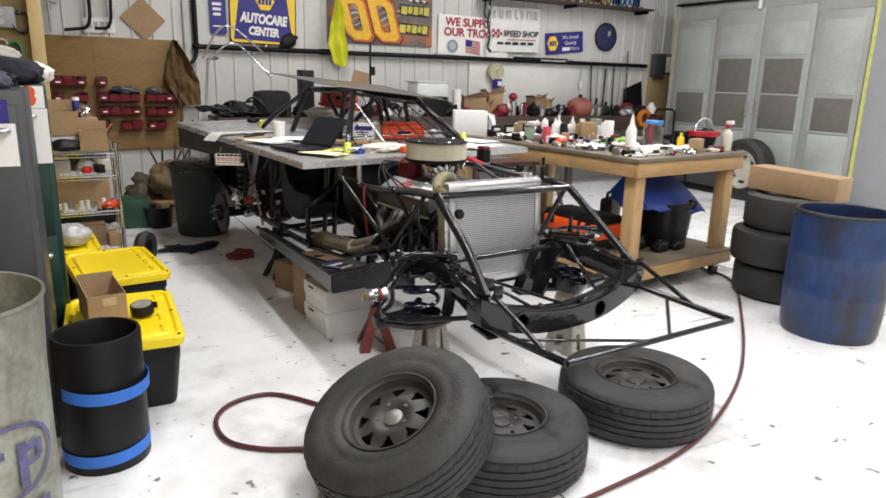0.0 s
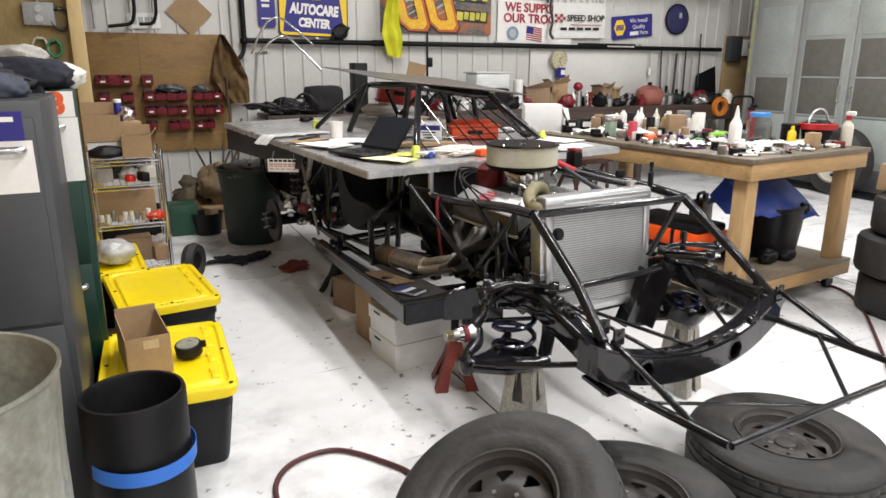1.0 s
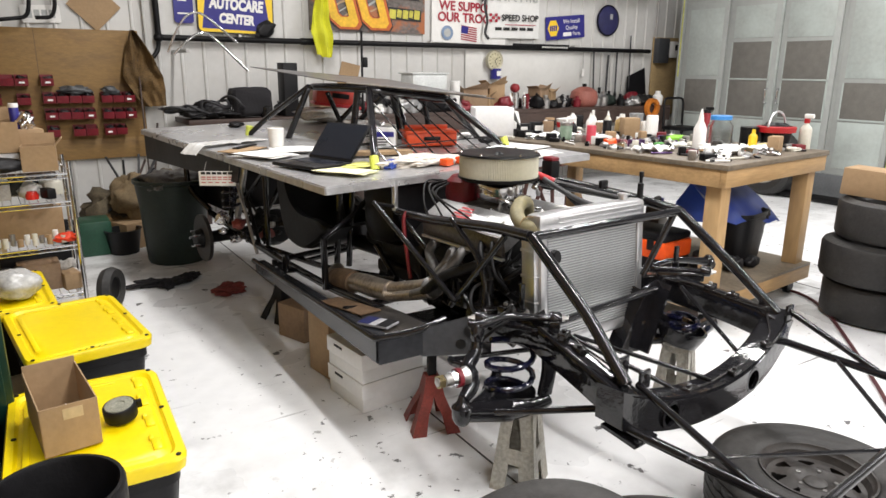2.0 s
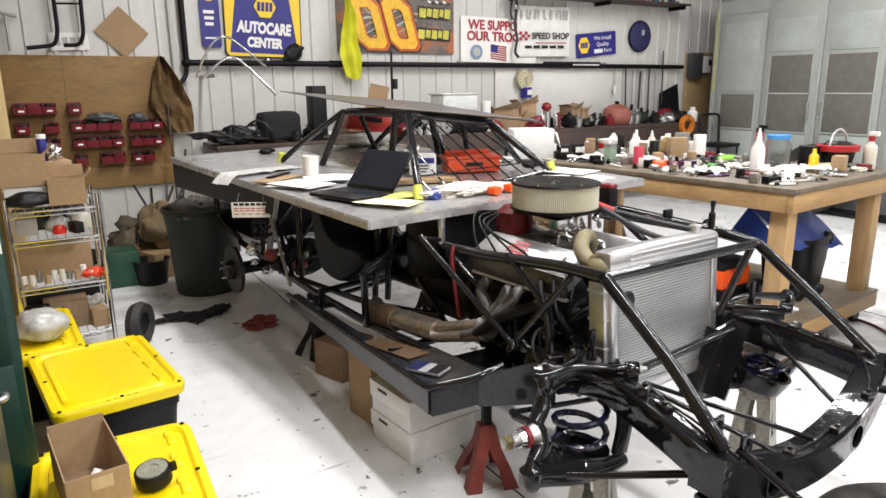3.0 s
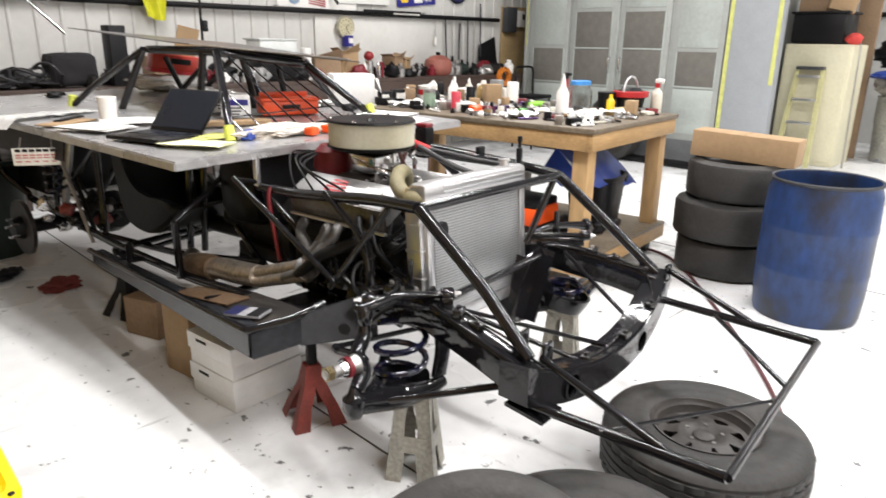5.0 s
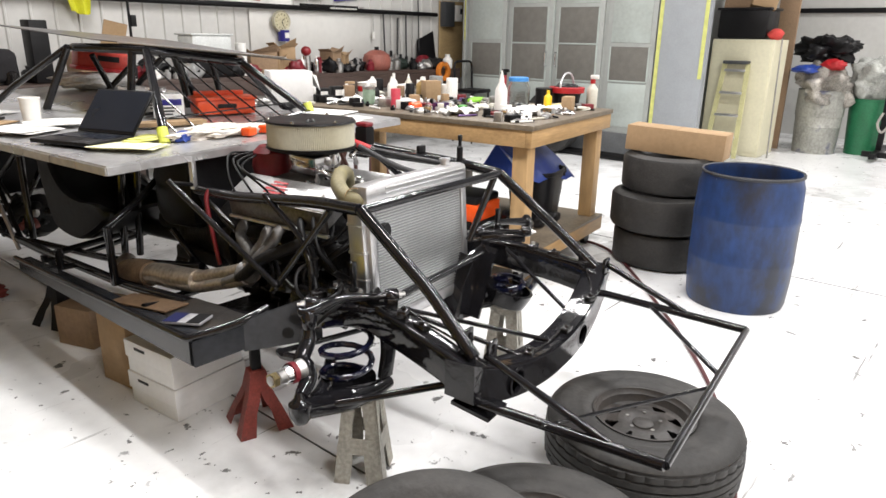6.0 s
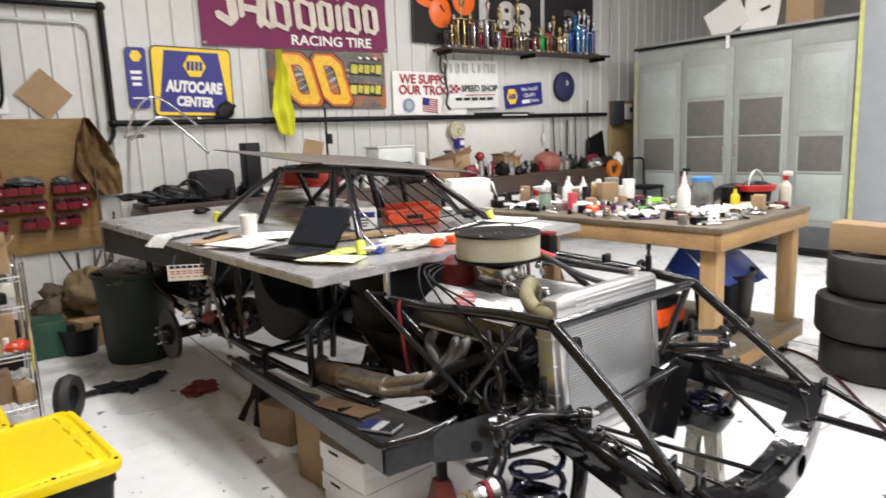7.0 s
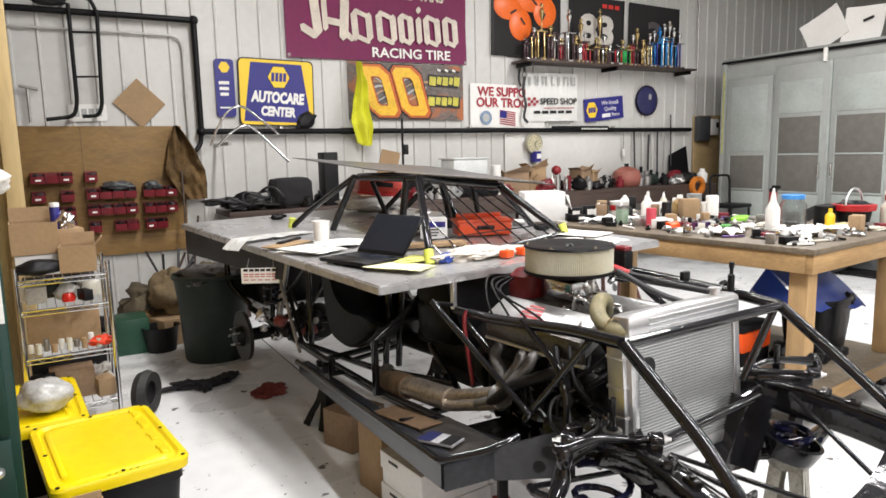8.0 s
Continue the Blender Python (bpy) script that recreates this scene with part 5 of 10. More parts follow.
# ---- things on the floor ----
def wheel(m, label, silver=False, group="loose wheels"):
    """A tyre lying on its steel rim, axis along z."""
    R, W, r0 = 0.343, 0.22, 0.168
    t = empty("wheel", m, label, "wheel", group)
    side = [(r0, W * 0.36), (r0 + 0.008, W * 0.42), (r0 + 0.022, W * 0.465), (0.222, W * 0.488), (0.226, W * 0.482), (0.245, W * 0.50), (0.270, W * 0.503), (0.292, W * 0.490), (0.296, W * 0.480), (0.312, W * 0.455), (0.325, W * 0.415), (0.334, W * 0.36)]
    prof = [(r, -z) for r, z in side]
    n = 5
    for k in range(n):
        a, b_ = -W * 0.33 + W * 0.66 * k / n, -W * 0.33 + W * 0.66 * (k + 1) / n
        prof += [(R - 0.004 * abs(2 * k - n + 1) / n, a + 0.0015), (R - 0.004 * abs(2 * k - n + 1) / n, b_ - 0.006), (R - 0.011, b_ - 0.0045), (R - 0.011, b_)]
    prof += [(r, z) for r, z in side[::-1]]
    b = lathe(prof, 144, cap=False)
    for v in b.verts:
        rr = math.hypot(v.co.x, v.co.y)
        k = round(math.atan2(v.co.y, v.co.x) / (2 * math.pi) * 144)
        if rr > 0.336 and (k + (2 if v.co.z > 0 else 0)) % 4 == 0 and abs(v.co.z) > W * 0.10:
            v.co.x *= 1 - 0.006 / rr
            v.co.y *= 1 - 0.006 / rr
    tyre = part("tyre", b, RUBBER, t, "worn dusty black tyre with grooved tread")
    rim = part("rim", lathe([(0.150, -W * 0.34), (0.168, -W * 0.40), (0.175, -W * 0.42), (0.166, -W * 0.36), (0.145, -W * 0.2), (0.142, 0.0), (0.148, W * 0.2), (0.166, W * 0.36), (0.178, W * 0.43), (0.178, W * 0.455), (0.171, W * 0.455), (0.167, W * 0.40), (0.160, W * 0.37), (0.157, W * 0.28), (0.152, W * 0.24), (0.149, 0.025)], 48, cap=False), RIMBLK, t, "dusty black steel rim")
    d = bmesh.new()
    NA = 96
    rad_ = (0.036, 0.048, 0.064, 0.080, 0.090, 0.097, 0.104, 0.111, 0.118, 0.125, 0.132, 0.142, 0.151)
    zz = (0.046, 0.052, 0.060, 0.061, 0.059, 0.056, 0.054, 0.052, 0.050, 0.049, 0.049, 0.050, 0.052)
    open_ = {4: 1, 5: 1, 6: 2, 7: 2, 8: 3, 9: 3}
    g = [[d.verts.new((r * math.cos(2 * math.pi * k / NA), r * math.sin(2 * math.pi * k / NA), z)) for k in range(NA)] for r, z in zip(rad_, zz)]
    for i in range(len(rad_) - 1):
        for k in range(NA):
            ph = k % 12 - 6
            if i in open_ and -open_[i] <= ph < open_[i]:
                continue
            d.faces.new((g[i][k], g[i][(k + 1) % NA], g[i + 1][(k + 1) % NA], g[i + 1][k]))
    for _ in range(2):
        edge = [v for v in d.verts if v.is_boundary and 0.086 < math.hypot(v.co.x, v.co.y) < 0.137]
        bmesh.ops.smooth_vert(d, verts=edge, factor=0.4, use_axis_x=True, use_axis_y=True, use_axis_z=False)
    d.normal_update()
    bmesh.ops.solidify(d, geom=list(d.faces), thickness=0.005)
    part("disc", d, RIMBLK, rim, "slotted black wheel disc")
    # Added black dish that blocks the bright floor, so the slots look shaded.
    part("dark_backing", lathe([(0.0, -0.05), (0.150, -0.05), (0.152, -0.03)], 32, cap=False), PLASTIC, rim)
    part("centre_cap", lathe([(0.0, 0.064), (0.026, 0.064), (0.036, 0.058), (0.038, 0.046)], 20, cap=False), mat("dull_hub_metal", (0.30, 0.29, 0.28), 0.5, 0.7, var=0.2, scale=20) if silver else RIMBLK, rim)
    for k in range(5):
        a = 2 * math.pi * k / 5
        part("lug_hole", lathe([(0.0, 0.054), (0.007, 0.054), (0.007, 0.068), (0.0, 0.068)], 8, (0.060 * math.cos(a), 0.060 * math.sin(a), -0.002)), STEEL, rim)
    return t


wheel(pose(2.315, 1.85, 0.112, 0, 0, 20), "black steel wheel with worn tyre lying flat")
wheel(pose(1.55, 1.80, 0.112, 0, 0, 60), "black steel wheel with ribbed tyre lying flat under another")
wheel(Matrix.Translation((1.10, 1.80, 0.252)) @ Matrix.Rotation(radians(-27), 4, Vector((-0.25, 1, 0)).normalized()) @ pose(0, 0, 0, 0, 0, 75), "black steel wheel leaning tilted on its neighbour", silver=True)


def stack_tyre(z, r, dx, dy, label):
    W = 0.25
    prof = [(0.20, -W * 0.36), (0.25, -W * 0.49), (r * 0.86, -W * 0.5), (r * 0.97, -W * 0.43), (r, -W * 0.34), (r, W * 0.34), (r * 0.97, W * 0.43), (r * 0.86, W * 0.5), (0.25, W * 0.49), (0.20, W * 0.36), (0.19, 0), (0.20, -W * 0.36)]
    solo("slick_tyre", lathe(prof, 48, cap=False), RUBBER, pose(4.63 + dx, 2.76 + dy, z), label, "tyre", "stacked tyres")


stack_tyre(0.125, 0.325, 0.02, 0.0, "wide black slick tyre at the bottom of a stack")
stack_tyre(0.375, 0.340, -0.01, 0.01, "wide black slick tyre in the middle of a stack")
stack_tyre(0.625, 0.320, 0.03, -0.01, "wide black grooved tyre on top of a stack")


def carton(name, size, m, material, label, tape=True, cat="box"):
    t = empty(name, m, label, cat)
    part("body", box(size, (0, 0, size[2] / 2), bevel=0.006), material, t)
    if tape:
        part("flap_seam", box((size[0] * 0.98, 0.004, 0.0015), (0, 0, size[2] + 0.0006)), CARD2, t)
    return t


carton("long_box", (0.20, 0.63, 0.165), pose(4.62, 2.72, 0.752, 2, 0, 6), CARD, "long brown cardboard box lying on stacked tyres")

drum = empty("plastic_drum", pose(4.235, 2.125, 0), "scuffed blue plastic barrel with its top cut off", "drum")
part("shell", lathe([(0.0, 0.012), (0.255, 0.012), (0.262, 0.0), (0.272, 0.03), (0.282, 0.16), (0.284, 0.26), (0.286, 0.27), (0.286, 0.29), (0.284, 0.30), (0.284, 0.50), (0.286, 0.51), (0.286, 0.53), (0.284, 0.54), (0.278, 0.70), (0.264, 0.745), (0.270, 0.765), (0.258, 0.77), (0.256, 0.74), (0.268, 0.69), (0.272, 0.4), (0.26, 0.03), (0.0, 0.025)], 44, cap=False), BLUEDRUM, drum)
part("rim_band", lathe([(0.262, 0.752), (0.272, 0.758), (0.273, 0.768), (0.268, 0.775), (0.260, 0.77)], 44, cap=False), mat("dirty_rim", (0.03, 0.032, 0.038), 0.55, var=0.5, scale=14), drum, "dark dirty rim")
part("bung", lathe([(0.0, 0.0), (0.02, 0.0), (0.02, 0.012), (0.0, 0.012)], 12, (-0.235, 0.10, 0.745), pose(0, 0, 0, 0, 80, 0)), WHITE, drum)

# black tube with blue tape bands
tb = empty("plastic_tube", pose(0.175, 2.52, 0), "black plastic pipe offcut standing on end with blue tape", "pipe offcut")
part("shell", lathe([(0.135, 0.0), (0.152, 0.0), (0.155, 0.01), (0.155, 0.515), (0.151, 0.525), (0.142, 0.525), (0.138, 0.515), (0.135, 0.0)], 44, cap=False), PLASTIC, tb)
for z in (0.045, 0.30):
    part("tape_band", lathe([(0.1555, z), (0.1572, z), (0.1572, z + 0.048), (0.1555, z + 0.048)], 44, turn=pose(0, 0, 0, 3, 2 if z > 0.1 else -1, 0), cap=False), BTAPE, tb, "blue masking tape")

# steel waste drum with its printed oval
pg = empty("waste_drum", pose(-0.238, 2.05, 0) @ Matrix.Diagonal((1, 1, 0.925, 1)), "dented bare steel waste drum with a blue oval print", "waste drum")
FADEDINK = mat("faded_blue_ink", (0.10, 0.095, 0.21), 0.5, var=0.4, scale=12)
b = lathe([(0.0, 0.01), (0.26, 0.01), (0.265, 0.0), (0.268, 0.3), (0.272, 0.31), (0.268, 0.32), (0.2695, 0.53), (0.270, 0.55), (0.271, 0.66), (0.274, 0.74), (0.275, 0.76), (0.282, 0.90), (0.288, 0.905), (0.288, 0.918), (0.280, 0.915), (0.276, 0.90), (0.262, 0.5), (0.26, 0.03), (0.0, 0.02)], 160, cap=False)
for v in b.verts:
    if 0.54 < v.co.z < 0.75 and v.co.xy.length > 0.266:
        k = round(math.atan2(v.co.y, v.co.x) / (2 * math.pi) * 160)
        v.co.xy *= 1 - 0.012 * (k % 4 == 0)
part("shell", b, mat("dull_steel_drum", (0.33, 0.335, 0.285), 0.40, 0.35, var=0.25, scale=5, dirt=(0.12, 0.10, 0.075), dirt_amount=0.7, dirt_scale=3, dirt_lo=0.46, dirt_hi=0.66), pg)


def wrap(bm, r):
    """Bends a flat print round a drum of that radius, facing -y."""
    for v in bm.verts:
        a, rr = v.co.x / r, r + v.co.z
        v.co = Vector((math.sin(a) * rr, -math.cos(a) * rr, v.co.y))
    return bm


ov = bmesh.new()
pts_o, pts_i = [], []
for k in range(40):
    a = 2 * math.pi * k / 40
    pts_o.append(ov.verts.new((0.17 * math.cos(a), 0.44 + 0.125 * math.sin(a), 0.003)))
    pts_i.append(ov.verts.new((0.155 * math.cos(a), 0.44 + 0.112 * math.sin(a), 0.003)))
for k in range(40):
    ov.faces.new((pts_o[k], pts_o[(k + 1) % 40], pts_i[(k + 1) % 40], pts_i[k]))
o = part("oval_print", wrap(ov, 0.273), FADEDINK, pg, "blue oval print")
o.matrix_basis = pose(0, 0, 0, 0, 0, 34)
for k, (px, py, w, h) in enumerate(((-0.06, 0.44, 0.03, 0.13), (-0.03, 0.48, 0.06, 0.025), (0.05, 0.42, 0.028, 0.15), (0.085, 0.47, 0.05, 0.025), (0.11, 0.45, 0.022, 0.06), (0.085, 0.42, 0.05, 0.02), (0.02, 0.25, 0.02, 0.11), (0.05, 0.25, 0.16, 0.05))):
    sq = bmesh.new()
    bmesh.ops.create_grid(sq, x_segments=6, y_segments=2, size=0.5)
    bmesh.ops.transform(sq, matrix=pose(px, py, 0.0035) @ Matrix.Diagonal((w, h, 1, 1)), verts=sq.verts)
    o = part("print_stroke", wrap(sq, 0.273), FADEDINK, pg)
    o.matrix_basis = pose(0, 0, 0, 0, 0, 34)


# ---- storage bins ----
def tote(m, label, marks=True):
    t = empty("storage_tote", m, label, "storage tote", "yellow-lidded totes")
    W, D, H = 0.46, 0.70, 0.335
    b = bmesh.new()
    levels = ((0.0, 0.84), (0.02, 0.86), (0.25, 0.94), (0.255, 0.97), (0.30, 0.97), (H, 0.98))
    rings = []
    for z, k in levels:
        rings.append([b.verts.new((x * k, y * k, z)) for x, y in round_rect(W, D, 0.05)])
    for lo, hi in zip(rings, rings[1:]):
        for i in range(len(lo)):
            b.faces.new((lo[i], lo[(i + 1) % len(lo)], hi[(i + 1) % len(lo)], hi[i]))
    b.faces.new(rings[0][::-1]), b.faces.new(rings[-1])
    part("tub", b, PLASTIC, t, "black ribbed plastic tub")
    for s in (-1, 1):
        for k in range(4):
            part("tub_rib", box((0.008, 0.018, 0.22), (s * W * 0.453, -0.24 + 0.16 * k, 0.125), pose(0, 0, 0, 0, s * 7, 0), bevel=0.003), PLASTIC, t)
    l = bmesh.new()
    rr = []
    for z, g in ((H - 0.03, 0.012), (H + 0.005, 0.016), (H + 0.016, 0.010), (H + 0.018, -0.012), (H + 0.006, -0.022), (H + 0.006, -0.034), (H + 0.014, -0.042)):
        rr.append([l.verts.new((x, y, z)) for x, y in round_rect(W + 2 * g, D + 2 * g, 0.055)])
    for lo, hi in zip(rr, rr[1:]):
        for i in range(len(lo)):
            l.faces.new((lo[i], lo[(i + 1) % len(lo)], hi[(i + 1) % len(lo)], hi[i]))
    l.faces.new(rr[-1])
    lid = part("lid", l, YELLOW, t, "yellow plastic snap lid")
    # moulded pockets down one side and faint ribs across the panel
    for k in range(4):
        pk = part("pocket", box((0.030, 0.075, 0.016), (W * 0.37, -0.24 + 0.16 * k, H + 0.014), bevel=0.007), YELLOW, lid)
        part("pocket_lip", box((0.014, 0.030, 0.022), (W * 0.37 - 0.012, -0.20 + 0.16 * k, H + 0.014), bevel=0.005), YELLOW, pk)
    part("rail", box((W * 0.55, 0.020, 0.006), (-0.03, D * 0.42, H + 0.0145), bevel=0.0025), YELLOW, lid)
    part("rail", box((0.020, D * 0.70, 0.006), (-W * 0.40, 0.0, H + 0.0145), bevel=0.0025), YELLOW, lid)
    for x, y in ((-1, -1), (1, -1), (-1, 1), (1, 1), (-1, 0), (1, 0), (0, -1), (0, 1)):
        part("tie_hole", lathe([(0.0, 0.0), (0.008, 0.0), (0.008, 0.003), (0.0, 0.003)], 10, (x * (W * 0.5 - 0.012), y * (D * 0.5 - 0.012), H + 0.017)), PLASTIC, lid)
    if marks:
        for k in range(5):
            part("pen_mark", box((0.012, 0.003, 0.001), (-0.05 + 0.025 * k, -D / 2 + 0.004, H + 0.0185), pose(0, 0, 0, 0, 0, 40 * (k % 2))), PLASTIC, lid)
    return t


tote(pose(0.295, 3.165, 0, 0, 0, -2), "black storage tote with yellow lid and a box on it")
tote(pose(0.325, 4.19, 0, 0, 0, 7), "black storage tote with scuffed yellow lid")
tote(pose(0.015, 4.885, 0, 0, 0, 4), "black storage tote with yellow lid under bags", marks=False)

ob_ = empty("open_box", pose(0.218, 3.165, 0.357, 0, 0, 6), "open brown cardboard box with silver scraps inside", "box")
BW, BD, BH = 0.155, 0.33, 0.155
for sz, at in (((0.004, BD, BH), (-BW / 2, 0, BH / 2)), ((0.004, BD, BH), (BW / 2, 0, BH / 2)), ((BW, 0.004, BH), (0, -BD / 2, BH / 2)), ((BW, 0.004, BH + 0.02), (0, BD / 2, BH / 2 + 0.01))):
    part("side", box(sz, at), CARD, ob_)
part("bottom", box((BW, BD, 0.004), (0, 0, 0.004)), CARD2, ob_)
part("label_patch", box((0.055, 0.001, 0.035), (0.01, -BD / 2 - 0.0025, 0.125)), mat("tan_tape", (0.50, 0.38, 0.22), 0.35), ob_)
for k in range(14):
    random.seed(40 + k)
    part("small_part", lump((random.uniform(0.015, 0.034), 0.02, 0.012), k, 0.5, sub=1), (CHROME, WHITE, PAPER, STEEL)[k % 4], ob_).matrix_basis = pose(random.uniform(-0.02, 0.06), random.uniform(-0.12, 0.04), 0.03 + random.uniform(0, 0.04), random.uniform(-40, 40), random.uniform(-40, 40))
rt = empty("tape_roll", pose(0.385, 3.135, 0.364, 7, -6, 0), "roll of black tape with a dull grey face", "tape roll")
part("roll", lathe([(0.0, 0.002), (0.05, 0.0), (0.052, 0.004), (0.052, 0.044), (0.049, 0.048), (0.040, 0.048), (0.0, 0.046)], 28), PLASTIC, rt)
part("face", lathe([(0.0, 0.047), (0.018, 0.047), (0.020, 0.0505), (0.043, 0.0505), (0.045, 0.047)], 28, cap=False), mat("dull_grey_face", (0.24, 0.24, 0.19), 0.6, var=0.4, scale=20, bump=0.2, bscale=60), rt)
part("tail", box((0.022, 0.014, 0.030), (0.058, 0.006, 0.026), bevel=0.004), PLASTIC, rt)
solo("plastic_bag", lump((0.115, 0.12, 0.075), 3, 0.16), mat("thin_grey_film", (0.42, 0.42, 0.41), 0.28, var=0.2, scale=9, bump=0.25, bscale=14), pose(0.11, 4.74, 0.425), "crumpled grey plastic bag on a tote", "bag")


# ---- cabinets by the west wall ----
def file_cabinet(name, m, w, d, h, material, label, drawers):
    t = empty(name, m, label, "cabinet")
    part("body", box((w, d, h), (0, 0, h / 2), bevel=0.012), material, t)
    for k in range(drawers):
        z0, z1 = 0.06 + (h - 0.1) * k / drawers, 0.06 + (h - 0.1) * (k + 1) / drawers - 0.012
        dr = part("drawer", box((w - 0.05, 0.02, z1 - z0), (0, -d / 2 - 0.006, (z0 + z1) / 2), bevel=0.005), material, t)
        part("handle", tube(bent([(-0.02 + w * 0.5 - 0.2, -d / 2 - 0.012, z1 - 0.09), (-0.02 + w * 0.5 - 0.2, -d / 2 - 0.05, z1 - 0.09), (w * 0.5 - 0.06, -d / 2 - 0.05, z1 - 0.09), (w * 0.5 - 0.06, -d / 2 - 0.012, z1 - 0.09)], 0.02), 0.011), ALU, dr, "silver pull handle")
    return t


gc = file_cabinet("grey_cabinet", pose(-0.215, 3.02, 0), 0.48, 0.55, 1.40, GREYSTEEL, "tall grey steel cabinet with papers taped on it", 2)
for k, (x, z, w, h, mm) in enumerate(((0.13, 1.205, 0.15, 0.155, PAPER), (0.115, 1.325, 0.145, 0.085, SIGNBLUE), (0.115, 1.345, 0.10, 0.014, PAPER), (-0.08, 1.12, 0.16, 0.24, PAPER))):
    part("taped_paper", box((w, 0.0015, h), (x, -0.293 - 0.0012 * k, z)), mm, gc, "paper sheet taped on")
gn = file_cabinet("green_cabinet", pose(-0.19, 3.74, 0, 0, 0, 5), 0.50, 0.60, 1.41, GREENSTEEL, "tall dark green steel cabinet with a sheet taped on", 2)
part("taped_paper", box((0.15, 0.0015, 0.25), (0.168, -0.318, 1.176)), PAPER, gn)
tp = part("number_card", box((0.13, 0.0015, 0.098), (0.172, -0.3195, 1.352)), PAPER, gn, "white card with a red number")
letters("3", 0.11, mat("orange_print", (0.7, 0.10, 0.02), 0.5), tp, pose(0.18, -0.3215, 1.352, 90), bold=0.006)
NAVYCLOTH = mat("navy_cloth", (0.014, 0.015, 0.026), 0.95, var=0.3, scale=12, bump=0.4, bscale=40)
for k, (x, y, z, r, mm) in enumerate(((-0.22, 3.0, 1.44, (0.19, 0.18, 0.06), CLOTH), (-0.08, 3.52, 1.465, (0.17, 0.15, 0.065), NAVYCLOTH), (-0.12, 3.72, 1.53, (0.10, 0.09, 0.05), GREYCLOTH), (-0.28, 3.3, 1.48, (0.14, 0.14, 0.075), mat("blue_grey_cloth", (0.055, 0.063, 0.085), 0.95, var=0.3, bump=0.4, bscale=40)), (-0.10, 2.90, 1.43, (0.09, 0.09, 0.045), bpy.data.materials["blue_grey_cloth"]), (0.045, 3.60, 1.455, (0.075, 0.09, 0.055), mat("white_cap_cloth", (0.72, 0.70, 0.66), 0.9, bump=0.2)))):
    solo("folded_clothing", lump(r, k + 11, 0.24), mm, pose(x, y, z), "crumpled clothing heaped on a steel cabinet", "clothing", "clothing on cabinets")

b = lump((0.032, 0.022, 0.13), 73, 0.35)
solo("draped_sleeve", b, NAVYCLOTH, pose(-0.03, 3.40, 1.30), "dark navy sleeve hanging over a cabinet edge", "clothing")

# ---- wire shelf ----
ws = empty("wire_shelf", pose(0.225, 5.40, 0, 0, 0, 2), "chrome wire shelving rack crowded with boxes", "shelf rack")
SW, SD = 0.43, 0.36
for x in (-SW / 2, SW / 2):
    for y in (-SD / 2, SD / 2):
        part("post", tube([(x, y, 0), (x, y, 0.97)], 0.0125), CHROME, ws)
for z in (0.19, 0.48, 0.74, 0.90):
    sh = part("shelf", tube([(-SW / 2, -SD / 2, z), (SW / 2, -SD / 2, z), (SW / 2, SD / 2, z), (-SW / 2, SD / 2, z)], 0.006, closed=True, seg=6), CHROME, ws, "chrome wire shelf")
    for k in range(11):
        part("rod", tube([(-SW / 2 + SW * k / 10, -SD / 2, z + 0.004), (-SW / 2 + SW * k / 10, SD / 2, z + 0.004)], 0.0025, seg=5), CHROME, sh)
    zig = [(-SW / 2 + SW * k / 16, -SD / 2, z - (0.022 if k % 2 else 0.0)) for k in range(17)]
    part("truss_wire", tube(zig, 0.003, seg=5), CHROME, sh)
    part("lower_wire", tube([(-SW / 2, -SD / 2, z - 0.024), (SW / 2, -SD / 2, z - 0.024)], 0.004, seg=6), CHROME, sh)

# ---- work table ----
tbl = empty("work_table", CAR @ pose(2.195, -0.13, 0), "heavy pine work table on casters, top crowded with bottles", "work table")
TW, TL, TH = 1.24, 2.15, 0.99
part("tabletop", box((TW + 0.02, TL + 0.02, 0.03), (TW / 2, TL / 2, TH - 0.015), bevel=0.004), TOPWOOD, tbl, "greasy dark wooden top")
for nm, sz, at in (("apron", (TW, 0.04, 0.10), (TW / 2, 0.02, TH - 0.08)), ("apron", (TW, 0.04, 0.10), (TW / 2, TL - 0.02, TH - 0.08)), ("apron", (0.04, TL - 0.08, 0.10), (0.02, TL / 2, TH - 0.08)), ("apron", (0.04, TL - 0.08, 0.10), (TW - 0.02, TL / 2, TH - 0.08))):
    part(nm, box(sz, at, bevel=0.004), PINE2, tbl)
for x in (0.09, TW - 0.09):
    for y in (0.09, TL - 0.09):
        part("leg", box((0.10, 0.10, TH - 0.31), (x, y, 0.20 + (TH - 0.31) / 2), bevel=0.006), PINE, tbl, "square pine leg")
        cs = part("caster", lathe([(0.0, -0.018), (0.045, -0.018), (0.045, 0.018), (0.0, 0.018)], 16, (x, y, 0.045), pose(0, 0, 0, 90)), PLASTIC, tbl)
        part("fork", box((0.05, 0.06, 0.05), (x, y, 0.095), bevel=0.006), STEEL, cs)
part("shelf_board", box((TW, TL, 0.02), (TW / 2, TL / 2, 0.215), bevel=0.003), TOPWOOD, tbl)
for nm, sz, at in (("shelf_rail", (TW, 0.04, 0.09), (TW / 2, 0.02, 0.16)), ("shelf_rail", (TW, 0.04, 0.09), (TW / 2, TL - 0.02, 0.16)), ("shelf_rail", (0.04, TL - 0.08, 0.09), (0.02, TL / 2, 0.16)), ("shelf_rail", (0.04, TL - 0.08, 0.09), (TW - 0.02, TL / 2, 0.16))):
    part(nm, box(sz, at, bevel=0.004), PINE2, tbl)

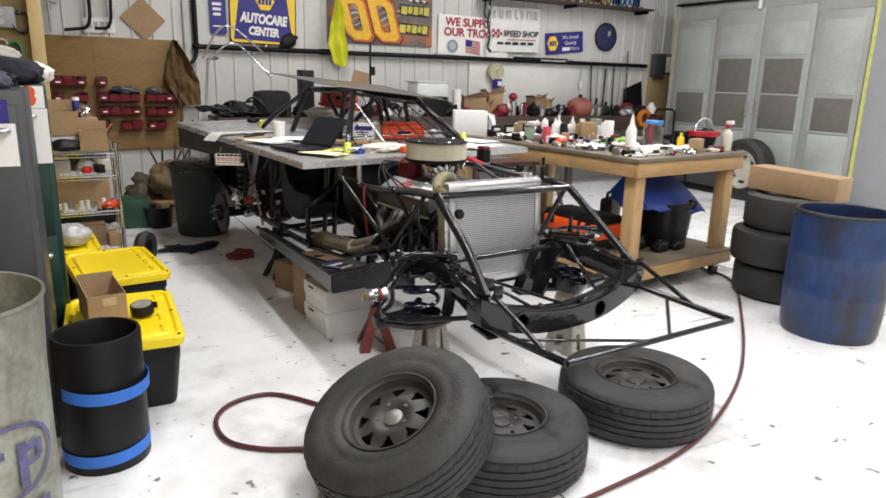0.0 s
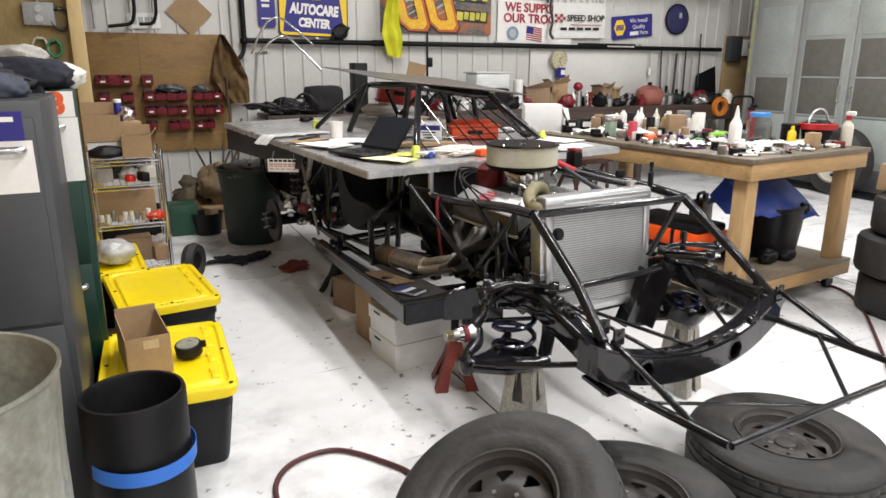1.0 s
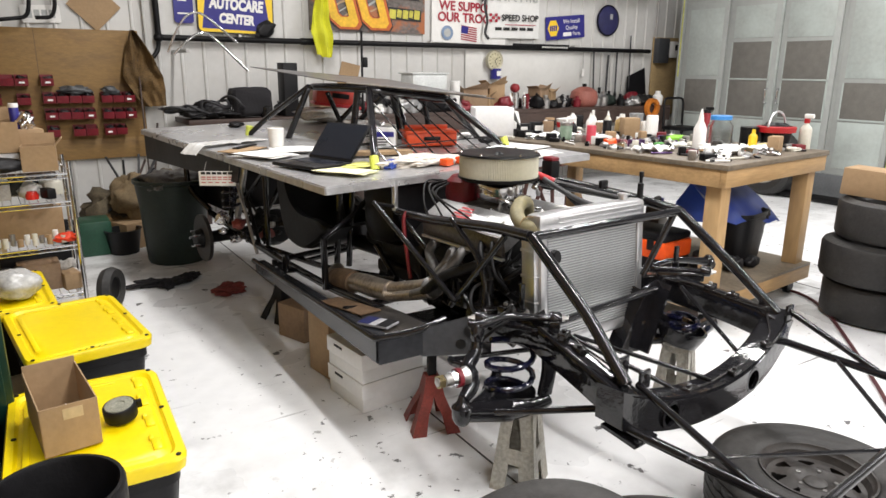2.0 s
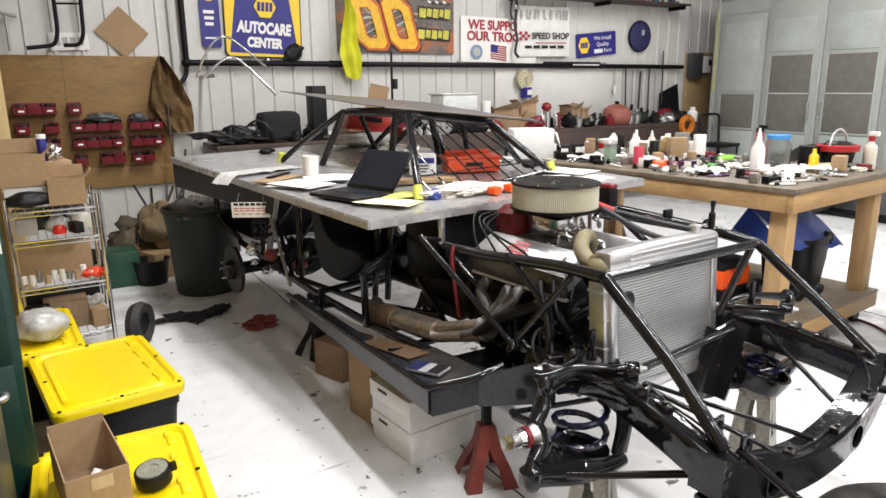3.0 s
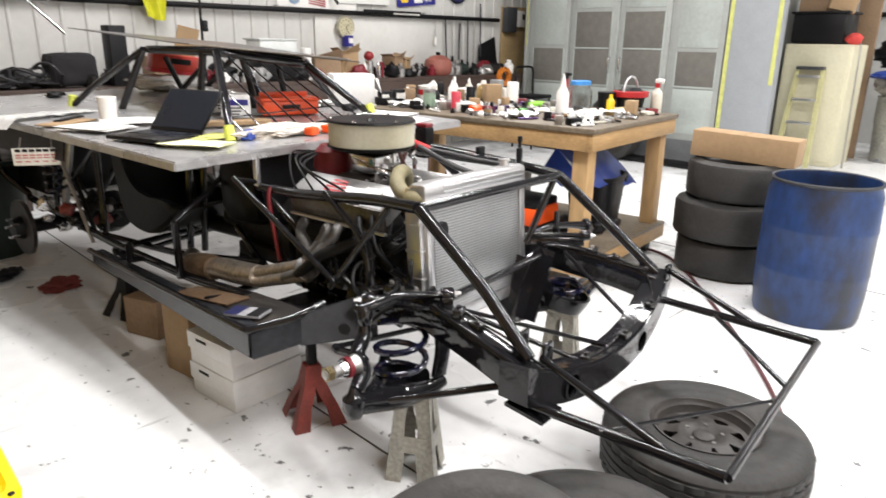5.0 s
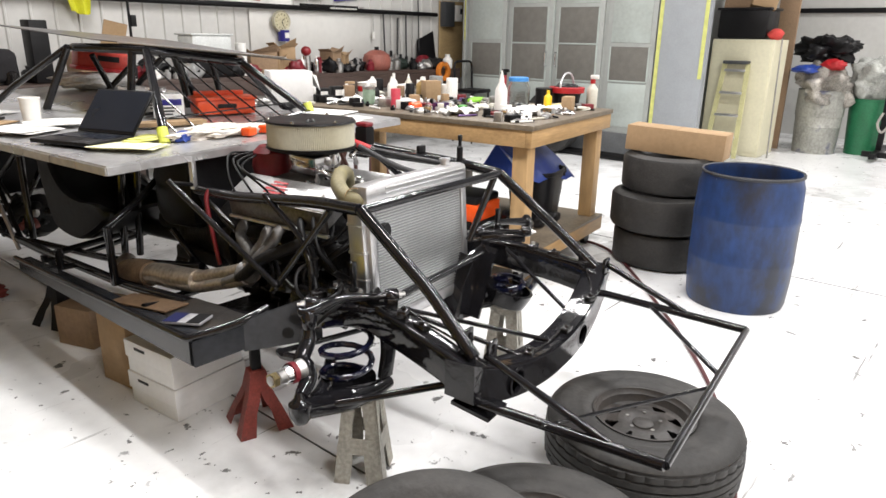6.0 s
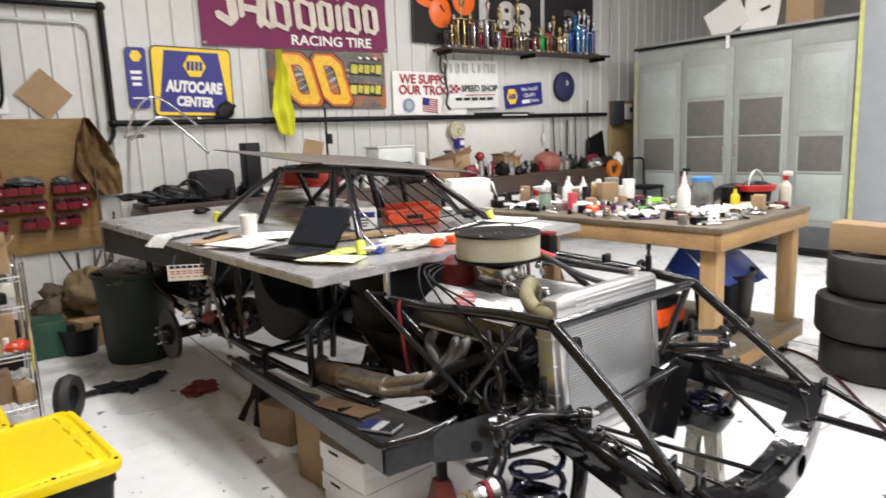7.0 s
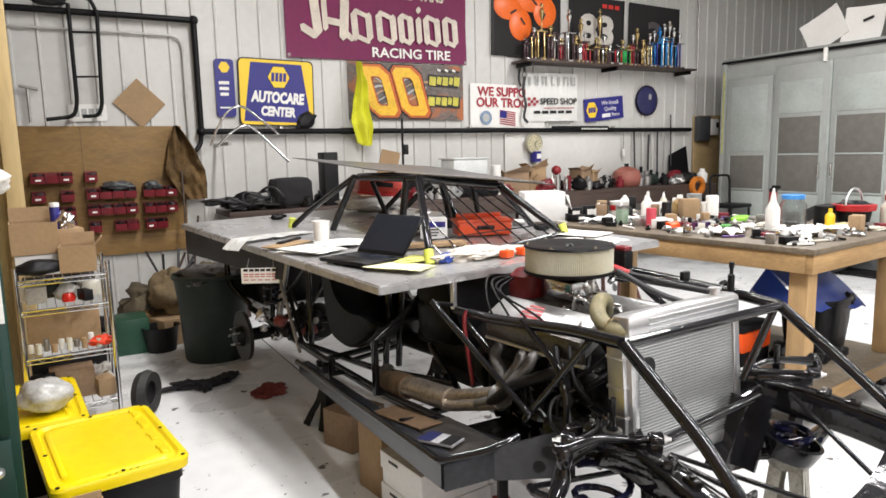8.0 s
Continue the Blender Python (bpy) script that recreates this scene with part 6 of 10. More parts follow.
TBL = CAR @ pose(2.195, -0.13, 0.0)
cr = empty("plastic_crate", TBL @ pose(0.83, 0.36, 0.226, 0, 0, 6), "black plastic bin with a propped blue lid", "storage bin")
b = bmesh.new()
rings = []
for z, k in ((0.0, 0.80), (0.02, 0.84), (0.20, 0.95), (0.33, 1.0), (0.335, 1.04), (0.36, 1.04), (0.36, 0.97), (0.30, 0.95)):
    rings.append([b.verts.new((0.20 * k * math.copysign(abs(math.cos(a)) ** 0.6, math.cos(a)) * (1 + (0.022 if i % 2 and z < 0.33 else 0)), 0.17 * k * math.copysign(abs(math.sin(a)) ** 0.6, math.sin(a)) * (1 + (0.022 if i % 2 and z < 0.33 else 0)), z)) for i, a in enumerate(2 * math.pi * j / 44 for j in range(44))])
for lo, hi in zip(rings, rings[1:]):
    for i in range(44):
        b.faces.new((lo[i], lo[(i + 1) % 44], hi[(i + 1) % 44], hi[i]))
b.faces.new(rings[0][::-1]), b.faces.new(rings[-1])
part("tub", b, PLASTIC, cr, "black ribbed plastic bin")
b = grid_sheet(1.0, 1.0, 14, 10, lambda u, v: 0.0, 0.006)
for q in b.verts:
    u, v, lift = q.co.x + 0.5, q.co.y + 0.5, q.co.z
    lo, hi = Vector((-0.42, -0.10, 0.345)).lerp(Vector((0.26, -0.20, 0.275)), u), Vector((-0.45, 0.12, 0.575)).lerp(Vector((0.18, 0.10, 0.55)), u)
    q.co = lo.lerp(hi, v) + Vector((0, -0.012 * math.sin(v * 3.1), 0.016 * math.sin(v * 3.1) + lift + 0.010 * math.sin(u * 22) * (1 - v) ** 2))
part("blue_lid", b, BLUE, cr, "blue plastic lid leaning over")
part("lid_wing", quad_plate((-0.45, 0.12, 0.575), (-0.425, -0.10, 0.345), (-0.58, 0.02, 0.36), (-0.56, 0.16, 0.46), 0.008), BLUE, cr)
part("lid_back", quad_plate((0.18, 0.11, 0.545), (-0.45, 0.13, 0.57), (-0.42, 0.26, 0.37), (0.22, 0.24, 0.36), 0.008), BLUE, cr)
part("torn_liner", lump((0.06, 0.035, 0.06), 24, 0.3), PLASTIC, cr, "black liner bag").matrix_basis = pose(0.16, -0.13, 0.31)
tcase = empty("tool_case", TBL @ pose(0.30, 0.74, 0.226), "long orange tool case with a black lid on the lower shelf", "tool case")
part("case_base", box((0.30, 0.60, 0.09), (0, 0, 0.045), bevel=0.015), PLASTIC, tcase)
part("case_body", box((0.31, 0.61, 0.115), (0, 0, 0.145), bevel=0.015), ORANGE, tcase)
part("case_lid", box((0.30, 0.60, 0.055), (0, 0, 0.228), bevel=0.02), PLASTIC, tcase)
for y in (-0.20, 0.20):
    part("latch", box((0.012, 0.05, 0.07), (-0.160, y, 0.18), bevel=0.004), PLASTIC, tcase)
    part("strap", box((0.315, 0.03, 0.115), (0, y + 0.10, 0.146), bevel=0.004), PLASTIC, tcase)
jc = empty("jerry_can", TBL @ pose(1.05, 1.12, 0.226, 0, 0, 12), "dark olive plastic jug with a moulded handle on the lower shelf", "jerry can")
part("jug", box((0.19, 0.13, 0.25), (0, 0, 0.125), bevel=0.03), mat("olive_brown_jug", (0.075, 0.055, 0.035), 0.5, var=0.4, scale=9), jc)
part("handle", tube(bent([(-0.07, 0, 0.24), (-0.07, 0, 0.30), (0.04, 0, 0.30), (0.04, 0, 0.24)], 0.03), 0.014), PLASTIC, jc)
part("cap", lathe([(0.0, 0.045), (0.024, 0.044), (0.025, 0.0), (0.0, 0.0)], 14, (0.06, 0, 0.245)), mat("blue_cap", (0.04, 0.05, 0.30), 0.4), jc)
for k, (x, y, r) in enumerate(((0.48, 0.36, 0.07), (0.62, 0.22, 0.05), (0.80, 0.20, 0.045))):
    solo("air_tool", lump((r * 1.5, r, r), 70 + k, 0.4, sub=2), PLASTIC, TBL @ pose(x, y, 0.226 + r * 0.8), "dark greasy tool lying on the lower shelf", "tool")

# ---- stands, boxes and clutter under the car ----
for k, z in enumerate((0.0, 0.141)):
    wb = empty("white_box", pose(1.51, 3.50, z, 0, 0, 6), "white lidded carton stacked below the chassis rail", "box", "white cartons")
    part("tray", box((0.33, 0.30, 0.11), (0, 0, 0.055), bevel=0.003), CARTON, wb)
    part("box_lid", box((0.342, 0.312, 0.075), (0, 0, 0.1025), bevel=0.003), CARTON, wb)
    part("hand_slot", box((0.002, 0.07, 0.012), (-0.1725, 0.05, 0.115), bevel=0.0005), PLASTIC, wb)
carton("brown_carton", (0.24, 0.20, 0.33), pose(1.47, 3.83, 0, 0, 0, 8), CARD, "brown cardboard carton below the chassis rail", tape=False)


def jack_stand(m, h, material, label):
    """Four splayed angle legs that close into a square neck, with a ratchet post and saddle."""
    t = empty("jack_stand", m, label, "jack stand")
    n = h * 0.61
    for k in range(4):
        q = pose(0, 0, 0, 0, 0, 90 * k)
        b = bmesh.new()
        cols = []
        for z, c, f in ((0.0, 0.100, 0.056), (n * 0.34, 0.072, 0.044), (n * 0.52, 0.054, 0.046), (n * 0.66, 0.042, 0.042), (n, 0.026, 0.026)):
            cols.append([b.verts.new(q @ Vector(v)) for v in ((c - f, c, z), (c, c, z), (c, c - f, z))])
        for lo, hi in zip(cols, cols[1:]):
            for i in (0, 1):
                b.faces.new((lo[i], lo[i + 1], hi[i + 1], hi[i]))
        b.normal_update()
        bmesh.ops.solidify(b, geom=list(b.faces), thickness=0.004)
        part("leg", b, material, t, smooth=False)
    part("neck", lathe([(0.034, n - 0.03), (0.040, n - 0.028), (0.040, n), (0.030, n + 0.004)], 4, turn=pose(0, 0, 0, 0, 0, 45)), material, t)
    part("ratchet_bar", box((0.036, 0.036, h * 0.55), (0, 0, h * 0.71), bevel=0.003), SATIN, t, "black ratchet post")
    part("saddle", box((0.10, 0.04, 0.02), (0, 0, h - 0.01), bevel=0.006), SATIN, t)
    for s in (-1, 1):
        part("saddle_ear", box((0.015, 0.04, 0.03), (s * 0.045, 0, h + 0.005), bevel=0.004), SATIN, t)
    part("lever", tube(bent([(0.03, 0.0, n - 0.05), (0.07, 0.0, n - 0.04), (0.085, 0.0, n - 0.10)], 0.02), 0.006, seg=8), STEEL, t)
    return t


jack_stand(CAR @ pose(0.28, 0.04, 0, 0, 0, 66), 0.385, REDPAINT, "worn red steel jack stand below the chassis")
carton("low_carton", (0.24, 0.22, 0.20), pose(1.50, 4.36, 0, 0, 0, 20), CARD2, "brown cardboard carton on the floor below the chassis", tape=False)
jack_stand(CAR @ pose(0.34, 1.62, 0, 0, 0, 10), 0.36, SATIN, "black steel jack stand below the chassis rail")
jack_stand(CAR @ pose(1.12, 1.62, 0, 0, 0, 10), 0.38, SATIN, "black steel jack stand under the far rail")
ZINC = mat("dull_zinc", (0.36, 0.345, 0.30), 0.5, 0.35, var=0.3, scale=8, dirt=(0.16, 0.11, 0.07), dirt_amount=0.6, dirt_scale=6)


def support_stand(x, y, h, turn, lab):
    """Four bent sheet legs, splayed, with a window cut in each side, under a round cap."""
    sd = empty("support_stand", CAR @ pose(x, y, 0, 0, 0, turn), lab, "support stand")
    for k in range(4):
        m = pose(0, 0, 0, 0, 0, 90 * k)
        b = bmesh.new()
        for sgn in (-1, 1):
            q = [m @ Vector(v) for v in ((sgn * 0.052, -0.055, h - 0.015), (sgn * 0.008, -0.055, h - 0.015), (sgn * 0.022, -0.06, h * 0.62), (sgn * 0.020, -0.075, 0.085), (sgn * 0.03, -0.085, 0.0), (sgn * 0.085, -0.085, 0.0))]
            vs = [b.verts.new(v) for v in q]
            b.faces.new((vs[0], vs[1], vs[2], vs[3]))
            b.faces.new((vs[0], vs[3], vs[4], vs[5]))
        b.normal_update()
        bmesh.ops.solidify(b, geom=list(b.faces), thickness=0.004)
        part("side_sheet", b, ZINC, sd, smooth=False)
        part("cross_strip", quad_plate(*[tuple(m @ Vector(v)) for v in ((-0.068, -0.073, 0.11), (0.068, -0.073, 0.11), (0.060, -0.067, 0.17), (-0.060, -0.067, 0.17))], 0.004), ZINC, sd)
    part("cap", lathe([(0.06, h - 0.03), (0.07, h - 0.025), (0.07, h), (0.0, h + 0.004)], 20), ZINC, sd)
    return sd


support_stand(0.285, -0.495, 0.325, 26, "dull galvanised stand under the control arm")
support_stand(1.17, -0.56, 0.355, 15, "dull grey stand under the far control arm")

# air hoses on the floor
solo("air_hose", tube(smooth_path([(1.10, 2.42, 0.012), (1.04, 2.55, 0.012), (0.88, 2.74, 0.012), (0.70, 2.73, 0.012), (0.60, 2.60, 0.012), (0.605, 2.41, 0.012), (0.71, 2.285, 0.012), (0.865, 2.205, 0.012), (1.0, 2.15, 0.012)]), 0.0105), HOSE, I4, "loop of dark red rubber air hose on the floor", "air hose")
solo("air_hose", tube(smooth_path([(1.05, 1.46, 0.012), (1.22, 1.43, 0.012), (1.42, 1.415, 0.012), (1.744, 1.43, 0.012), (2.312, 1.512, 0.012), (2.88, 1.756, 0.012), (3.40, 2.091, 0.012), (4.126, 2.678, 0.012), (4.50, 3.02, 0.012), (4.64, 3.24, 0.012), (4.667, 3.457, 0.012), (4.80, 3.72, 0.012)], steps=7), 0.0092), HOSE, I4, "dark red rubber air hose snaking to the table", "air hose")
solo("shop_rag", lump((0.10, 0.08, 0.035), 5, 0.5), RAG, pose(1.31, 5.31, 0.03), "crumpled dark red shop rag on the floor", "rag")
for k, (x, y, rx, ry) in enumerate(((0.88, 5.74, 0.13, 0.05), (1.02, 5.70, 0.11, 0.07), (1.13, 5.75, 0.10, 0.05), (0.98, 5.62, 0.06, 0.03))):
    solo("glove", lump((rx * 0.85, ry * 0.8, 0.024), 30 + k, 0.9), CLOTH, pose(x, y, 0.025, 0, 0, 20 * k), "dropped black work glove on the floor", "glove", "gloves on the floor")

# green trash can
tc_ = empty("trash_can", pose(1.20, 6.40, 0), "dark green plastic trash can filled with scraps", "trash can")
part("body", lathe([(0.0, 0.02), (0.21, 0.02), (0.215, 0.0), (0.225, 0.02), (0.25, 0.45), (0.27, 0.62), (0.285, 0.63), (0.285, 0.655), (0.27, 0.66), (0.262, 0.62), (0.24, 0.4), (0.0, 0.35)], 40, cap=False), GREENCAN, tc_)
part("scrap_fill", lump((0.22, 0.22, 0.10), 8, 0.6), mat("dull_scrap", (0.13, 0.125, 0.12), 0.5, 0.3, var=0.6, scale=18, bump=0.4, bscale=30), tc_, "crumpled dull silver scraps").matrix_basis = pose(0, 0, 0.62)

# ---- the north wall ----
FACE = NORTH - 0.022


def on_wall(x, z, roll=0.0, y=FACE):
    return pose(x, y, z, 90) @ pose(0, 0, 0, 0, 0, roll)


def flat(outline, z, material, parent, name="print", label="", thick=0.0012):
    return part(name, plate(outline, thick, m=pose(0, 0, z)), material, parent, label, smooth=False)


def bar(x, y, w, h, z, material, parent, name="print_bar", turn=0.0):
    return flat([(p.x, p.y) for p in ((Matrix.Translation((x, y, 0)) @ Matrix.Rotation(radians(turn), 4, "Z")) @ Vector((a, b_, 0)) for a, b_ in rect(w, h))], z, material, parent, name)


PRINTWHITE, PRINTRED, PRINTBLACK = mat("white_print", (0.8, 0.79, 0.76), 0.5, var=0.03), mat("red_print", (0.35, 0.02, 0.04), 0.5), mat("black_print", (0.012, 0.012, 0.013), 0.5)
GREYPRINT = mat("faded_grey_print", (0.42, 0.43, 0.42), 0.6)

# large yellow and blue sign
sg = empty("service_sign", on_wall(2.29, 2.155, -1), "large yellow and blue rounded service sign on the wall", "sign")
part("edge", plate(round_rect(0.78, 0.67, 0.05), 0.02), PRINTBLACK, sg, "black rounded rim")
flat(round_rect(0.755, 0.645, 0.045), 0.0205, SIGNYEL, sg, "panel", "yellow panel")
flat([(-0.345, -0.29), (0.350, -0.30), (0.262, 0.290), (-0.262, 0.295)], 0.0222, SIGNBLUE, sg, "field", "blue slanted field")
flat(hexbar(0.24, 0.22, 0.065), 0.024, PRINTBLACK, sg, "badge_edge"), flat([(x, y + 0.15) for x, y in ()] or hexbar(0.225, 0.205, 0.06), 0.0255, SIGNYEL, sg, "badge", "plain yellow six-sided badge")
for o in sg.children:
    if o.name.startswith("badge"):
        o.matrix_basis = pose(0.02, 0.155, 0)
for k in range(4):
    bar(-0.042 + 0.041 * k, 0.155, 0.031, 0.088, 0.0275, SIGNBLUE, sg, "badge_bar", -4)
letters("AUTOCARE", 0.145, PRINTWHITE, sg, pose(0.005, -0.055, 0.025, 0, 0, -2), bold=0.008, stretch=0.70, shear=0.1)
letters("CENTER", 0.125, PRINTWHITE, sg, pose(0.0, -0.195, 0.025, 0, 0, -2), bold=0.007, stretch=0.76, shear=0.1)
part("black_scrap", lump((0.11, 0.07, 0.02), 2, 0.4, sub=2), PLASTIC, sg, "black scrap hanging on the corner").matrix_basis = pose(0.29, -0.28, 0.03, 0, 0, 40)
s2 = empty("thermometer_sign", on_wall(1.775, 2.19, 0), "narrow blue wall thermometer sign", "sign")
part("panel", plate(round_rect(0.185, 0.56, 0.03), 0.014), SIGNBLUE, s2)
flat(hexbar(0.11, 0.10, 0.03), 0.0145, SIGNYEL, s2, "badge").matrix_basis = pose(0, 0.2, 0)
for k in range(3):
    bar(-0.01, 0.05 - 0.055 * k, 0.10 - 0.01 * k, 0.03, 0.0145, PRINTWHITE, s2)
bar(0, -0.19, 0.12, 0.014, 0.0145, PRINTWHITE, s2)

# maroon banner
bn = empty("tire_banner", on_wall(3.495, 2.925, 0.3), "maroon cloth racing tire banner with silver lettering", "banner")
fold = lambda u, v: 0.012 + 0.008 * noise.noise(Vector((u * 6, v * 2.5, 0))) + 0.004 * math.sin(u * 40 + v * 6)
part("cloth", grid_sheet(2.17, 0.80, 40, 14, fold), PURPLE, bn)
letters("WELCOME   RACE   FANS", 0.125, SILVER, bn, pose(0.07, 0.315, 0.026), bold=0.004)
letters("RACING TIRE", 0.145, PRINTWHITE, bn, pose(0.36, -0.315, 0.026), bold=0.003, stretch=1.15)


LOZ = [0]


# plain silver lozenges in place of the maker's name
def lozenge(x, y, w, h, turn=0.0, material=SILVER, z=0.025):
    m = Matrix.Translation((x, y, 0)) @ Matrix.Rotation(radians(turn), 4, "Z")
    o = [m @ Vector(q + (0,)) for q in ((-w / 2, -h / 2 + w * 0.4), (-w * 0.1, -h / 2), (w / 2, -h / 2 + w * 0.5), (w / 2, h / 2 - w * 0.4), (w * 0.1, h / 2), (-w / 2, h / 2 - w * 0.5))]
    LOZ[0] += 1
    flat([(p.x, p.y) for p in o], z + 0.0004 * LOZ[0], material, bn, "plain_shape", thick=0.0002)


for x, y, w, h, tr in ((-0.76, 0.08, 0.10, 0.52, 6), (-0.66, 0.10, 0.06, 0.44, 2), (-0.44, 0.02, 0.10, 0.46, -4), (-0.55, -0.02, 0.07, 0.24, 82), (-0.70, 0.31, 0.07, 0.34, 74), (-0.84, -0.13, 0.08, 0.22, 60), (-0.40, -0.15, 0.06, 0.16, 50)):
    lozenge(x, y, w, h, tr)
for x, w in ((-0.24, 0.20), (0.05, 0.20), (0.29, 0.14), (0.62, 0.17), (0.86, 0.15)):
    lozenge(x - w * 0.42, -0.045, 0.075, 0.32, 4)
    lozenge(x + w * 0.42, -0.045, 0.075, 0.30, 4)
    lozenge(x, 0.085, 0.05, w, 70)
    lozenge(x, -0.175, 0.05, w, 70)
lozenge(0.45, -0.05, 0.07, 0.30, 3)
lozenge(0.45, 0.17, 0.06, 0.08, 3)
for x in (-1.06, 1.06):
    for y in (-0.375, 0.375):
        part("grommet", lathe([(0.008, 0), (0.016, 0), (0.016, 0.006), (0.008, 0.006)], 12, (x, y, 0.02), cap=False), STEEL, bn)

# number banner
nb = empty("number_banner", on_wall(3.80, 2.20, 0), "racing number banner with yellow numerals on a flame print", "banner")
part("cloth", grid_sheet(1.46, 0.62, 26, 10, lambda u, v: 0.01 + 0.006 * noise.noise(Vector((u * 5, v * 3, 4)))), mat("flame_print", (0.13, 0.11, 0.10), 0.5, var=0.5, scale=3.2, dirt=(0.42, 0.13, 0.04), dirt_amount=0.9, dirt_scale=2.0, stretch=(0.9, 1.2, 1), dirt_lo=0.52, dirt_hi=0.60), nb)
for k in range(9):
    random.seed(k + 3)
    pts = [(-0.68 + 0.02 * k + 0.09 * i, -0.24 + 0.05 * k + 0.05 * math.sin(i * 1.1 + k), 0.0178 + 0.0004 * k) for i in range(8 + k % 3)]
    part("swirl", sweep(smooth_path(pts), rect(0.012 + 0.006 * (k % 3), 0.001)), GREYPRINT if k % 2 else mat("tan_print%d" % k, (0.42, 0.28, 0.16), 0.5), nb)
NUMO, NUMY = mat("orange_numeral", (0.50, 0.11, 0.02), 0.4), mat("yellow_numeral", (0.80, 0.48, 0.03), 0.4, var=0.2, scale=3, dirt=(0.62, 0.20, 0.02), dirt_amount=0.7, dirt_scale=3)


def zero(x, w, h, t, z, material, shear):
    """A slanted block nought with cut corners."""
    b = bmesh.new()
    ring = []
    for ww, hh, c in ((w, h, 0.09), (w - 2 * t, h - 2.1 * t, 0.03)):
        o = [(-ww / 2 + c, -hh / 2), (ww / 2 - c * 0.6, -hh / 2), (ww / 2, -hh / 2 + c * 0.6), (ww / 2, hh / 2 - c), (ww / 2 - c, hh / 2), (-ww / 2 + c * 0.6, hh / 2), (-ww / 2, hh / 2 - c * 0.6), (-ww / 2, -hh / 2 + c)]
        ring.append([b.verts.new((px + py * shear + x, py, z)) for px, py in o])
    n = 8
    for i in range(n):
        b.faces.new((ring[0][i], ring[0][(i + 1) % n], ring[1][(i + 1) % n], ring[1][i]))
    b.normal_update()
    bmesh.ops.solidify(b, geom=list(b.faces), thickness=0.0015)
    part("numeral", b, material, nb, smooth=False)


for x in (-0.355, 0.03):
    zero(x, 0.40, 0.60, 0.148, 0.022, PRINTBLACK, -0.28)
    zero(x, 0.375, 0.575, 0.132, 0.0245, NUMO, -0.28)
    zero(x - 0.010, 0.325, 0.525, 0.098, 0.027, NUMY, -0.28)
LIME = mat("lime_print", (0.55, 0.50, 0.07), 0.5, var=0.3, scale=9)
for y, w in ((0.13, 0.34), (-0.10, 0.38)):
    bar(0.455, y, w + 0.06, 0.13, 0.0205, PRINTBLACK, nb, "name_back", -3)
    x0 = 0.44 - w / 2
    for k, (lw, lh) in enumerate(((0.085, 0.10), (0.06, 0.085), (0.07, 0.095), (0.05, 0.08), (0.075, 0.10))):
        bar(x0 + lw / 2, y + 0.006 * (k % 2), lw, lh, 0.0225, LIME, nb, "print_bar", -6 - 4 * (k % 2))
        x0 += lw + 0.016
for k in range(6):
    bar(0.40 + 0.05 * k, 0.255 - 0.012 * (k % 2), 0.045, 0.022, 0.0205, PRINTBLACK if k % 2 else PRINTWHITE, nb, "chequer", -20)

# hi-vis shirt hanging
b = grid_sheet(0.20, 0.88, 16, 28, lambda u, v: 0.035 + 0.026 * math.sin(u * 12 + v * 4) + 0.03 * noise.noise(Vector((u * 3, v * 6, 1))), 0.004)
for v in b.verts:
    k = 0.44 - v.co.y
    v.co.x = v.co.x * (0.22 + 1.0 * min(1.0, k / 0.62) - 0.35 * max(0.0, k - 0.66) / 0.22) + 0.012 * k - 0.03 + 0.016 * math.sin(k * 9)
    v.co.y -= 0.09 * (v.co.x - 0.05) * 4 * max(0.0, k - 0.5) - 0.03 * noise.noise(Vector((v.co.x * 9, k * 5, 2)))
solo("hi_vis_shirt", b, HIVIS, on_wall(3.19, 2.045, 0, FACE - 0.10), "fluorescent yellow shirt hanging from a hook", "shirt")

# support banner
su = empty("support_banner", on_wall(5.19, 2.06, -0.6), "white support banner with red lettering and a flag", "banner")
part("cloth", grid_sheet(1.12, 0.52, 16, 12, lambda u, v: 0.008 + 0.005 * noise.noise(Vector((u * 4, v * 3, 9)))), PAPER, su)
letters("WE SUPPORT", 0.150, PRINTRED, su, pose(-0.46, 0.165, 0.016), bold=0.004, align="LEFT")
letters("OUR TROOPS", 0.150, PRINTRED, su, pose(-0.48, 0.035, 0.016), bold=0.004, align="LEFT")
part("seal", lathe([(0.0, 0.0), (0.085, 0.0), (0.085, 0.002), (0.0, 0.002)], 28, (-0.34, -0.145, 0.015)), mat("pale_blue_print", (0.20, 0.28, 0.42), 0.5), su, "round blue seal")
part("seal_middle", lathe([(0.0, 0.0), (0.05, 0.0), (0.05, 0.002), (0.0, 0.002)], 24, (-0.34, -0.145, 0.0175)), GREYPRINT, su)
for k in range(7):
    bar(-0.02, -0.065 - 0.026 * k, 0.24, 0.013, 0.0155, PRINTRED, su, "flag_stripe", -6)
bar(-0.085, -0.10, 0.10, 0.085, 0.0172, SIGNBLUE, su, "flag_canton", -6)
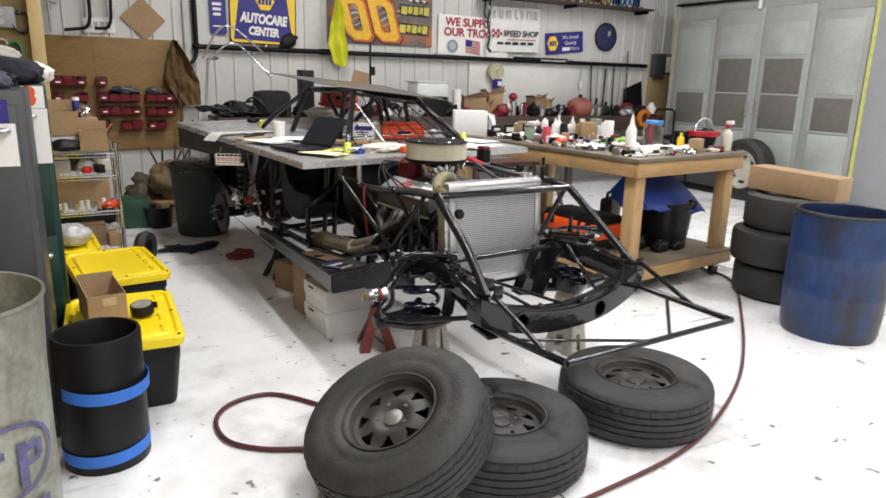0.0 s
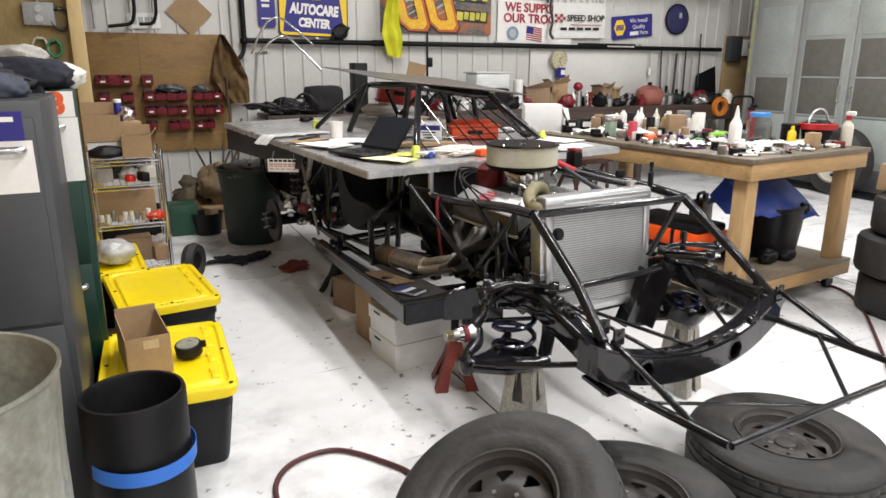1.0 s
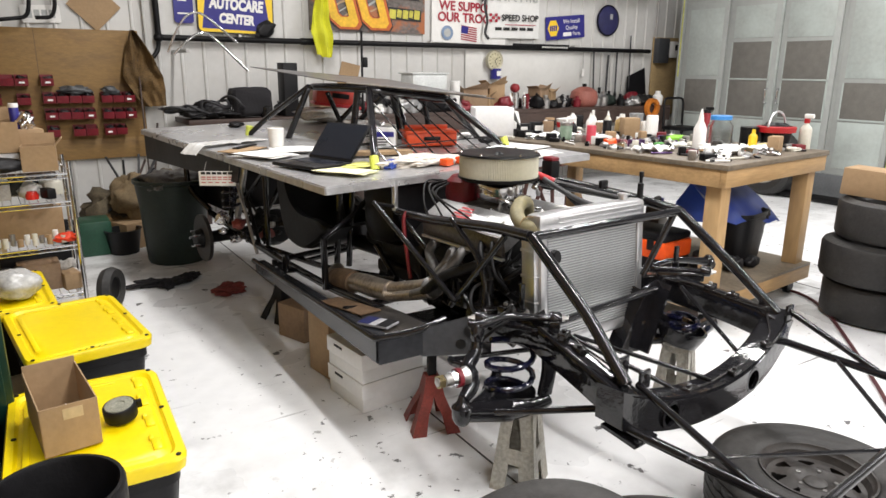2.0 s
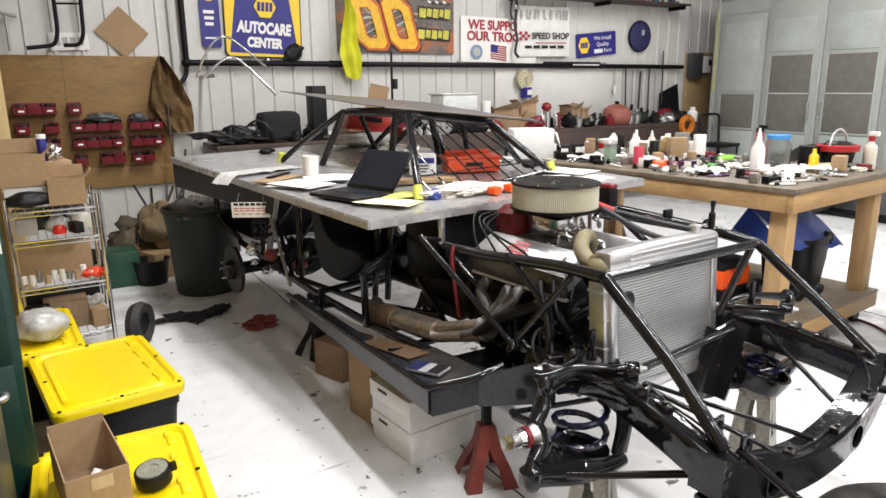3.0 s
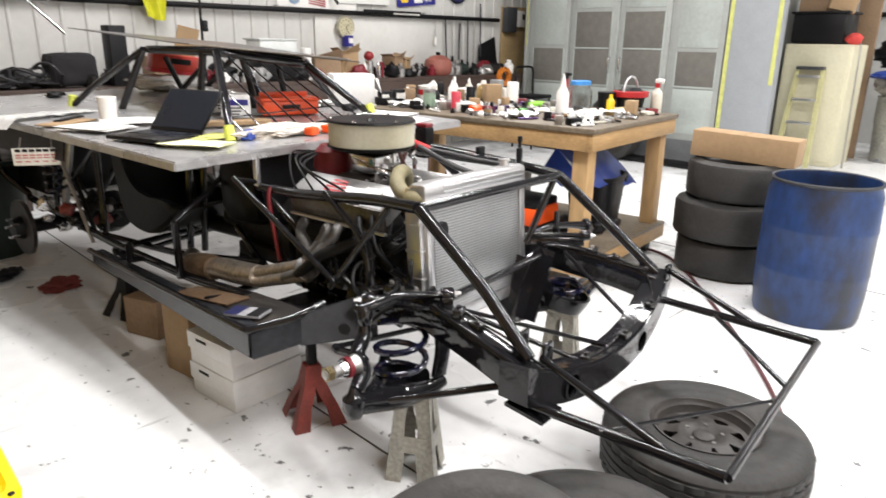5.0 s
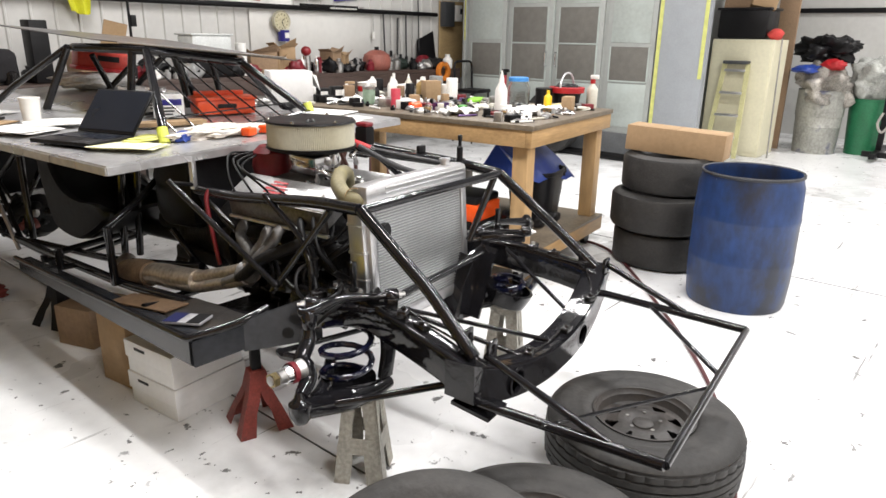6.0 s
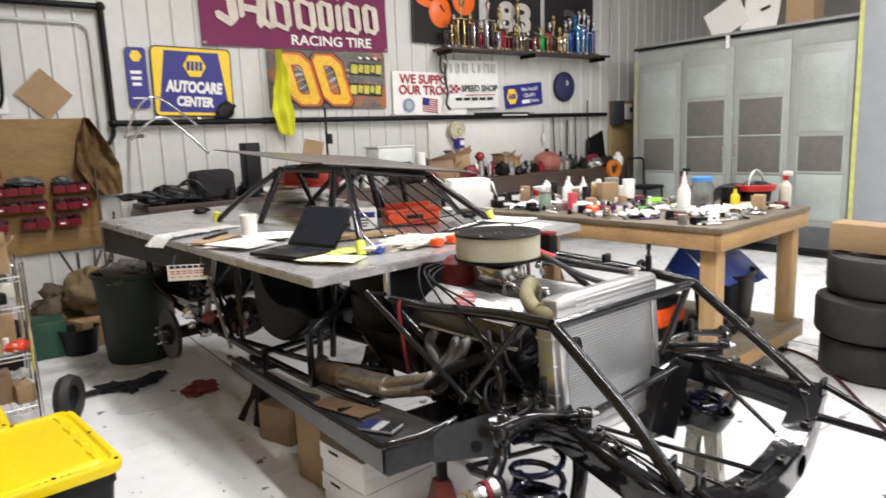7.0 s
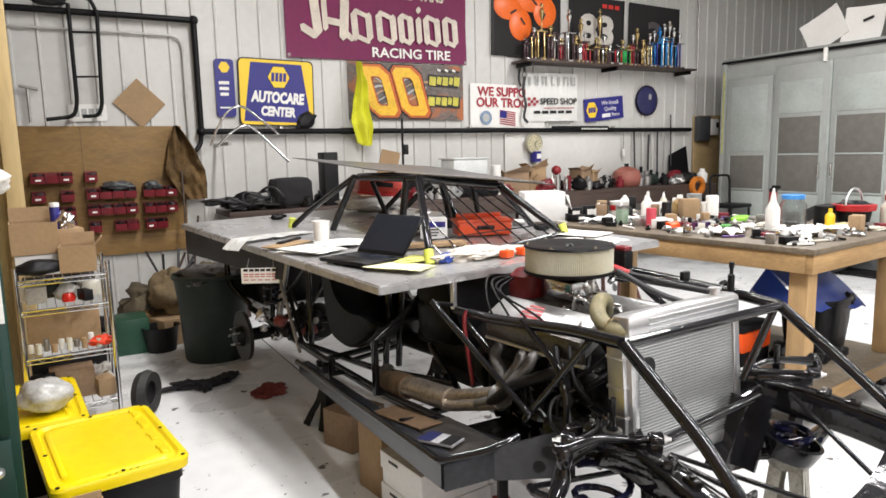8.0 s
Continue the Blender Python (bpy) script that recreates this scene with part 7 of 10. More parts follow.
# speed shop banner
ss = empty("shop_banner", on_wall(5.855, 2.18, 1.0, FACE - 0.02), "wrinkled white vinyl speed shop banner", "banner")
part("vinyl", grid_sheet(0.84, 0.60, 26, 18, lambda u, v: 0.012 + 0.014 * noise.noise(Vector((u * 7, v * 4, 2))) * (1.4 - v)), mat("white_vinyl", (0.76, 0.76, 0.74), 0.22, var=0.04), ss)
letters("SPEED", 0.11, PRINTBLACK, ss, pose(-0.06, -0.055, 0.031), bold=0.002)
letters("SHOP", 0.11, PRINTBLACK, ss, pose(0.255, -0.055, 0.031), bold=0.002)
for i in range(4):
    for k in range(3):
        if (i + k) % 2 == 0:
            bar(-0.38 + 0.042 * i, -0.02 - 0.035 * k, 0.042, 0.035, 0.030, PRINTRED, ss, "chequer")
for k, x in enumerate((-0.36, -0.28, -0.235, -0.155, -0.10, -0.01, 0.10, 0.19, 0.25, 0.31, 0.36)):
    bar(x, 0.20 + 0.006 * (k % 2), 0.018 if k % 3 else 0.034, 0.11, 0.029, GREYPRINT, ss)
    if k % 2:
        bar(x + 0.025, 0.20 + 0.045 * (1 - 2 * (k % 4 == 1)), 0.035, 0.016, 0.0292, GREYPRINT, ss)
bar(0.10, -0.135, 0.50, 0.010, 0.030, PRINTRED, ss)
for k in range(5):
    bar(-0.26 + 0.13 * k, -0.185, 0.10, 0.035, 0.030, PRINTBLACK, ss)
# small blue sign
s3 = empty("quality_sign", on_wall(6.77, 2.05, 5.5), "blue rectangular parts sign with a yellow badge", "sign")
part("panel", plate(round_rect(0.70, 0.30, 0.012), 0.008), SIGNBLUE, s3)
flat(hexbar(0.20, 0.20, 0.05), 0.0085, SIGNYEL, s3, "badge").matrix_basis = pose(-0.22, 0, 0)
for k in range(4):
    bar(-0.268 + 0.033 * k, 0.0, 0.025, 0.07, 0.0105, SIGNBLUE, s3, "badge_bar", -4)
letters("We Install", 0.075, PRINTWHITE, s3, pose(0.11, 0.075, 0.0095))
letters("Quality", 0.075, PRINTWHITE, s3, pose(0.11, -0.005, 0.0095))
bar(0.03, -0.09, 0.15, 0.05, 0.0085, PRINTWHITE, s3)
letters("Parts", 0.07, PRINTWHITE, s3, pose(0.20, -0.088, 0.0095))
rd = empty("round_sign", on_wall(7.56, 2.17, 0), "dark blue round wall sign", "sign")
part("disc", lathe([(0.0, 0.05), (0.15, 0.045), (0.19, 0.03), (0.205, 0.0), (0.0, 0.0)], 36), mat("navy_enamel", (0.03, 0.03, 0.10), 0.35, var=0.3, scale=9), rd)
part("rim", lathe([(0.195, 0.02), (0.207, 0.03), (0.212, 0.015), (0.2, 0.0)], 36, cap=False), PLASTIC, rd)
bar(0.03, 0.05, 0.05, 0.07, 0.049, GREYPRINT, rd, "print")

# black pipes along the wall
PY = FACE - 0.06
pp = empty("wall_pipe", I4, "black iron pipe run along the wall", "pipe")
part("pipe", tube(bent([(WEST + 0.05, PY, 2.805), (1.51, PY, 2.805), (1.51, PY, 1.765), (8.42, PY, 1.765)], 0.05), 0.029, seg=12), SATIN, pp)
for x, z in ((1.51, 2.805), (1.51, 1.765)):
    part("elbow", lump((0.045, 0.045, 0.045), 1, 0.0, sub=2), SATIN, pp).matrix_basis = pose(x, PY, z)
part("coupling", tube([(2.95, PY, 1.765), (3.10, PY, 1.765)], 0.036, seg=12), SATIN, pp)
part("drop", tube(bent([(1.51, PY, 1.765), (1.50, PY, 1.65), (1.44, PY - 0.03, 1.58)], 0.05), 0.022), SATIN, pp)
for x in (2.3, 4.6, 6.9):
    part("pipe_hanger", box((0.03, 0.08, 0.05), (x, PY + 0.035, 1.79), bevel=0.004), STEEL, pp)
cdt = empty("wall_conduit", I4, "thin grey electrical conduit bent along the wall", "conduit")
part("conduit", tube(bent([(WEST + 0.05, FACE - 0.02, 2.66), (1.40, FACE - 0.02, 2.66), (1.40, FACE - 0.02, 1.62)], 0.12), 0.012, seg=10), GALV, cdt)
for x, z in ((0.2, 2.66), (1.40, 2.1)):
    part("strap_clip", box((0.05, 0.02, 0.03) if x < 1 else (0.03, 0.02, 0.05), (x, FACE - 0.015, z), bevel=0.004), STEEL, cdt)
hs_ = empty("hanging_strap", I4, "dark webbing strap with a buckle hung from the shelf", "strap")
part("webbing", sweep(smooth_path([(5.36, FACE - 0.10, 2.57), (5.38, FACE - 0.09, 2.42), (5.35, FACE - 0.09, 2.25), (5.40, FACE - 0.08, 2.08), (5.37, FACE - 0.08, 1.93), (5.43, FACE - 0.08, 1.86)]), rect(0.035, 0.006)), CABLE, hs_)
part("webbing", sweep(smooth_path([(5.33, FACE - 0.07, 2.57), (5.31, FACE - 0.06, 2.40), (5.34, FACE - 0.06, 2.30)]), rect(0.028, 0.006)), CABLE, hs_)
part("buckle", box((0.07, 0.02, 0.05), (5.37, FACE - 0.10, 2.44), pose(0, 0, 0, 0, 20, 0), bevel=0.006), STEEL, hs_)
pw = empty("tool_rail", pose(6.30, PY - 0.02, 1.80), "black rail with small pale hooks on the pipe", "tool rail")
part("rail", box((0.95, 0.04, 0.035), (0, 0, 0), bevel=0.004), PLASTIC, pw)
for k in range(11):
    part("hook", box((0.018, 0.03, 0.02), (0.0 + 0.042 * k, -0.025, -0.02), bevel=0.003), WHITE, pw)

# ladder rack
lr = empty("ladder_rack", I4, "black tubular ladder section hung on the wall pipe", "ladder")
LY = PY - 0.06
part("rail", tube(bent([(0.47, LY, 2.86), (0.47, LY, 2.02), (0.44, LY, 1.90), (0.22, LY - 0.02, 1.87)], 0.06), 0.017), SATIN, lr)
part("rail", tube(bent([(0.42, LY, 2.86), (0.48, LY, 2.93), (0.64, LY, 2.92), (0.69, LY, 2.80), (0.665, LY, 2.0), (0.63, LY, 1.905), (0.50, LY, 1.90)], 0.05), 0.017), SATIN, lr)
for z in (2.62, 2.24):
    part("rung", tube([(0.47, LY, z), (0.68, LY, z + 0.01)], 0.009), SATIN, lr)
part("black_clamp", lump((0.13, 0.05, 0.04), 4, 0.4, sub=2), CLOTH, lr).matrix_basis = pose(0.32, LY, 2.87)
lp = empty("license_plate", on_wall(0.55, 1.94, 2), "dirty white metal vehicle plate with plain bars", "plate")
part("panel", plate(round_rect(0.31, 0.15, 0.015), 0.003), PAPER, lp)
for k in range(4):
    bar(-0.09 + 0.06 * k, 0, 0.045, 0.07, 0.0035, GREYPRINT, lp)
hook = empty("wall_bracket", pose(0.10, FACE - 0.05, 2.10), "small dark steel tee bracket on the wall", "bracket")
part("stem", tube([(0, 0, -0.25), (0, 0, 0.06)], 0.012), STEEL, hook)
part("crossbar", tube([(-0.06, 0, 0.06), (0.08, 0, 0.03)], 0.014), STEEL, hook)

solo("cardboard_diamond", plate(round_rect(0.31, 0.33, 0.004), 0.006), CARD, on_wall(0.985, 2.03, 45), "square brown cardboard sheet hung on a corner", "cardboard")

# plywood board with parts bins
pb = empty("bin_board", pose(0.0, FACE, 0), "stained plywood board carrying red parts bins", "board")
part("board", box((1.34, 0.02, 1.00), (0.66, -0.012, 1.32), bevel=0.002), PLY, pb)
part("board", box((1.34, 0.024, 0.19), (0.66, -0.014, 0.727), bevel=0.002), PLY, pb)
part("board_seam", box((0.003, 0.021, 1.0), (0.47, -0.0135, 1.32)), DARKWOOD, pb)


def parts_bin(x, z, w, seed):
    random.seed(seed)
    t = empty("parts_bin", pose(x, FACE - 0.026, z), "dark red plastic hanging parts bin", "parts bin", "hanging parts bins")
    h, d = 0.096, 0.13
    prof = [(0, 0), (-d * 0.92, 0), (-d, h * 0.66), (-d * 0.96, h * 0.66), (-d * 0.88, 0.006), (-0.006, 0.006), (-0.006, h), (0, h)]
    b = bmesh.new()
    lo = [b.verts.new((-w / 2, y, zz)) for y, zz in prof]
    hi = [b.verts.new((w / 2, y, zz)) for y, zz in prof]
    for i in range(len(prof)):
        b.faces.new((lo[i], lo[(i + 1) % len(prof)], hi[(i + 1) % len(prof)], hi[i]))
    for s in (-1, 1):
        b.faces.new([b.verts.new((s * w / 2, y, zz)) for y, zz in ((0, 0), (-d * 0.92, 0), (-d, h * 0.55), (-d * 0.75, h * 0.8), (0, h))])
    bmesh.ops.recalc_face_normals(b, faces=b.faces)
    part("tray", b, DKRED, t, smooth=False)
    if random.random() < 0.35:
        part("card", box((w * 0.42, 0.002, 0.016), (random.uniform(-0.01, 0.01), -d * 0.985, h * 0.30), pose(0, 0, 0, -12)), PAPER, t)
    if random.random() < 0.85:
        part("hardware", lump((w * 0.38, 0.045, 0.03), seed, 0.6, sub=2), (ENGINE, CABLE, STEELPAINT)[seed % 3], t).matrix_basis = pose(0, -0.06, h * 0.55)


sd_ = 0
for x0, n, w, zs in ((0.105, 3, 0.104, (1.32, 1.155, 1.01, 0.88)), (0.522, 1, 0.100, (1.32,)), (0.522, 4, 0.098, (1.165, 1.02, 0.865)), (0.99, 3, 0.092, (1.165, 1.015, 0.865))):
    for z in zs:
        for k in range(n):
            sd_ += 1
            if sd_ in (5, 11, 23, 34):
                continue
            parts_bin(x0 + k * (w + 0.006), z, w, sd_)
GREYSCRAP = mat("dull_grey_scrap", (0.10, 0.105, 0.11), 0.5, 0.3, var=0.5, scale=20)
for k, (x, z, sx, mm) in enumerate(((0.75, 1.275, 0.12, GREYSCRAP), (1.03, 1.27, 0.07, GREYSCRAP))):
    solo("metal_scrap", lump((sx, 0.05, 0.04), 60 + k, 0.6, sub=2), mm, pose(x, FACE - 0.09, z), "pile of small dull hardware on a bin rail", "hardware")
b = grid_sheet(0.32, 0.78, 26, 24, lambda u, v: 0.07 + 0.018 * math.sin(u * 17 + 6 * v + 3 * noise.noise(Vector((u * 2, v * 3, 1)))) + 0.10 * noise.noise(Vector((u * 2.5, v * 3, 5))) + 0.05 * noise.noise(Vector((u * 6, v * 7, 9))), 0.01)
for v in b.verts:
    s_ = min(1.0, max(0.0, (0.39 - v.co.y) / 0.78))
    v.co.x = v.co.x * (0.10 + 1.02 * min(1.0, s_ / 0.6) ** 0.85 - 0.42 * max(0.0, s_ - 0.62) / 0.38) - 0.065 + 0.06 * min(1.0, s_ / 0.6) + 0.085 * max(0.0, s_ - 0.6) / 0.4
    v.co.y = 0.39 - 0.70 * s_
solo("work_coat", b, BROWNCOAT, on_wall(1.33, 1.43, 0, FACE - 0.06), "brown canvas work coat hanging on a nail", "coat")

# partition with its stud
PALEPLY = mat("yellowed_plywood", (0.29, 0.215, 0.085), 0.65, var=0.22, scale=2.2, bump=0.12, bscale=30, dirt=(0.20, 0.14, 0.06), dirt_amount=0.5, dirt_scale=2, stretch=(3, 1, 1))
solo("wall_partition", box((1.28, 0.05, TOP), (WEST + 0.64, 6.36, TOP / 2)), PALEPLY, I4, "plywood partition with a bare stud", "wall", kind="structure")
solo("wall_stud", box((0.095, 0.10, TOP), (0.012, 6.284, TOP / 2), bevel=0.003), PALE, I4, "bare pale pine stud", "stud", kind="structure")
eb = empty("junction_box", pose(-0.222, 6.335, 1.86), "grey electrical junction box on the partition", "electrical box")
part("box", box((0.20, 0.06, 0.16), (0, -0.03, 0), bevel=0.01), mat("pale_grey_steel", (0.30, 0.31, 0.32), 0.4, var=0.1), eb)
for z in (-0.035, 0.035):
    part("outlet", lathe([(0.0, 0.0), (0.026, 0.0), (0.024, 0.006), (0.0, 0.006)], 16, (0.0, -0.061, z), pose(0, 0, 0, 90)), GREYPRINT, eb)
part("conduit", tube([(0, -0.03, 0.08), (0, -0.03, 2.0)], 0.012), STEEL, eb)

# trophy shelf and framed shirts
sf = empty("trophy_shelf", pose(6.73, FACE - 0.16, 2.585), "long dark shelf on the wall crowded with trophies", "shelf")
part("board", box((2.98, 0.32, 0.025), (0, 0, 0), bevel=0.003), DARKWOOD, sf)
for x in (-1.4, 0, 1.4):
    part("bracket", box((0.03, 0.28, 0.05), (x, 0.02, -0.036), bevel=0.004), SATIN, sf)


def framed(x, w, z0, h, label, number, material, size):
    t = empty("framed_shirt", on_wall(x, z0 + h / 2, -1.0), label, "framed shirt", "framed racing shirts")
    part("backing", plate(round_rect(w, h, 0.01), 0.02), mat("black_felt", (0.016, 0.014, 0.015), 0.85), t)
    for sx in (-1, 1):
        part("frame_edge", box((0.02, h, 0.03), (sx * w / 2, 0, 0.015)), PRINTBLACK, t)
    if number:
        letters(number, size, material, t, pose(0.0, 0.0, 0.022), bold=0.018, extrude=0.004, stretch=1.2)
    return t


f1 = framed(5.47, 1.02, 2.66, 1.05, "large black framed board with an orange numeral", "", ORANGE, 0.4)
for k, (x, y, rx, ry) in enumerate(((-0.28, 0.06, 0.22, 0.16), (0.06, 0.17, 0.24, 0.15), (-0.10, -0.14, 0.17, 0.19), (0.27, 0.04, 0.18, 0.19))):
    part("numeral_blob", lathe([(0.0, 0.012), (0.9, 0.012), (1.0, 0.0)], 24), mat("fluo_orange", (0.95, 0.16, 0.02), 0.4), f1, "fluorescent orange rounded numeral").matrix_basis = pose(x, y, 0.021 + 0.002 * k) @ Matrix.Diagonal((rx, ry, 1, 1))
for k, (x, y, tr) in enumerate(((-0.22, 0.0, 30), (0.10, 0.14, -40), (0.24, -0.02, 60), (-0.08, -0.10, -50))):
    bar(x, y, 0.10, 0.025, 0.042, PRINTBLACK, f1, "numeral_gap", tr)
f2 = framed(6.62, 0.92, 2.60, 0.88, "black framed racing shirt with a white number", "83", mat("grey_number", (0.55, 0.52, 0.48), 0.6), 0.52)
for k in range(3):
    bar(0.12 + 0.11 * k, 0.34, 0.08, 0.05, 0.023, mat("red_tag%d" % k, (0.6, 0.03, 0.02), 0.5), f2)
f3 = framed(7.68, 0.94, 2.60, 0.86, "black framed racing shirt with a faint number", "3", mat("faint_number", (0.09, 0.08, 0.08), 0.7), 0.5)


def trophy(x, h, hc, w, n, col, top, seed):
    """Column trophy: base, n columns to height hc, deck plate, and a figure reaching h."""
    random.seed(seed)
    t = empty("trophy", pose(x, FACE - 0.17 + random.uniform(-0.05, 0.03), 2.598), "plastic racing trophy with columns and a small figure", "trophy", "trophies on the shelf")
    dark = DARKWOOD if seed % 2 else TCOL[5]
    part("base", box((w + 0.03, 0.09, 0.035), (0, 0, 0.0175), bevel=0.004), dark, t)
    for k in range(n):
        cx = 0.0 if n == 1 else (k / (n - 1) - 0.5) * (w - 0.03)
        part("column", lathe([(0.013, 0.035), (0.013, hc * 0.48), (0.016, hc * 0.5), (0.013, hc * 0.52), (0.013, hc)], 10, (cx, 0.015 * (k % 2), 0)), col if k % 2 == 0 or n < 3 else top, t)
    part("deck_plate", box((w + 0.015, 0.075, 0.016), (0, 0, hc + 0.008), bevel=0.003), top if seed % 2 else dark, t)
    f = h - hc
    part("figure", lathe([(0.022, hc + 0.016), (0.009, hc + f * 0.15), (0.008, hc + f * 0.40), (0.028, hc + f * 0.60), (0.034, hc + f * 0.72), (0.012, hc + f * 0.80), (0.016, hc + f * 0.93), (0.0, h)], 12), top, t)
    part("wing", box((0.07, 0.012, 0.012), (0, 0, h - f * 0.10), pose(0, 0, 0, 0, random.uniform(-15, 15), 0), bevel=0.003), top, t)
    part("plaque", box((w * 0.5, 0.003, 0.022), (0, -0.0465, 0.018)), top, t)


GOLD = mat("gold_plastic", (0.55, 0.42, 0.20), 0.25, 0.9, var=0.1)
TCOL = [mat("trophy_red", (0.30, 0.02, 0.03), 0.25, 0.3), mat("trophy_green", (0.02, 0.42, 0.10), 0.25, 0.3), mat("trophy_blue", (0.03, 0.20, 0.50), 0.2, 0.5), CHROME, GOLD, mat("trophy_dark", (0.05, 0.022, 0.028), 0.3), mat("trophy_cyan", (0.05, 0.32, 0.62), 0.2, 0.5), mat("trophy_navy", (0.02, 0.03, 0.20), 0.2, 0.4)]
for k, (x, h, hc, w, n, c, tc_) in enumerate(((5.36, 0.26, 0.20, 0.08, 2, 5, 3), (5.56, 0.69, 0.34, 0.14, 2, 4, 4), (5.84, 0.36, 0.34, 0.12, 3, 5, 3), (6.02, 0.66, 0.35, 0.16, 3, 5, 3), (6.22, 0.56, 0.24, 0.07, 2, 3, 4), (6.38, 0.26, 0.17, 0.12, 2, 0, 4), (6.60, 0.72, 0.21, 0.14, 3, 3, 4), (6.75, 0.27, 0.16, 0.08, 2, 5, 3), (6.90, 0.26, 0.19, 0.14, 3, 0, 3), (7.11, 0.27, 0.20, 0.13, 2, 1, 4), (7.28, 0.52, 0.21, 0.10, 2, 5, 4), (7.42, 0.30, 0.22, 0.08, 2, 3, 4), (7.52, 0.46, 0.28, 0.10, 3, 4, 3), (7.70, 0.55, 0.32, 0.12, 2, 7, 2), (7.88, 0.64, 0.35, 0.13, 3, 2, 3), (8.05, 0.58, 0.31, 0.14, 3, 6, 3))):
    trophy(5.30 + (x - 5.30) * 0.955, h, hc, w, n, TCOL[c], TCOL[tc_], k)

for k, (x, h, hc, w, n, c, tp) in enumerate(((5.46, 0.40, 0.28, 0.10, 2, 4, 3), (5.72, 0.44, 0.30, 0.09, 2, 5, 4), (5.93, 0.30, 0.20, 0.08, 2, 0, 4), (6.13, 0.34, 0.22, 0.10, 2, 5, 4), (6.31, 0.40, 0.26, 0.09, 2, 0, 3), (6.50, 0.34, 0.20, 0.09, 2, 5, 4), (6.69, 0.38, 0.24, 0.10, 3, 4, 3), (6.99, 0.34, 0.22, 0.09, 2, 1, 4), (7.20, 0.42, 0.28, 0.09, 2, 0, 3), (7.36, 0.36, 0.22, 0.08, 2, 4, 4), (7.61, 0.50, 0.33, 0.10, 2, 2, 3), (7.79, 0.60, 0.40, 0.11, 3, 6, 3), (7.97, 0.66, 0.42, 0.12, 3, 2, 4), (8.14, 0.52, 0.34, 0.10, 2, 7, 3))):
    trophy(5.30 + (x - 5.30) * 0.955, h, hc, w, n, TCOL[c], TCOL[tp], 40 + k)

# clock below the pipe
ck = empty("wall_clock", on_wall(5.53, 1.60, 0, FACE - 0.05), "small round pale clock hung over a blue can", "clock")
part("case", lathe([(0.0, 0.0), (0.125, 0.0), (0.13, 0.02), (0.12, 0.05), (0.105, 0.035), (0.0, 0.035)], 32), mat("cream_clock", (0.50, 0.47, 0.36), 0.4), ck)
part("dial", lathe([(0.0, 0.036), (0.10, 0.036), (0.10, 0.038), (0.0, 0.038)], 32), mat("cream_dial", (0.50, 0.46, 0.31), 0.5, var=0.25, scale=30), ck)
for k in range(12):
    a = radians(30 * k)
    part("tick", box((0.006, 0.020, 0.0015), (math.sin(a) * 0.082, math.cos(a) * 0.082, 0.0392), pose(0, 0, 0, 0, 0, -30 * k)), PRINTBLACK, ck)
for a, l in ((50, 0.05), (160, 0.065)):
    part("hand", box((0.008, l, 0.002), (math.sin(radians(a)) * l / 2, math.cos(radians(a)) * l / 2, 0.041), pose(0, 0, 0, 0, 0, -a)), PRINTBLACK, ck)
bc = empty("blue_can", pose(5.56, FACE - 0.07, 1.37), "small blue can with a white patch hung on the wall", "can")
part("can", lathe([(0.0, 0.0), (0.07, 0.0), (0.07, 0.13), (0.0, 0.13)], 20), SIGNBLUE, bc)
part("patch", box((0.06, 0.01, 0.06), (0.0, -0.068, 0.07)), PRINTWHITE, bc)

solo("wall_sheet", box((2.14, 0.004, 0.72), (6.20, FACE - 0.003, 1.37), bevel=0.001), mat("smooth_white_sheet", (0.66, 0.655, 0.63), 0.4, var=0.05, scale=1.2, dirt=(0.5, 0.48, 0.43), dirt_amount=0.3, dirt_scale=2), I4, "smooth white sheet fixed to the wall above the bench", "wall sheet", kind="structure")
# hanging tools, electrical panel and pole
for k, (x, z0, z1, r) in enumerate(((7.30, 1.18, 1.74, 0.012), (7.42, 1.2, 1.74, 0.009), (7.55, 1.1, 1.70, 0.014), (7.62, 1.15, 1.72, 0.007), (7.74, 1.12, 1.74, 0.012), (7.86, 1.1, 1.74, 0.01), (8.02, 1.15, 1.98, 0.01), (7.08, 1.45, 1.74, 0.006))):
    t = empty("hanging_tool", pose(x, FACE - 0.07, 0), "long thin hand tool hanging on the wall", "tool", "hanging tools")
    part("shaft", tube([(0, 0, z0), (0.02 * (k % 3 - 1), 0.01, z1)], r), STEEL if k % 2 else CABLE, t)
    part("grip", lathe([(0.0, 0.0), (0.02, 0.005), (0.022, 0.10), (0.0, 0.105)], 10, (0, 0, z0 - 0.05)), WHITE if k == 7 else PLASTIC, t)
solo("rubber_sheet", quad_plate((7.92, FACE - 0.12, 1.02), (8.36, FACE - 0.12, 1.02), (8.38, FACE - 0.02, 1.53), (8.02, FACE - 0.02, 1.40), 0.01), PLASTIC, I4, "black sheet leaning on the wall behind tools", "panel")
ep = empty("wall_panel", pose(8.87, FACE, 0), "yellowish plywood panel with electrical boxes", "panel")
part("board", box((0.66, 0.02, 1.15), (0, -0.012, 1.40), bevel=0.002), mat("tan_panel_board", (0.40, 0.285, 0.14), 0.6, var=0.12, scale=2.5, dirt=(0.22, 0.15, 0.08), dirt_amount=0.5, dirt_scale=2, stretch=(1, 1, 3)), ep)
part("switch_box", box((0.24, 0.10, 0.36), (-0.20, -0.07, 1.78), bevel=0.008), GREYSTEEL, ep, "grey switch box")
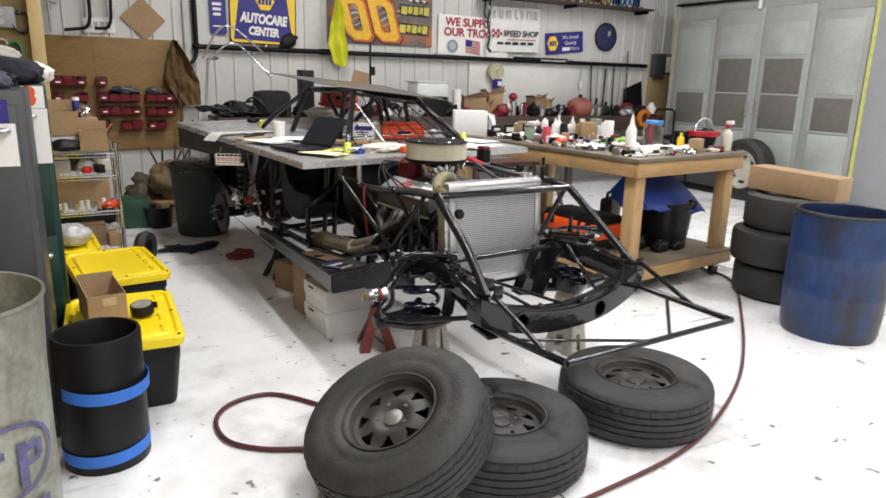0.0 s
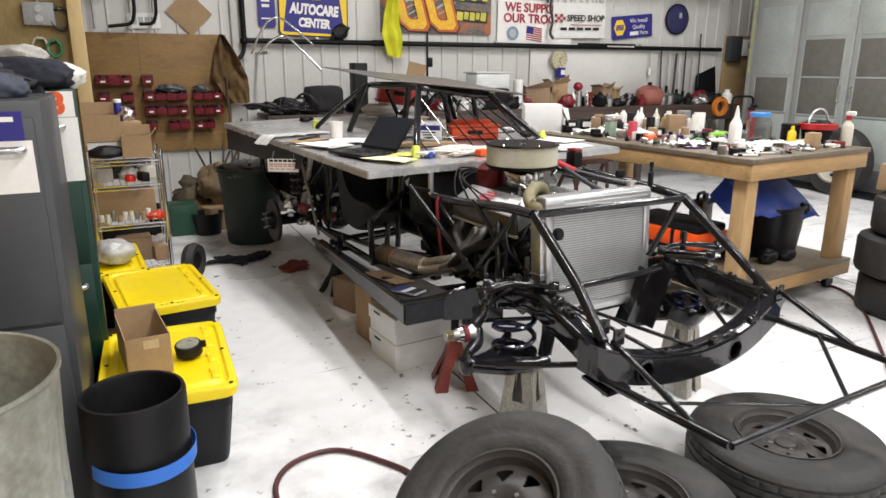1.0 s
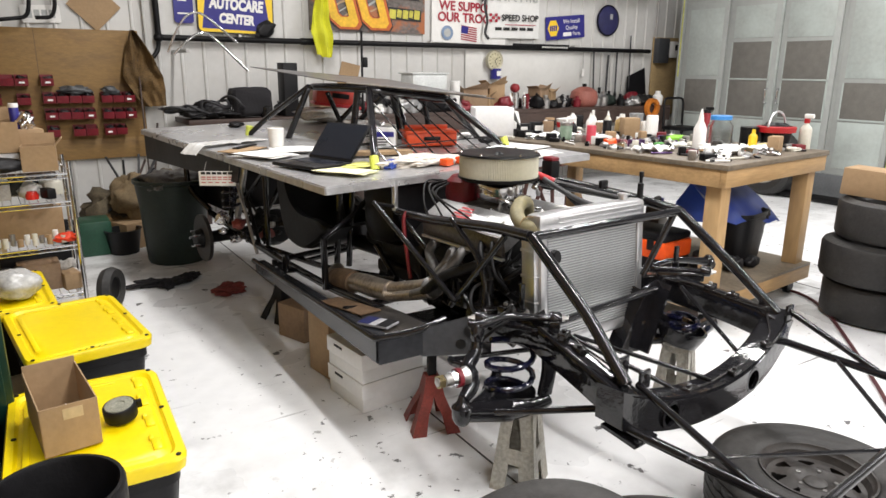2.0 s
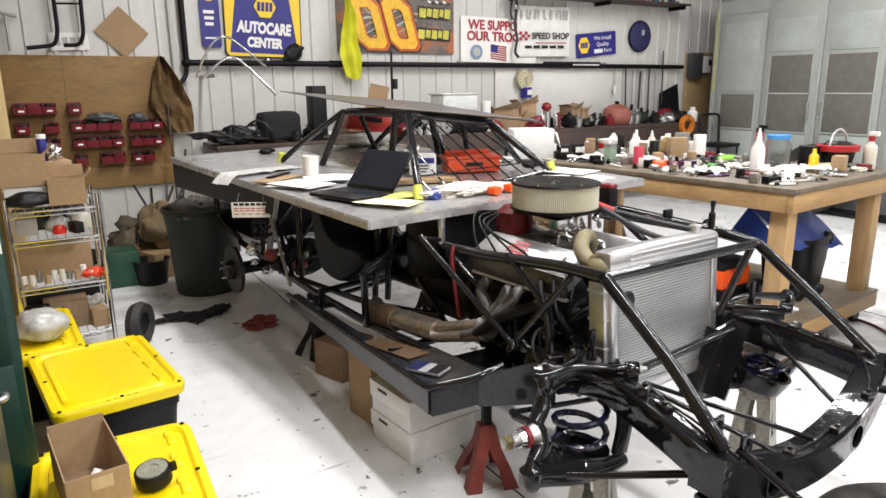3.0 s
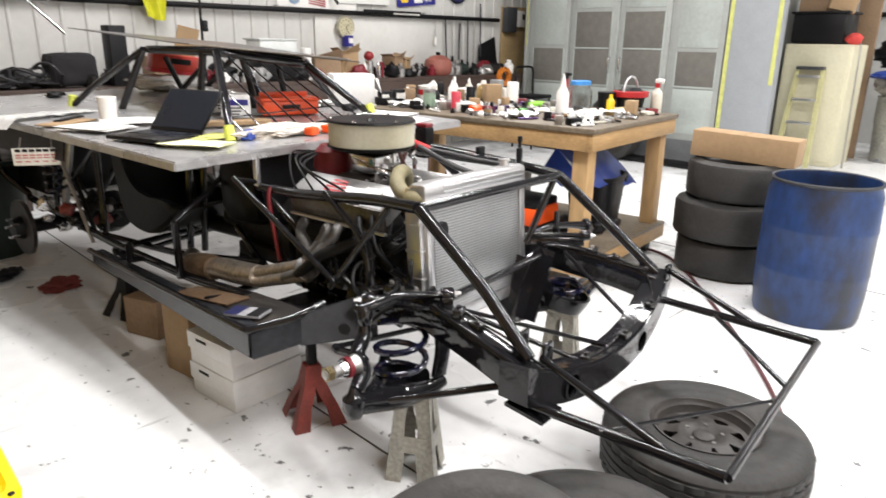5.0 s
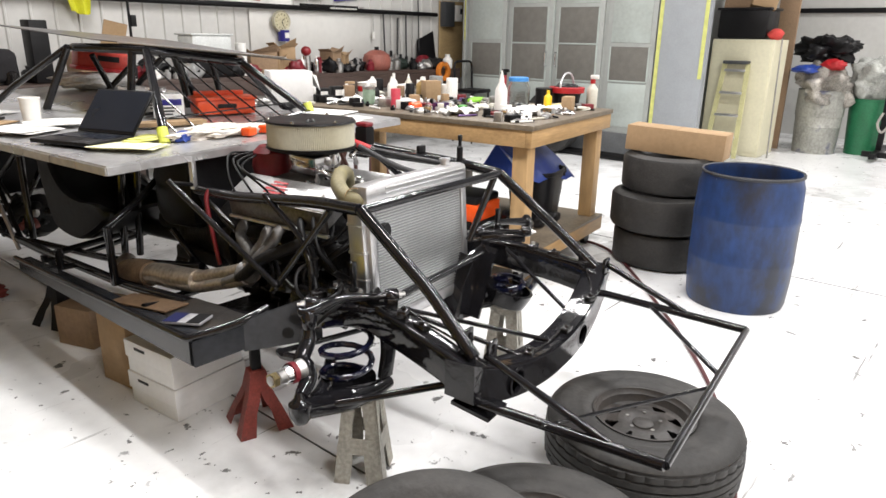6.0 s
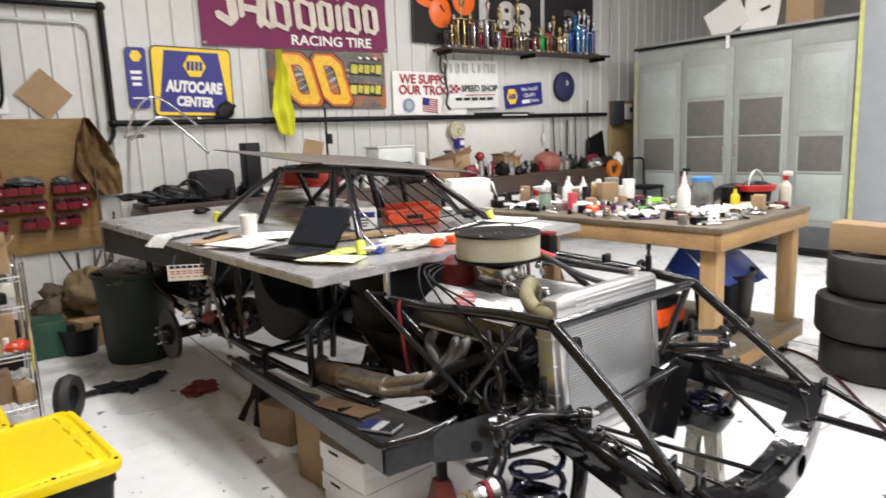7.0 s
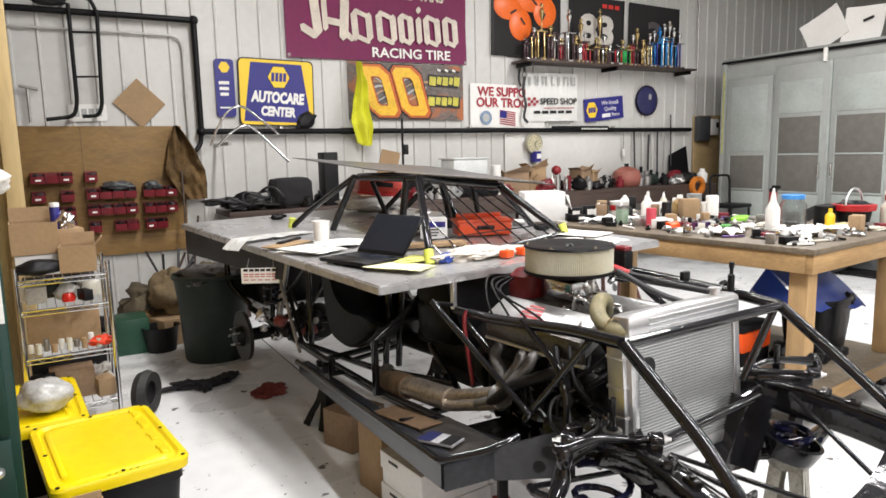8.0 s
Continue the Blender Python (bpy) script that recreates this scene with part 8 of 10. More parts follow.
part("telephone", box((0.17, 0.07, 0.24), (0.06, -0.06, 1.80), bevel=0.015), WHITE, ep, "pale wall telephone")
part("telephone_screen", box((0.05, 0.01, 0.08), (0.10, -0.097, 1.83)), PRINTBLACK, ep)
part("conduit", tube([(-0.30, -0.03, 1.96), (-0.30, -0.03, TOP)], 0.015), STEEL, ep)
part("yellow_clip", box((0.03, 0.02, 0.16), (0.28, -0.03, 1.98)), YTAPE, ep)
pl = empty("pole_stand", pose(3.30, 7.30, 0), "thin black pole on a small stand", "pole")
part("pole", tube([(0, 0, 0.02), (0, 0, 1.86)], 0.012), PLASTIC, pl)
part("base", lathe([(0.0, 0.0), (0.16, 0.0), (0.15, 0.02), (0.0, 0.03)], 20), PLASTIC, pl)
part("clamp", box((0.05, 0.05, 0.10), (0.03, 0, 1.55), bevel=0.006), PLASTIC, pl)
ch = empty("chrome_pipes", I4, "bent chrome pipes hung from the wall pipe", "pipe")
part("pipe", tube(smooth_path([(1.50, 7.62, 1.62), (1.58, 7.60, 1.80), (1.68, 7.58, 1.94), (1.80, 7.57, 1.97), (1.96, 7.58, 1.86), (2.14, 7.62, 1.72)]), 0.0105), CHROME, ch)
part("pipe", tube(smooth_path([(1.53, 7.52, 1.60), (1.66, 7.50, 1.73), (1.77, 7.49, 1.79), (1.88, 7.49, 1.76), (2.18, 7.48, 1.46)]), 0.0115), CHROME, ch)
part("bracket", box((0.03, 0.66, 0.03), (1.645, 7.81, 1.635)), STEEL, ch)

# ---- workbench along the north wall ----
wbn_ = empty("wall_bench", pose(4.95, 7.80, 0), "long dark wooden workbench along the wall", "workbench")
part("worktop", box((6.7, 0.62, 0.05), (0, 0, 0.985), bevel=0.005), DARKWOOD, wbn_)
part("front_board", box((6.7, 0.04, 0.16), (0, -0.29, 0.88), bevel=0.004), DARKWOOD, wbn_)
part("lower_shelf", box((6.6, 0.55, 0.03), (0, 0, 0.35), bevel=0.004), DARKWOOD, wbn_)
for x in (-3.25, -1.6, 0, 1.6, 3.25):
    part("leg", box((0.09, 0.09, 0.96), (x, -0.24, 0.48), bevel=0.005), DARKWOOD, wbn_)

# ---- paint booth ----
BX = 8.40
bo = empty("paint_booth", I4, "grey steel paint booth with filter windows and double doors", "paint booth")
part("front_wall", box((0.08, 3.42, 2.64), (BX + 0.04, 5.79 - 0.0, 1.32)), BOOTH, bo)
part("side_wall", box((3.6, 0.08, 2.64), (BX + 1.88, 7.46, 1.32)), BOOTH, bo)
part("side_wall", box((3.6, 0.08, 2.64), (BX + 1.88, 4.44, 1.32)), BOOTH, bo)
part("column", box((0.14, 0.58, 3.6), (BX + 0.01, 4.225, 1.8), bevel=0.006), mat("blue_grey_paint", (0.30, 0.32, 0.34), 0.4, var=0.06), bo, "blue-grey steel column cover")
part("booth_roof", box((3.7, 3.1, 0.05), (BX + 1.86, 5.97, 2.665)), BOOTH, bo)
part("top_edge", box((0.06, 3.56, 0.035), (BX - 0.012, 5.73, 2.635), bevel=0.004), SATIN, bo)
part("kick_plate", box((0.05, 3.0, 0.30), (BX - 0.027, 5.9, 0.16), bevel=0.004), mat("dark_kick_paint", (0.10, 0.105, 0.11), 0.45), bo)
part("corner_post", box((0.05, 0.05, 2.62), (BX - 0.026, 7.47, 1.31), bevel=0.004), BOOTH, bo)
part("edge_tape", box((0.004, 0.022, 1.1), (BX - 0.053, 7.455, 1.96)), mat("faded_yellow_tape", (0.42, 0.42, 0.13), 0.55, var=0.4, scale=14), bo, "faded yellow edge tape")
part("edge_tape", box((0.004, 0.045, 3.2), (BX - 0.064, 4.495, 1.98)), EDGETAPE, bo)
part("edge_tape", box((0.004, 0.045, 2.5), (BX - 0.064, 3.962, 2.28)), EDGETAPE, bo)


def booth_panel(y0, y1, z0, z1, zwin0, zwin1, split):
    p = part("door_panel" if split else "wall_panel", box((0.03, y1 - y0, z1 - z0), (BX - 0.017, (y0 + y1) / 2, (z0 + z1) / 2), bevel=0.006), BOOTH, bo)
    part("upper_pane", box((0.006, (y1 - y0) * 0.80, 2.30 - zwin1 - 0.05), (BX - 0.036, (y0 + y1) / 2, (2.30 + zwin1 + 0.05) / 2), bevel=0.002), BOOTH2, p)
    hh = [(zwin0, zwin1)] if not split else [(zwin0, (zwin0 + zwin1) / 2 - 0.008), ((zwin0 + zwin1) / 2 + 0.008, zwin1)]
    for a, b_ in hh:
        f = part("filter", box((0.008, (y1 - y0) * 0.80, b_ - a), (BX - 0.036, (y0 + y1) / 2, (a + b_) / 2), bevel=0.002), FILTER, p, "grey filter mesh")
        for s in (-1, 1):
            part("filter_edge", box((0.014, 0.018, b_ - a), (BX - 0.038, (y0 + y1) / 2 + s * (y1 - y0) * 0.40, (a + b_) / 2)), BOOTH2, f)
        part("filter_edge", box((0.014, (y1 - y0) * 0.80, 0.018), (BX - 0.038, (y0 + y1) / 2, a)), BOOTH2, f)
    part("lower_pane", box((0.006, (y1 - y0) * 0.80, zwin0 - 0.42), (BX - 0.036, (y0 + y1) / 2, (zwin0 + 0.36) / 2), bevel=0.002), BOOTH2, p)
    return p


booth_panel(6.74, 7.40, 0.30, 2.40, 0.93, 1.38, False)
dl = booth_panel(6.00, 6.70, 0.30, 2.50, 0.915, 1.855, True)
dr = booth_panel(5.25, 5.96, 0.30, 2.50, 0.93, 1.845, True)
booth_panel(4.55, 5.19, 0.30, 2.40, 0.955, 1.37, False)
for y, p in ((6.06, dl), (5.90, dr)):
    part("handle", tube(bent([(BX - 0.03, y, 1.10), (BX - 0.08, y, 1.10), (BX - 0.08, y, 1.28), (BX - 0.03, y, 1.28)], 0.02), 0.010), CHROME, p, "steel pull handle")
part("centre_post", box((0.04, 0.03, 2.2), (BX - 0.02, 5.98, 1.4)), BOOTH2, bo)
part("lamp_stub", box((0.05, 0.04, 0.16), (BX - 0.05, 6.05, 2.57), bevel=0.008), WHITE, bo)
solo("floor_pipe", tube([(BX - 0.25, 7.3, 0.05), (BX - 0.3, 4.2, 0.05)], 0.045, seg=14), SATIN, I4, "black pipe lying on the floor before the booth", "pipe")
for k, (y, z, w, h, tr, mm, lab) in enumerate(((6.26, 2.90, 0.50, 0.42, 28, PAPER, "bent white panel propped on the booth"), (5.79, 2.90, 0.46, 0.40, -4, PAPER, "white panel with a dark slot propped on the booth"), (5.26, 2.85, 0.32, 0.32, 0, CARD, "tan cardboard box on top of the booth"))):
    b = grid_sheet(w, h, 8, 8, lambda u, v: 0.05 * (u - 0.5) ** 2 + 0.10 * (v - 0.5) ** 2, 0.006) if k < 2 else box((w, h, 0.25))
    t = solo("propped_panel" if k < 2 else "tan_box", b, mm, pose(BX + 0.25, y, z, 90 - (8 if k < 2 else 0), 0, -90) @ pose(0, 0, 0, 0, 0, tr), lab, "panel" if k < 2 else "box")
    if k == 1:
        part("slot", box((0.12, 0.03, 0.006), (0.05, 0.05, 0.022), pose(0, 0, 0, 0, 0, 20)), PRINTBLACK, t)

# wheel standing by the booth
wst = empty("spare_wheel", pose(8.08, 5.74, 0.41, 0, -90, -6) @ Matrix.Diagonal((1.24, 1.24, 1.24, 1)), "tyre on a pale slotted rim standing by the booth", "wheel")
part("tyre", lathe([(0.20, -0.08), (0.28, -0.10), (0.325, -0.07), (0.33, 0.0), (0.325, 0.07), (0.28, 0.10), (0.20, 0.08), (0.19, 0.0), (0.20, -0.08)], 40, cap=False), RUBBER, wst)
rm = part("rim", lathe([(0.0, 0.03), (0.06, 0.04), (0.10, 0.03), (0.19, 0.05), (0.205, 0.085), (0.21, 0.08), (0.195, 0.0), (0.0, 0.0)], 36, cap=False), mat("cream_rim", (0.55, 0.52, 0.45), 0.4), wst)
for k in range(6):
    a = 2 * math.pi * k / 6
    part("slot", box((0.07, 0.03, 0.01), (0.135 * math.cos(a), 0.135 * math.sin(a), 0.042), pose(0, 0, 0, 0, 0, math.degrees(a) + 90), bevel=0.004), PRINTBLACK, rm)

# ---- beyond the booth ----
cc = empty("cream_cabinet", pose(9.97, 3.925, 0), "cream steel cabinet beyond the booth column", "cabinet")
part("body", box((0.65, 0.77, 1.485), (0, 0, 0.7425), bevel=0.01), CREAM, cc)
part("door", box((0.02, 0.72, 1.38), (-0.332, 0, 0.75), bevel=0.004), CREAM, cc)
bt = empty("black_tub", pose(9.95, 3.98, 1.487), "black plastic tub heaped with cardboard on a cabinet", "tub")
part("tub", box((0.52, 0.62, 0.38), (0, 0, 0.19), bevel=0.04), PLASTIC, bt)
part("tub_lip", box((0.56, 0.66, 0.03), (0, 0, 0.37), bevel=0.008), PLASTIC, bt)
part("cardboard", box((0.36, 0.54, 0.30), (0, 0.02, 0.50), pose(0, 0, 0, 0, 8, 5), bevel=0.01), CARD2, bt)
part("cardboard", box((0.30, 0.30, 0.22), (-0.06, -0.16, 0.46), pose(0, 0, 0, 14, 12, 30), bevel=0.01), CARD, bt)
part("foil", lump((0.10, 0.10, 0.03), 2, 0.5, sub=2), CHROME, bt).matrix_basis = pose(-0.1, -0.15, 0.38)
solo("baseball_cap", lump((0.10, 0.09, 0.07), 6, 0.2, sub=2), mat("red_cloth", (0.6, 0.06, 0.05), 0.8), pose(9.74, 3.57, 1.55), "red cap on the corner of a cabinet", "cap")
ld = empty("step_ladder", pose(9.52, 3.945, 0), "yellow step ladder leaning on a cream cabinet", "ladder")
for s in (-1, 1):
    part("rail", sweep([(-0.16, s * 0.19, 0.0), (0.06, s * 0.145, 1.18)], rect(0.025, 0.055)), mat("yellow_ladder", (0.60, 0.575, 0.30), 0.45) if s < 0 else bpy.data.materials["yellow_ladder"], ld)
for k in range(4):
    z = 0.26 + 0.28 * k
    part("step", box((0.08, 0.32 - 0.02 * k, 0.03), (-0.11 + 0.05 * k, 0, z), bevel=0.003), ALU, ld)
part("top_cap", box((0.14, 0.31, 0.04), (0.06, 0, 1.20), bevel=0.008), GREYSTEEL, ld)
solo("brown_sheet", box((0.06, 0.26, 2.3), (10.72, 3.70, 1.15), bevel=0.004), CARD2, I4, "tall brown board standing beside a cabinet", "board")
solo("thin_rod", tube([(9.72, 3.44, 0.0), (9.80, 3.50, 1.5)], 0.010), STEEL, I4, "thin steel rod leaning by the cabinet", "rod")
gb = empty("scrap_barrel", pose(10.80, 3.13, 0), "galvanised barrel heaped with scrap", "barrel")
part("barrel", lathe([(0.0, 0.02), (0.26, 0.02), (0.27, 0.0), (0.285, 0.35), (0.29, 0.36), (0.285, 0.37), (0.30, 0.83), (0.31, 0.84), (0.30, 0.85), (0.30, 0.5), (0.0, 0.45)], 32, cap=False), mat("zinc_barrel", (0.36, 0.36, 0.33), 0.45, 0.3, var=0.3, scale=4, dirt=(0.06, 0.07, 0.16), dirt_amount=0.8, dirt_scale=2.0, dirt_lo=0.52, dirt_hi=0.6), gb)
part("scrap", lump((0.30, 0.30, 0.30), 12, 0.6), mat("scrap_mix", (0.32, 0.30, 0.27), 0.5, 0.4, var=0.6, scale=8), gb, "mixed scrap").matrix_basis = pose(0, 0, 0.88)
part("blue_scrap", lump((0.22, 0.16, 0.06), 13, 0.5, sub=2), BLUE, gb).matrix_basis = pose(-0.2, 0.2, 1.12)
part("red_scrap", lump((0.12, 0.14, 0.07), 14, 0.5, sub=2), RED, gb).matrix_basis = pose(-0.15, -0.1, 1.18)
part("black_scrap", lump((0.28, 0.30, 0.16), 15, 0.8), PLASTIC, gb).matrix_basis = pose(0.15, 0.05, 1.36)
g2 = empty("green_bin", pose(11.1, 2.60, 0), "green plastic bin with a clear bag of rubbish", "trash can")
part("bin", lathe([(0.0, 0.02), (0.19, 0.02), (0.2, 0.0), (0.24, 0.72), (0.25, 0.73), (0.25, 0.75), (0.22, 0.74), (0.19, 0.1), (0.0, 0.1)], 28, cap=False), mat("green_bin", (0.02, 0.16, 0.07), 0.4), g2)
part("bag", lump((0.27, 0.27, 0.28), 18, 0.5), mat("grey_bag", (0.42, 0.43, 0.40), 0.25, var=0.3), g2).matrix_basis = pose(0, 0, 1.0)
hs = empty("engine_hoist", pose(10.75, 2.35, 0), "black engine hoist base with a hanging strap", "hoist")
part("base", box((1.1, 0.07, 0.07), (0.1, 0, 0.08), bevel=0.006), PLASTIC, hs)
part("base", box((0.07, 0.9, 0.07), (-0.2, -0.3, 0.08), bevel=0.006), PLASTIC, hs)
part("upright", box((0.07, 0.07, 1.2), (0.05, 0, 0.7), bevel=0.006), PLASTIC, hs)
part("strap", tube(smooth_path([(-0.02, 0.02, 0.6), (-0.03, 0.06, 0.45), (-0.03, 0.0, 0.35), (-0.03, -0.06, 0.45), (-0.02, -0.02, 0.6)]), 0.016), GREYCLOTH, hs)
wfx = EAST - 0.03
for k, (y0, y1, z0, z1) in enumerate(((2.6, 4.6, 1.9, 3.6), (-1.0, 2.1, 0.0, 3.2))):
    t = empty("door_frame", pose(wfx, 0, 0), "dark framed opening panel on the far wall", "door frame")
    for a, b_, c_, d_ in ((y0, y0 + 0.07, z0, z1), (y1 - 0.07, y1, z0, z1)):
        part("jamb", box((0.05, b_ - a, d_ - c_), (0, (a + b_) / 2, (c_ + d_) / 2)), SATIN, t)
    part("sill", box((0.05, y1 - y0, 0.07), (0.003, (y0 + y1) / 2, z0 + 0.035)), SATIN, t)
    if k:
        for z in (0.7, 1.2, 1.7, 2.2, 2.7):
            part("section_joint", box((0.03, y1 - y0 - 0.16, 0.02), (0.004, (y0 + y1) / 2, z)), SATIN, t)

# ---- on the deck ----
def deck_pose(x, y, rz=0.0, lift=0.007):
    return CAR @ pose(x, y, on_deck(x, y) + lift, 0, 0, rz)


lt = empty("laptop", deck_pose(0.27, 1.03, -77), "open dark laptop on the aluminium deck", "laptop")
part("base", box((0.33, 0.24, 0.018), (0, 0, 0.009), bevel=0.004), PLASTIC, lt)
part("keyboard", box((0.29, 0.11, 0.002), (0, 0.04, 0.0185)), SCREEN, lt)
part("touchpad", box((0.10, 0.06, 0.0015), (0, -0.075, 0.0185)), SATIN, lt)
ltl = part("lid", box((0.325, 0.009, 0.23), (0, 0.120 + 0.115 * math.sin(radians(40)), 0.018 + 0.115 * math.cos(radians(40))), pose(0, 0, 0, -40), bevel=0.003), PLASTIC, lt)
part("screen", box((0.305, 0.002, 0.205), (0, 0.120 + 0.117 * math.sin(radians(40)) - 0.0045, 0.018 + 0.117 * math.cos(radians(40)) + 0.0035), pose(0, 0, 0, -40)), SCREEN, ltl, "dark switched-off screen")
cp = empty("foam_cup", deck_pose(0.40, 1.72), "white foam cup standing on papers", "cup")
part("cup", lathe([(0.0, 0.0), (0.040, 0.0), (0.047, 0.105), (0.049, 0.113), (0.046, 0.115), (0.041, 0.03), (0.0, 0.03)], 24, cap=False), WHITE, cp)


def sheet_stack(name, m, w, d, n, material, label, cat, seed=0):
    random.seed(seed)
    t = empty(name, m, label, cat)
    for k in range(n):
        o = part("sheet", grid_sheet(w, d, 6, 6, lambda u, v: 0.004 * noise.noise(Vector((u * 2 + k, v * 2, seed))) + 0.004, 0.0012), material, t)
        o.matrix_basis = pose(random.uniform(-0.03, 0.03), random.uniform(-0.03, 0.03), 0.003 * k, 0, 0, random.uniform(-18, 18))
    return t


sheet_stack("paper_stack", deck_pose(0.24, 1.46, 20), 0.21, 0.28, 4, PAPER, "loose white papers spread on the deck", "papers", 1)
sheet_stack("paper_stack", deck_pose(0.42, 1.56, -30), 0.21, 0.28, 3, PAPER, "loose white papers beside a cup", "papers", 2)
sheet_stack("notepad", deck_pose(0.33, 0.76, 35), 0.15, 0.26, 3, mat("yellow_paper", (0.80, 0.78, 0.50), 0.8), "yellow legal pad at the deck edge", "notepad", 3)
sheet_stack("yellow_cloth", deck_pose(0.44, 0.86, 10), 0.15, 0.09, 3, mat("pale_yellow_cloth", (0.70, 0.70, 0.20), 0.8), "folded yellow cloth beside a laptop", "cloth", 4)
solo("cardboard_piece", box((0.30, 0.12, 0.006), (0, 0, 0.004), bevel=0.001), CARD, deck_pose(0.20, 1.74, 30), "flat piece of brown cardboard", "cardboard")
solo("cardboard_piece", box((0.42, 0.10, 0.02), (0, 0, 0.012), bevel=0.001), CARD, deck_pose(0.70, 1.12, -20), "flat piece of tan cardboard", "cardboard")
solo("black_ruler", box((0.24, 0.035, 0.012), (0, 0, 0.007), bevel=0.003), PLASTIC, deck_pose(0.25, 1.83, 40), "flat black straightedge on the deck", "ruler")
b = grid_sheet(0.52, 0.17, 24, 12, lambda u, v: 0.010 + 0.008 * noise.noise(Vector((u * 8, v * 5, 3))) + 0.004 * noise.noise(Vector((u * 20, v * 12, 3))), 0.002)
for v in b.verts:
    if v.co.x < -0.20:
        v.co.z -= (-0.20 - v.co.x) * 0.9
solo("plastic_wrap", b, mat("cloudy_film", (0.66, 0.66, 0.645), 0.18, var=0.12), deck_pose(0.23, 2.08, 12), "crumpled cloudy plastic film over the deck edge", "plastic film")
solo("blue_rag", lump((0.036, 0.030, 0.024), 9, 0.6, sub=2), BLUE, deck_pose(0.545, 0.73, 0, 0.018), "small blue rag on the deck", "rag")
solo("crumpled_wrap", lump((0.20, 0.08, 0.030), 16, 0.7), mat("beige_wrap", (0.70, 0.65, 0.58), 0.4, var=0.35, scale=14, stretch=(3, 1, 1)), deck_pose(0.76, 0.72, -8, 0.02), "crumpled beige plastic wrapping", "plastic film")
for x in (0.80, 0.90):
    solo("orange_block", box((0.055, 0.05, 0.035), (0, 0, 0.0175), bevel=0.006), ORANGE, deck_pose(x, 0.60, 12), "small orange plastic block", "block", "orange blocks")
TRAYOR = mat("orange_red_tray", (0.70, 0.075, 0.015), 0.4, var=0.1)
og = empty("orange_bin", deck_pose(1.165, 1.23, -23), "orange plastic drawer box behind the cage bars", "tray")
part("tray", box((0.31, 0.16, 0.075), (0, 0, 0.0375), bevel=0.010), TRAYOR, og)
part("tray_rim", box((0.33, 0.18, 0.016), (0, 0, 0.083), bevel=0.005), TRAYOR, og)
part("inner_lip", box((0.27, 0.012, 0.03), (0, 0.07, 0.10), bevel=0.004), TRAYOR, og)
part("grip", box((0.10, 0.012, 0.022), (0.0, -0.084, 0.045), bevel=0.004), PLASTIC, og)
for k, (x, y, rz, sx, sy, sz) in enumerate(((0.90, 1.33, -35, 0.15, 0.11, 0.12), (1.00, 1.55, -28, 0.20, 0.13, 0.09), (0.86, 1.58, -8, 0.11, 0.09, 0.14))):
    wb = empty("parts_carton", deck_pose(x, y, rz), "white printed carton of parts on the deck", "box", "parts cartons")
    part("body", box((sx, sy, sz), (0, 0, sz / 2), bevel=0.003), CARTON, wb)
    part("flap_seam", box((sx * 0.98, 0.003, 0.0012), (0, 0, sz + 0.0004)), PRINTBLACK, wb)
    part("print_band", box((sx * 0.86, 0.0016, sz * 0.26), (0, -sy / 2 - 0.0004, sz * 0.66), bevel=0.0004), SIGNBLUE if k != 1 else PRINTBLACK, wb)
    for i in range(3):
        part("print_bar", box((sx * (0.62 - 0.12 * i), 0.0016, 0.008), (-0.01, -sy / 2 - 0.0004, sz * 0.42 - 0.016 * i), bevel=0.0004), PRINTBLACK, wb)
sheet_stack("paper_stack", deck_pose(1.25, 2.30, 25), 0.22, 0.28, 3, PAPER, "loose white sheets under the cage", "papers", 9)
rb = empty("red_tray", deck_pose(1.46, 2.88, -20, 0.055) @ Matrix.Diagonal((1.25, 1.2, 1.25, 1)), "red plastic tray turned over on a white bag", "tray")
part("tray", box((0.27, 0.20, 0.10), (0, 0, 0.10), pose(0, 0, 0, 0, 7, 0), bevel=0.02), mat("tomato_plastic", (0.45, 0.04, 0.025), 0.4), rb)
part("tray_rim", box((0.30, 0.23, 0.02), (0, 0, 0.05), pose(0, 0, 0, 0, 7, 0), bevel=0.006), RED, rb)
part("grip_slot", box((0.11, 0.004, 0.03), (0.02, -0.102, 0.11), pose(0, 0, 0, 0, 7, 0), bevel=0.001), PLASTIC, rb)
solo("white_bag", lump((0.24, 0.16, 0.055), 19, 0.4), mat("thin_white_film", (0.72, 0.72, 0.70), 0.35), deck_pose(1.36, 2.82, -25, 0.055), "crumpled white plastic bag on the deck", "bag")
sheet_stack("paper_stack", deck_pose(0.98, 1.85, 15), 0.25, 0.32, 4, PAPER, "printed white sheets inside the cage", "papers", 6)
sheet_stack("paper_stack", deck_pose(1.32, 0.62, 8), 0.22, 0.30, 3, PAPER, "white sheets on the deck corner", "papers", 7)
solo("long_strip", box((0.85, 0.03, 0.008), (0, 0, 0.005), bevel=0.001), ALU, deck_pose(1.10, 0.68, 5), "bare aluminium strip on the deck", "metal strip")
for k, (x, y) in enumerate(((1.52, 1.1), (1.55, 1.35), (0.62, 2.9), (1.5, 2.3))):
    solo("loose_bracket", lump((0.05, 0.035, 0.02), 80 + k, 0.7, sub=2), STEEL if k % 2 else SATIN, deck_pose(x, y, 0, 0.018), "small loose metal bracket on the deck", "bracket")

# ---- on the work table ----
def tpose(x, y, rz=0.0):
    return TBL @ pose(x, y, TH + 0.001, 0, 0, rz)


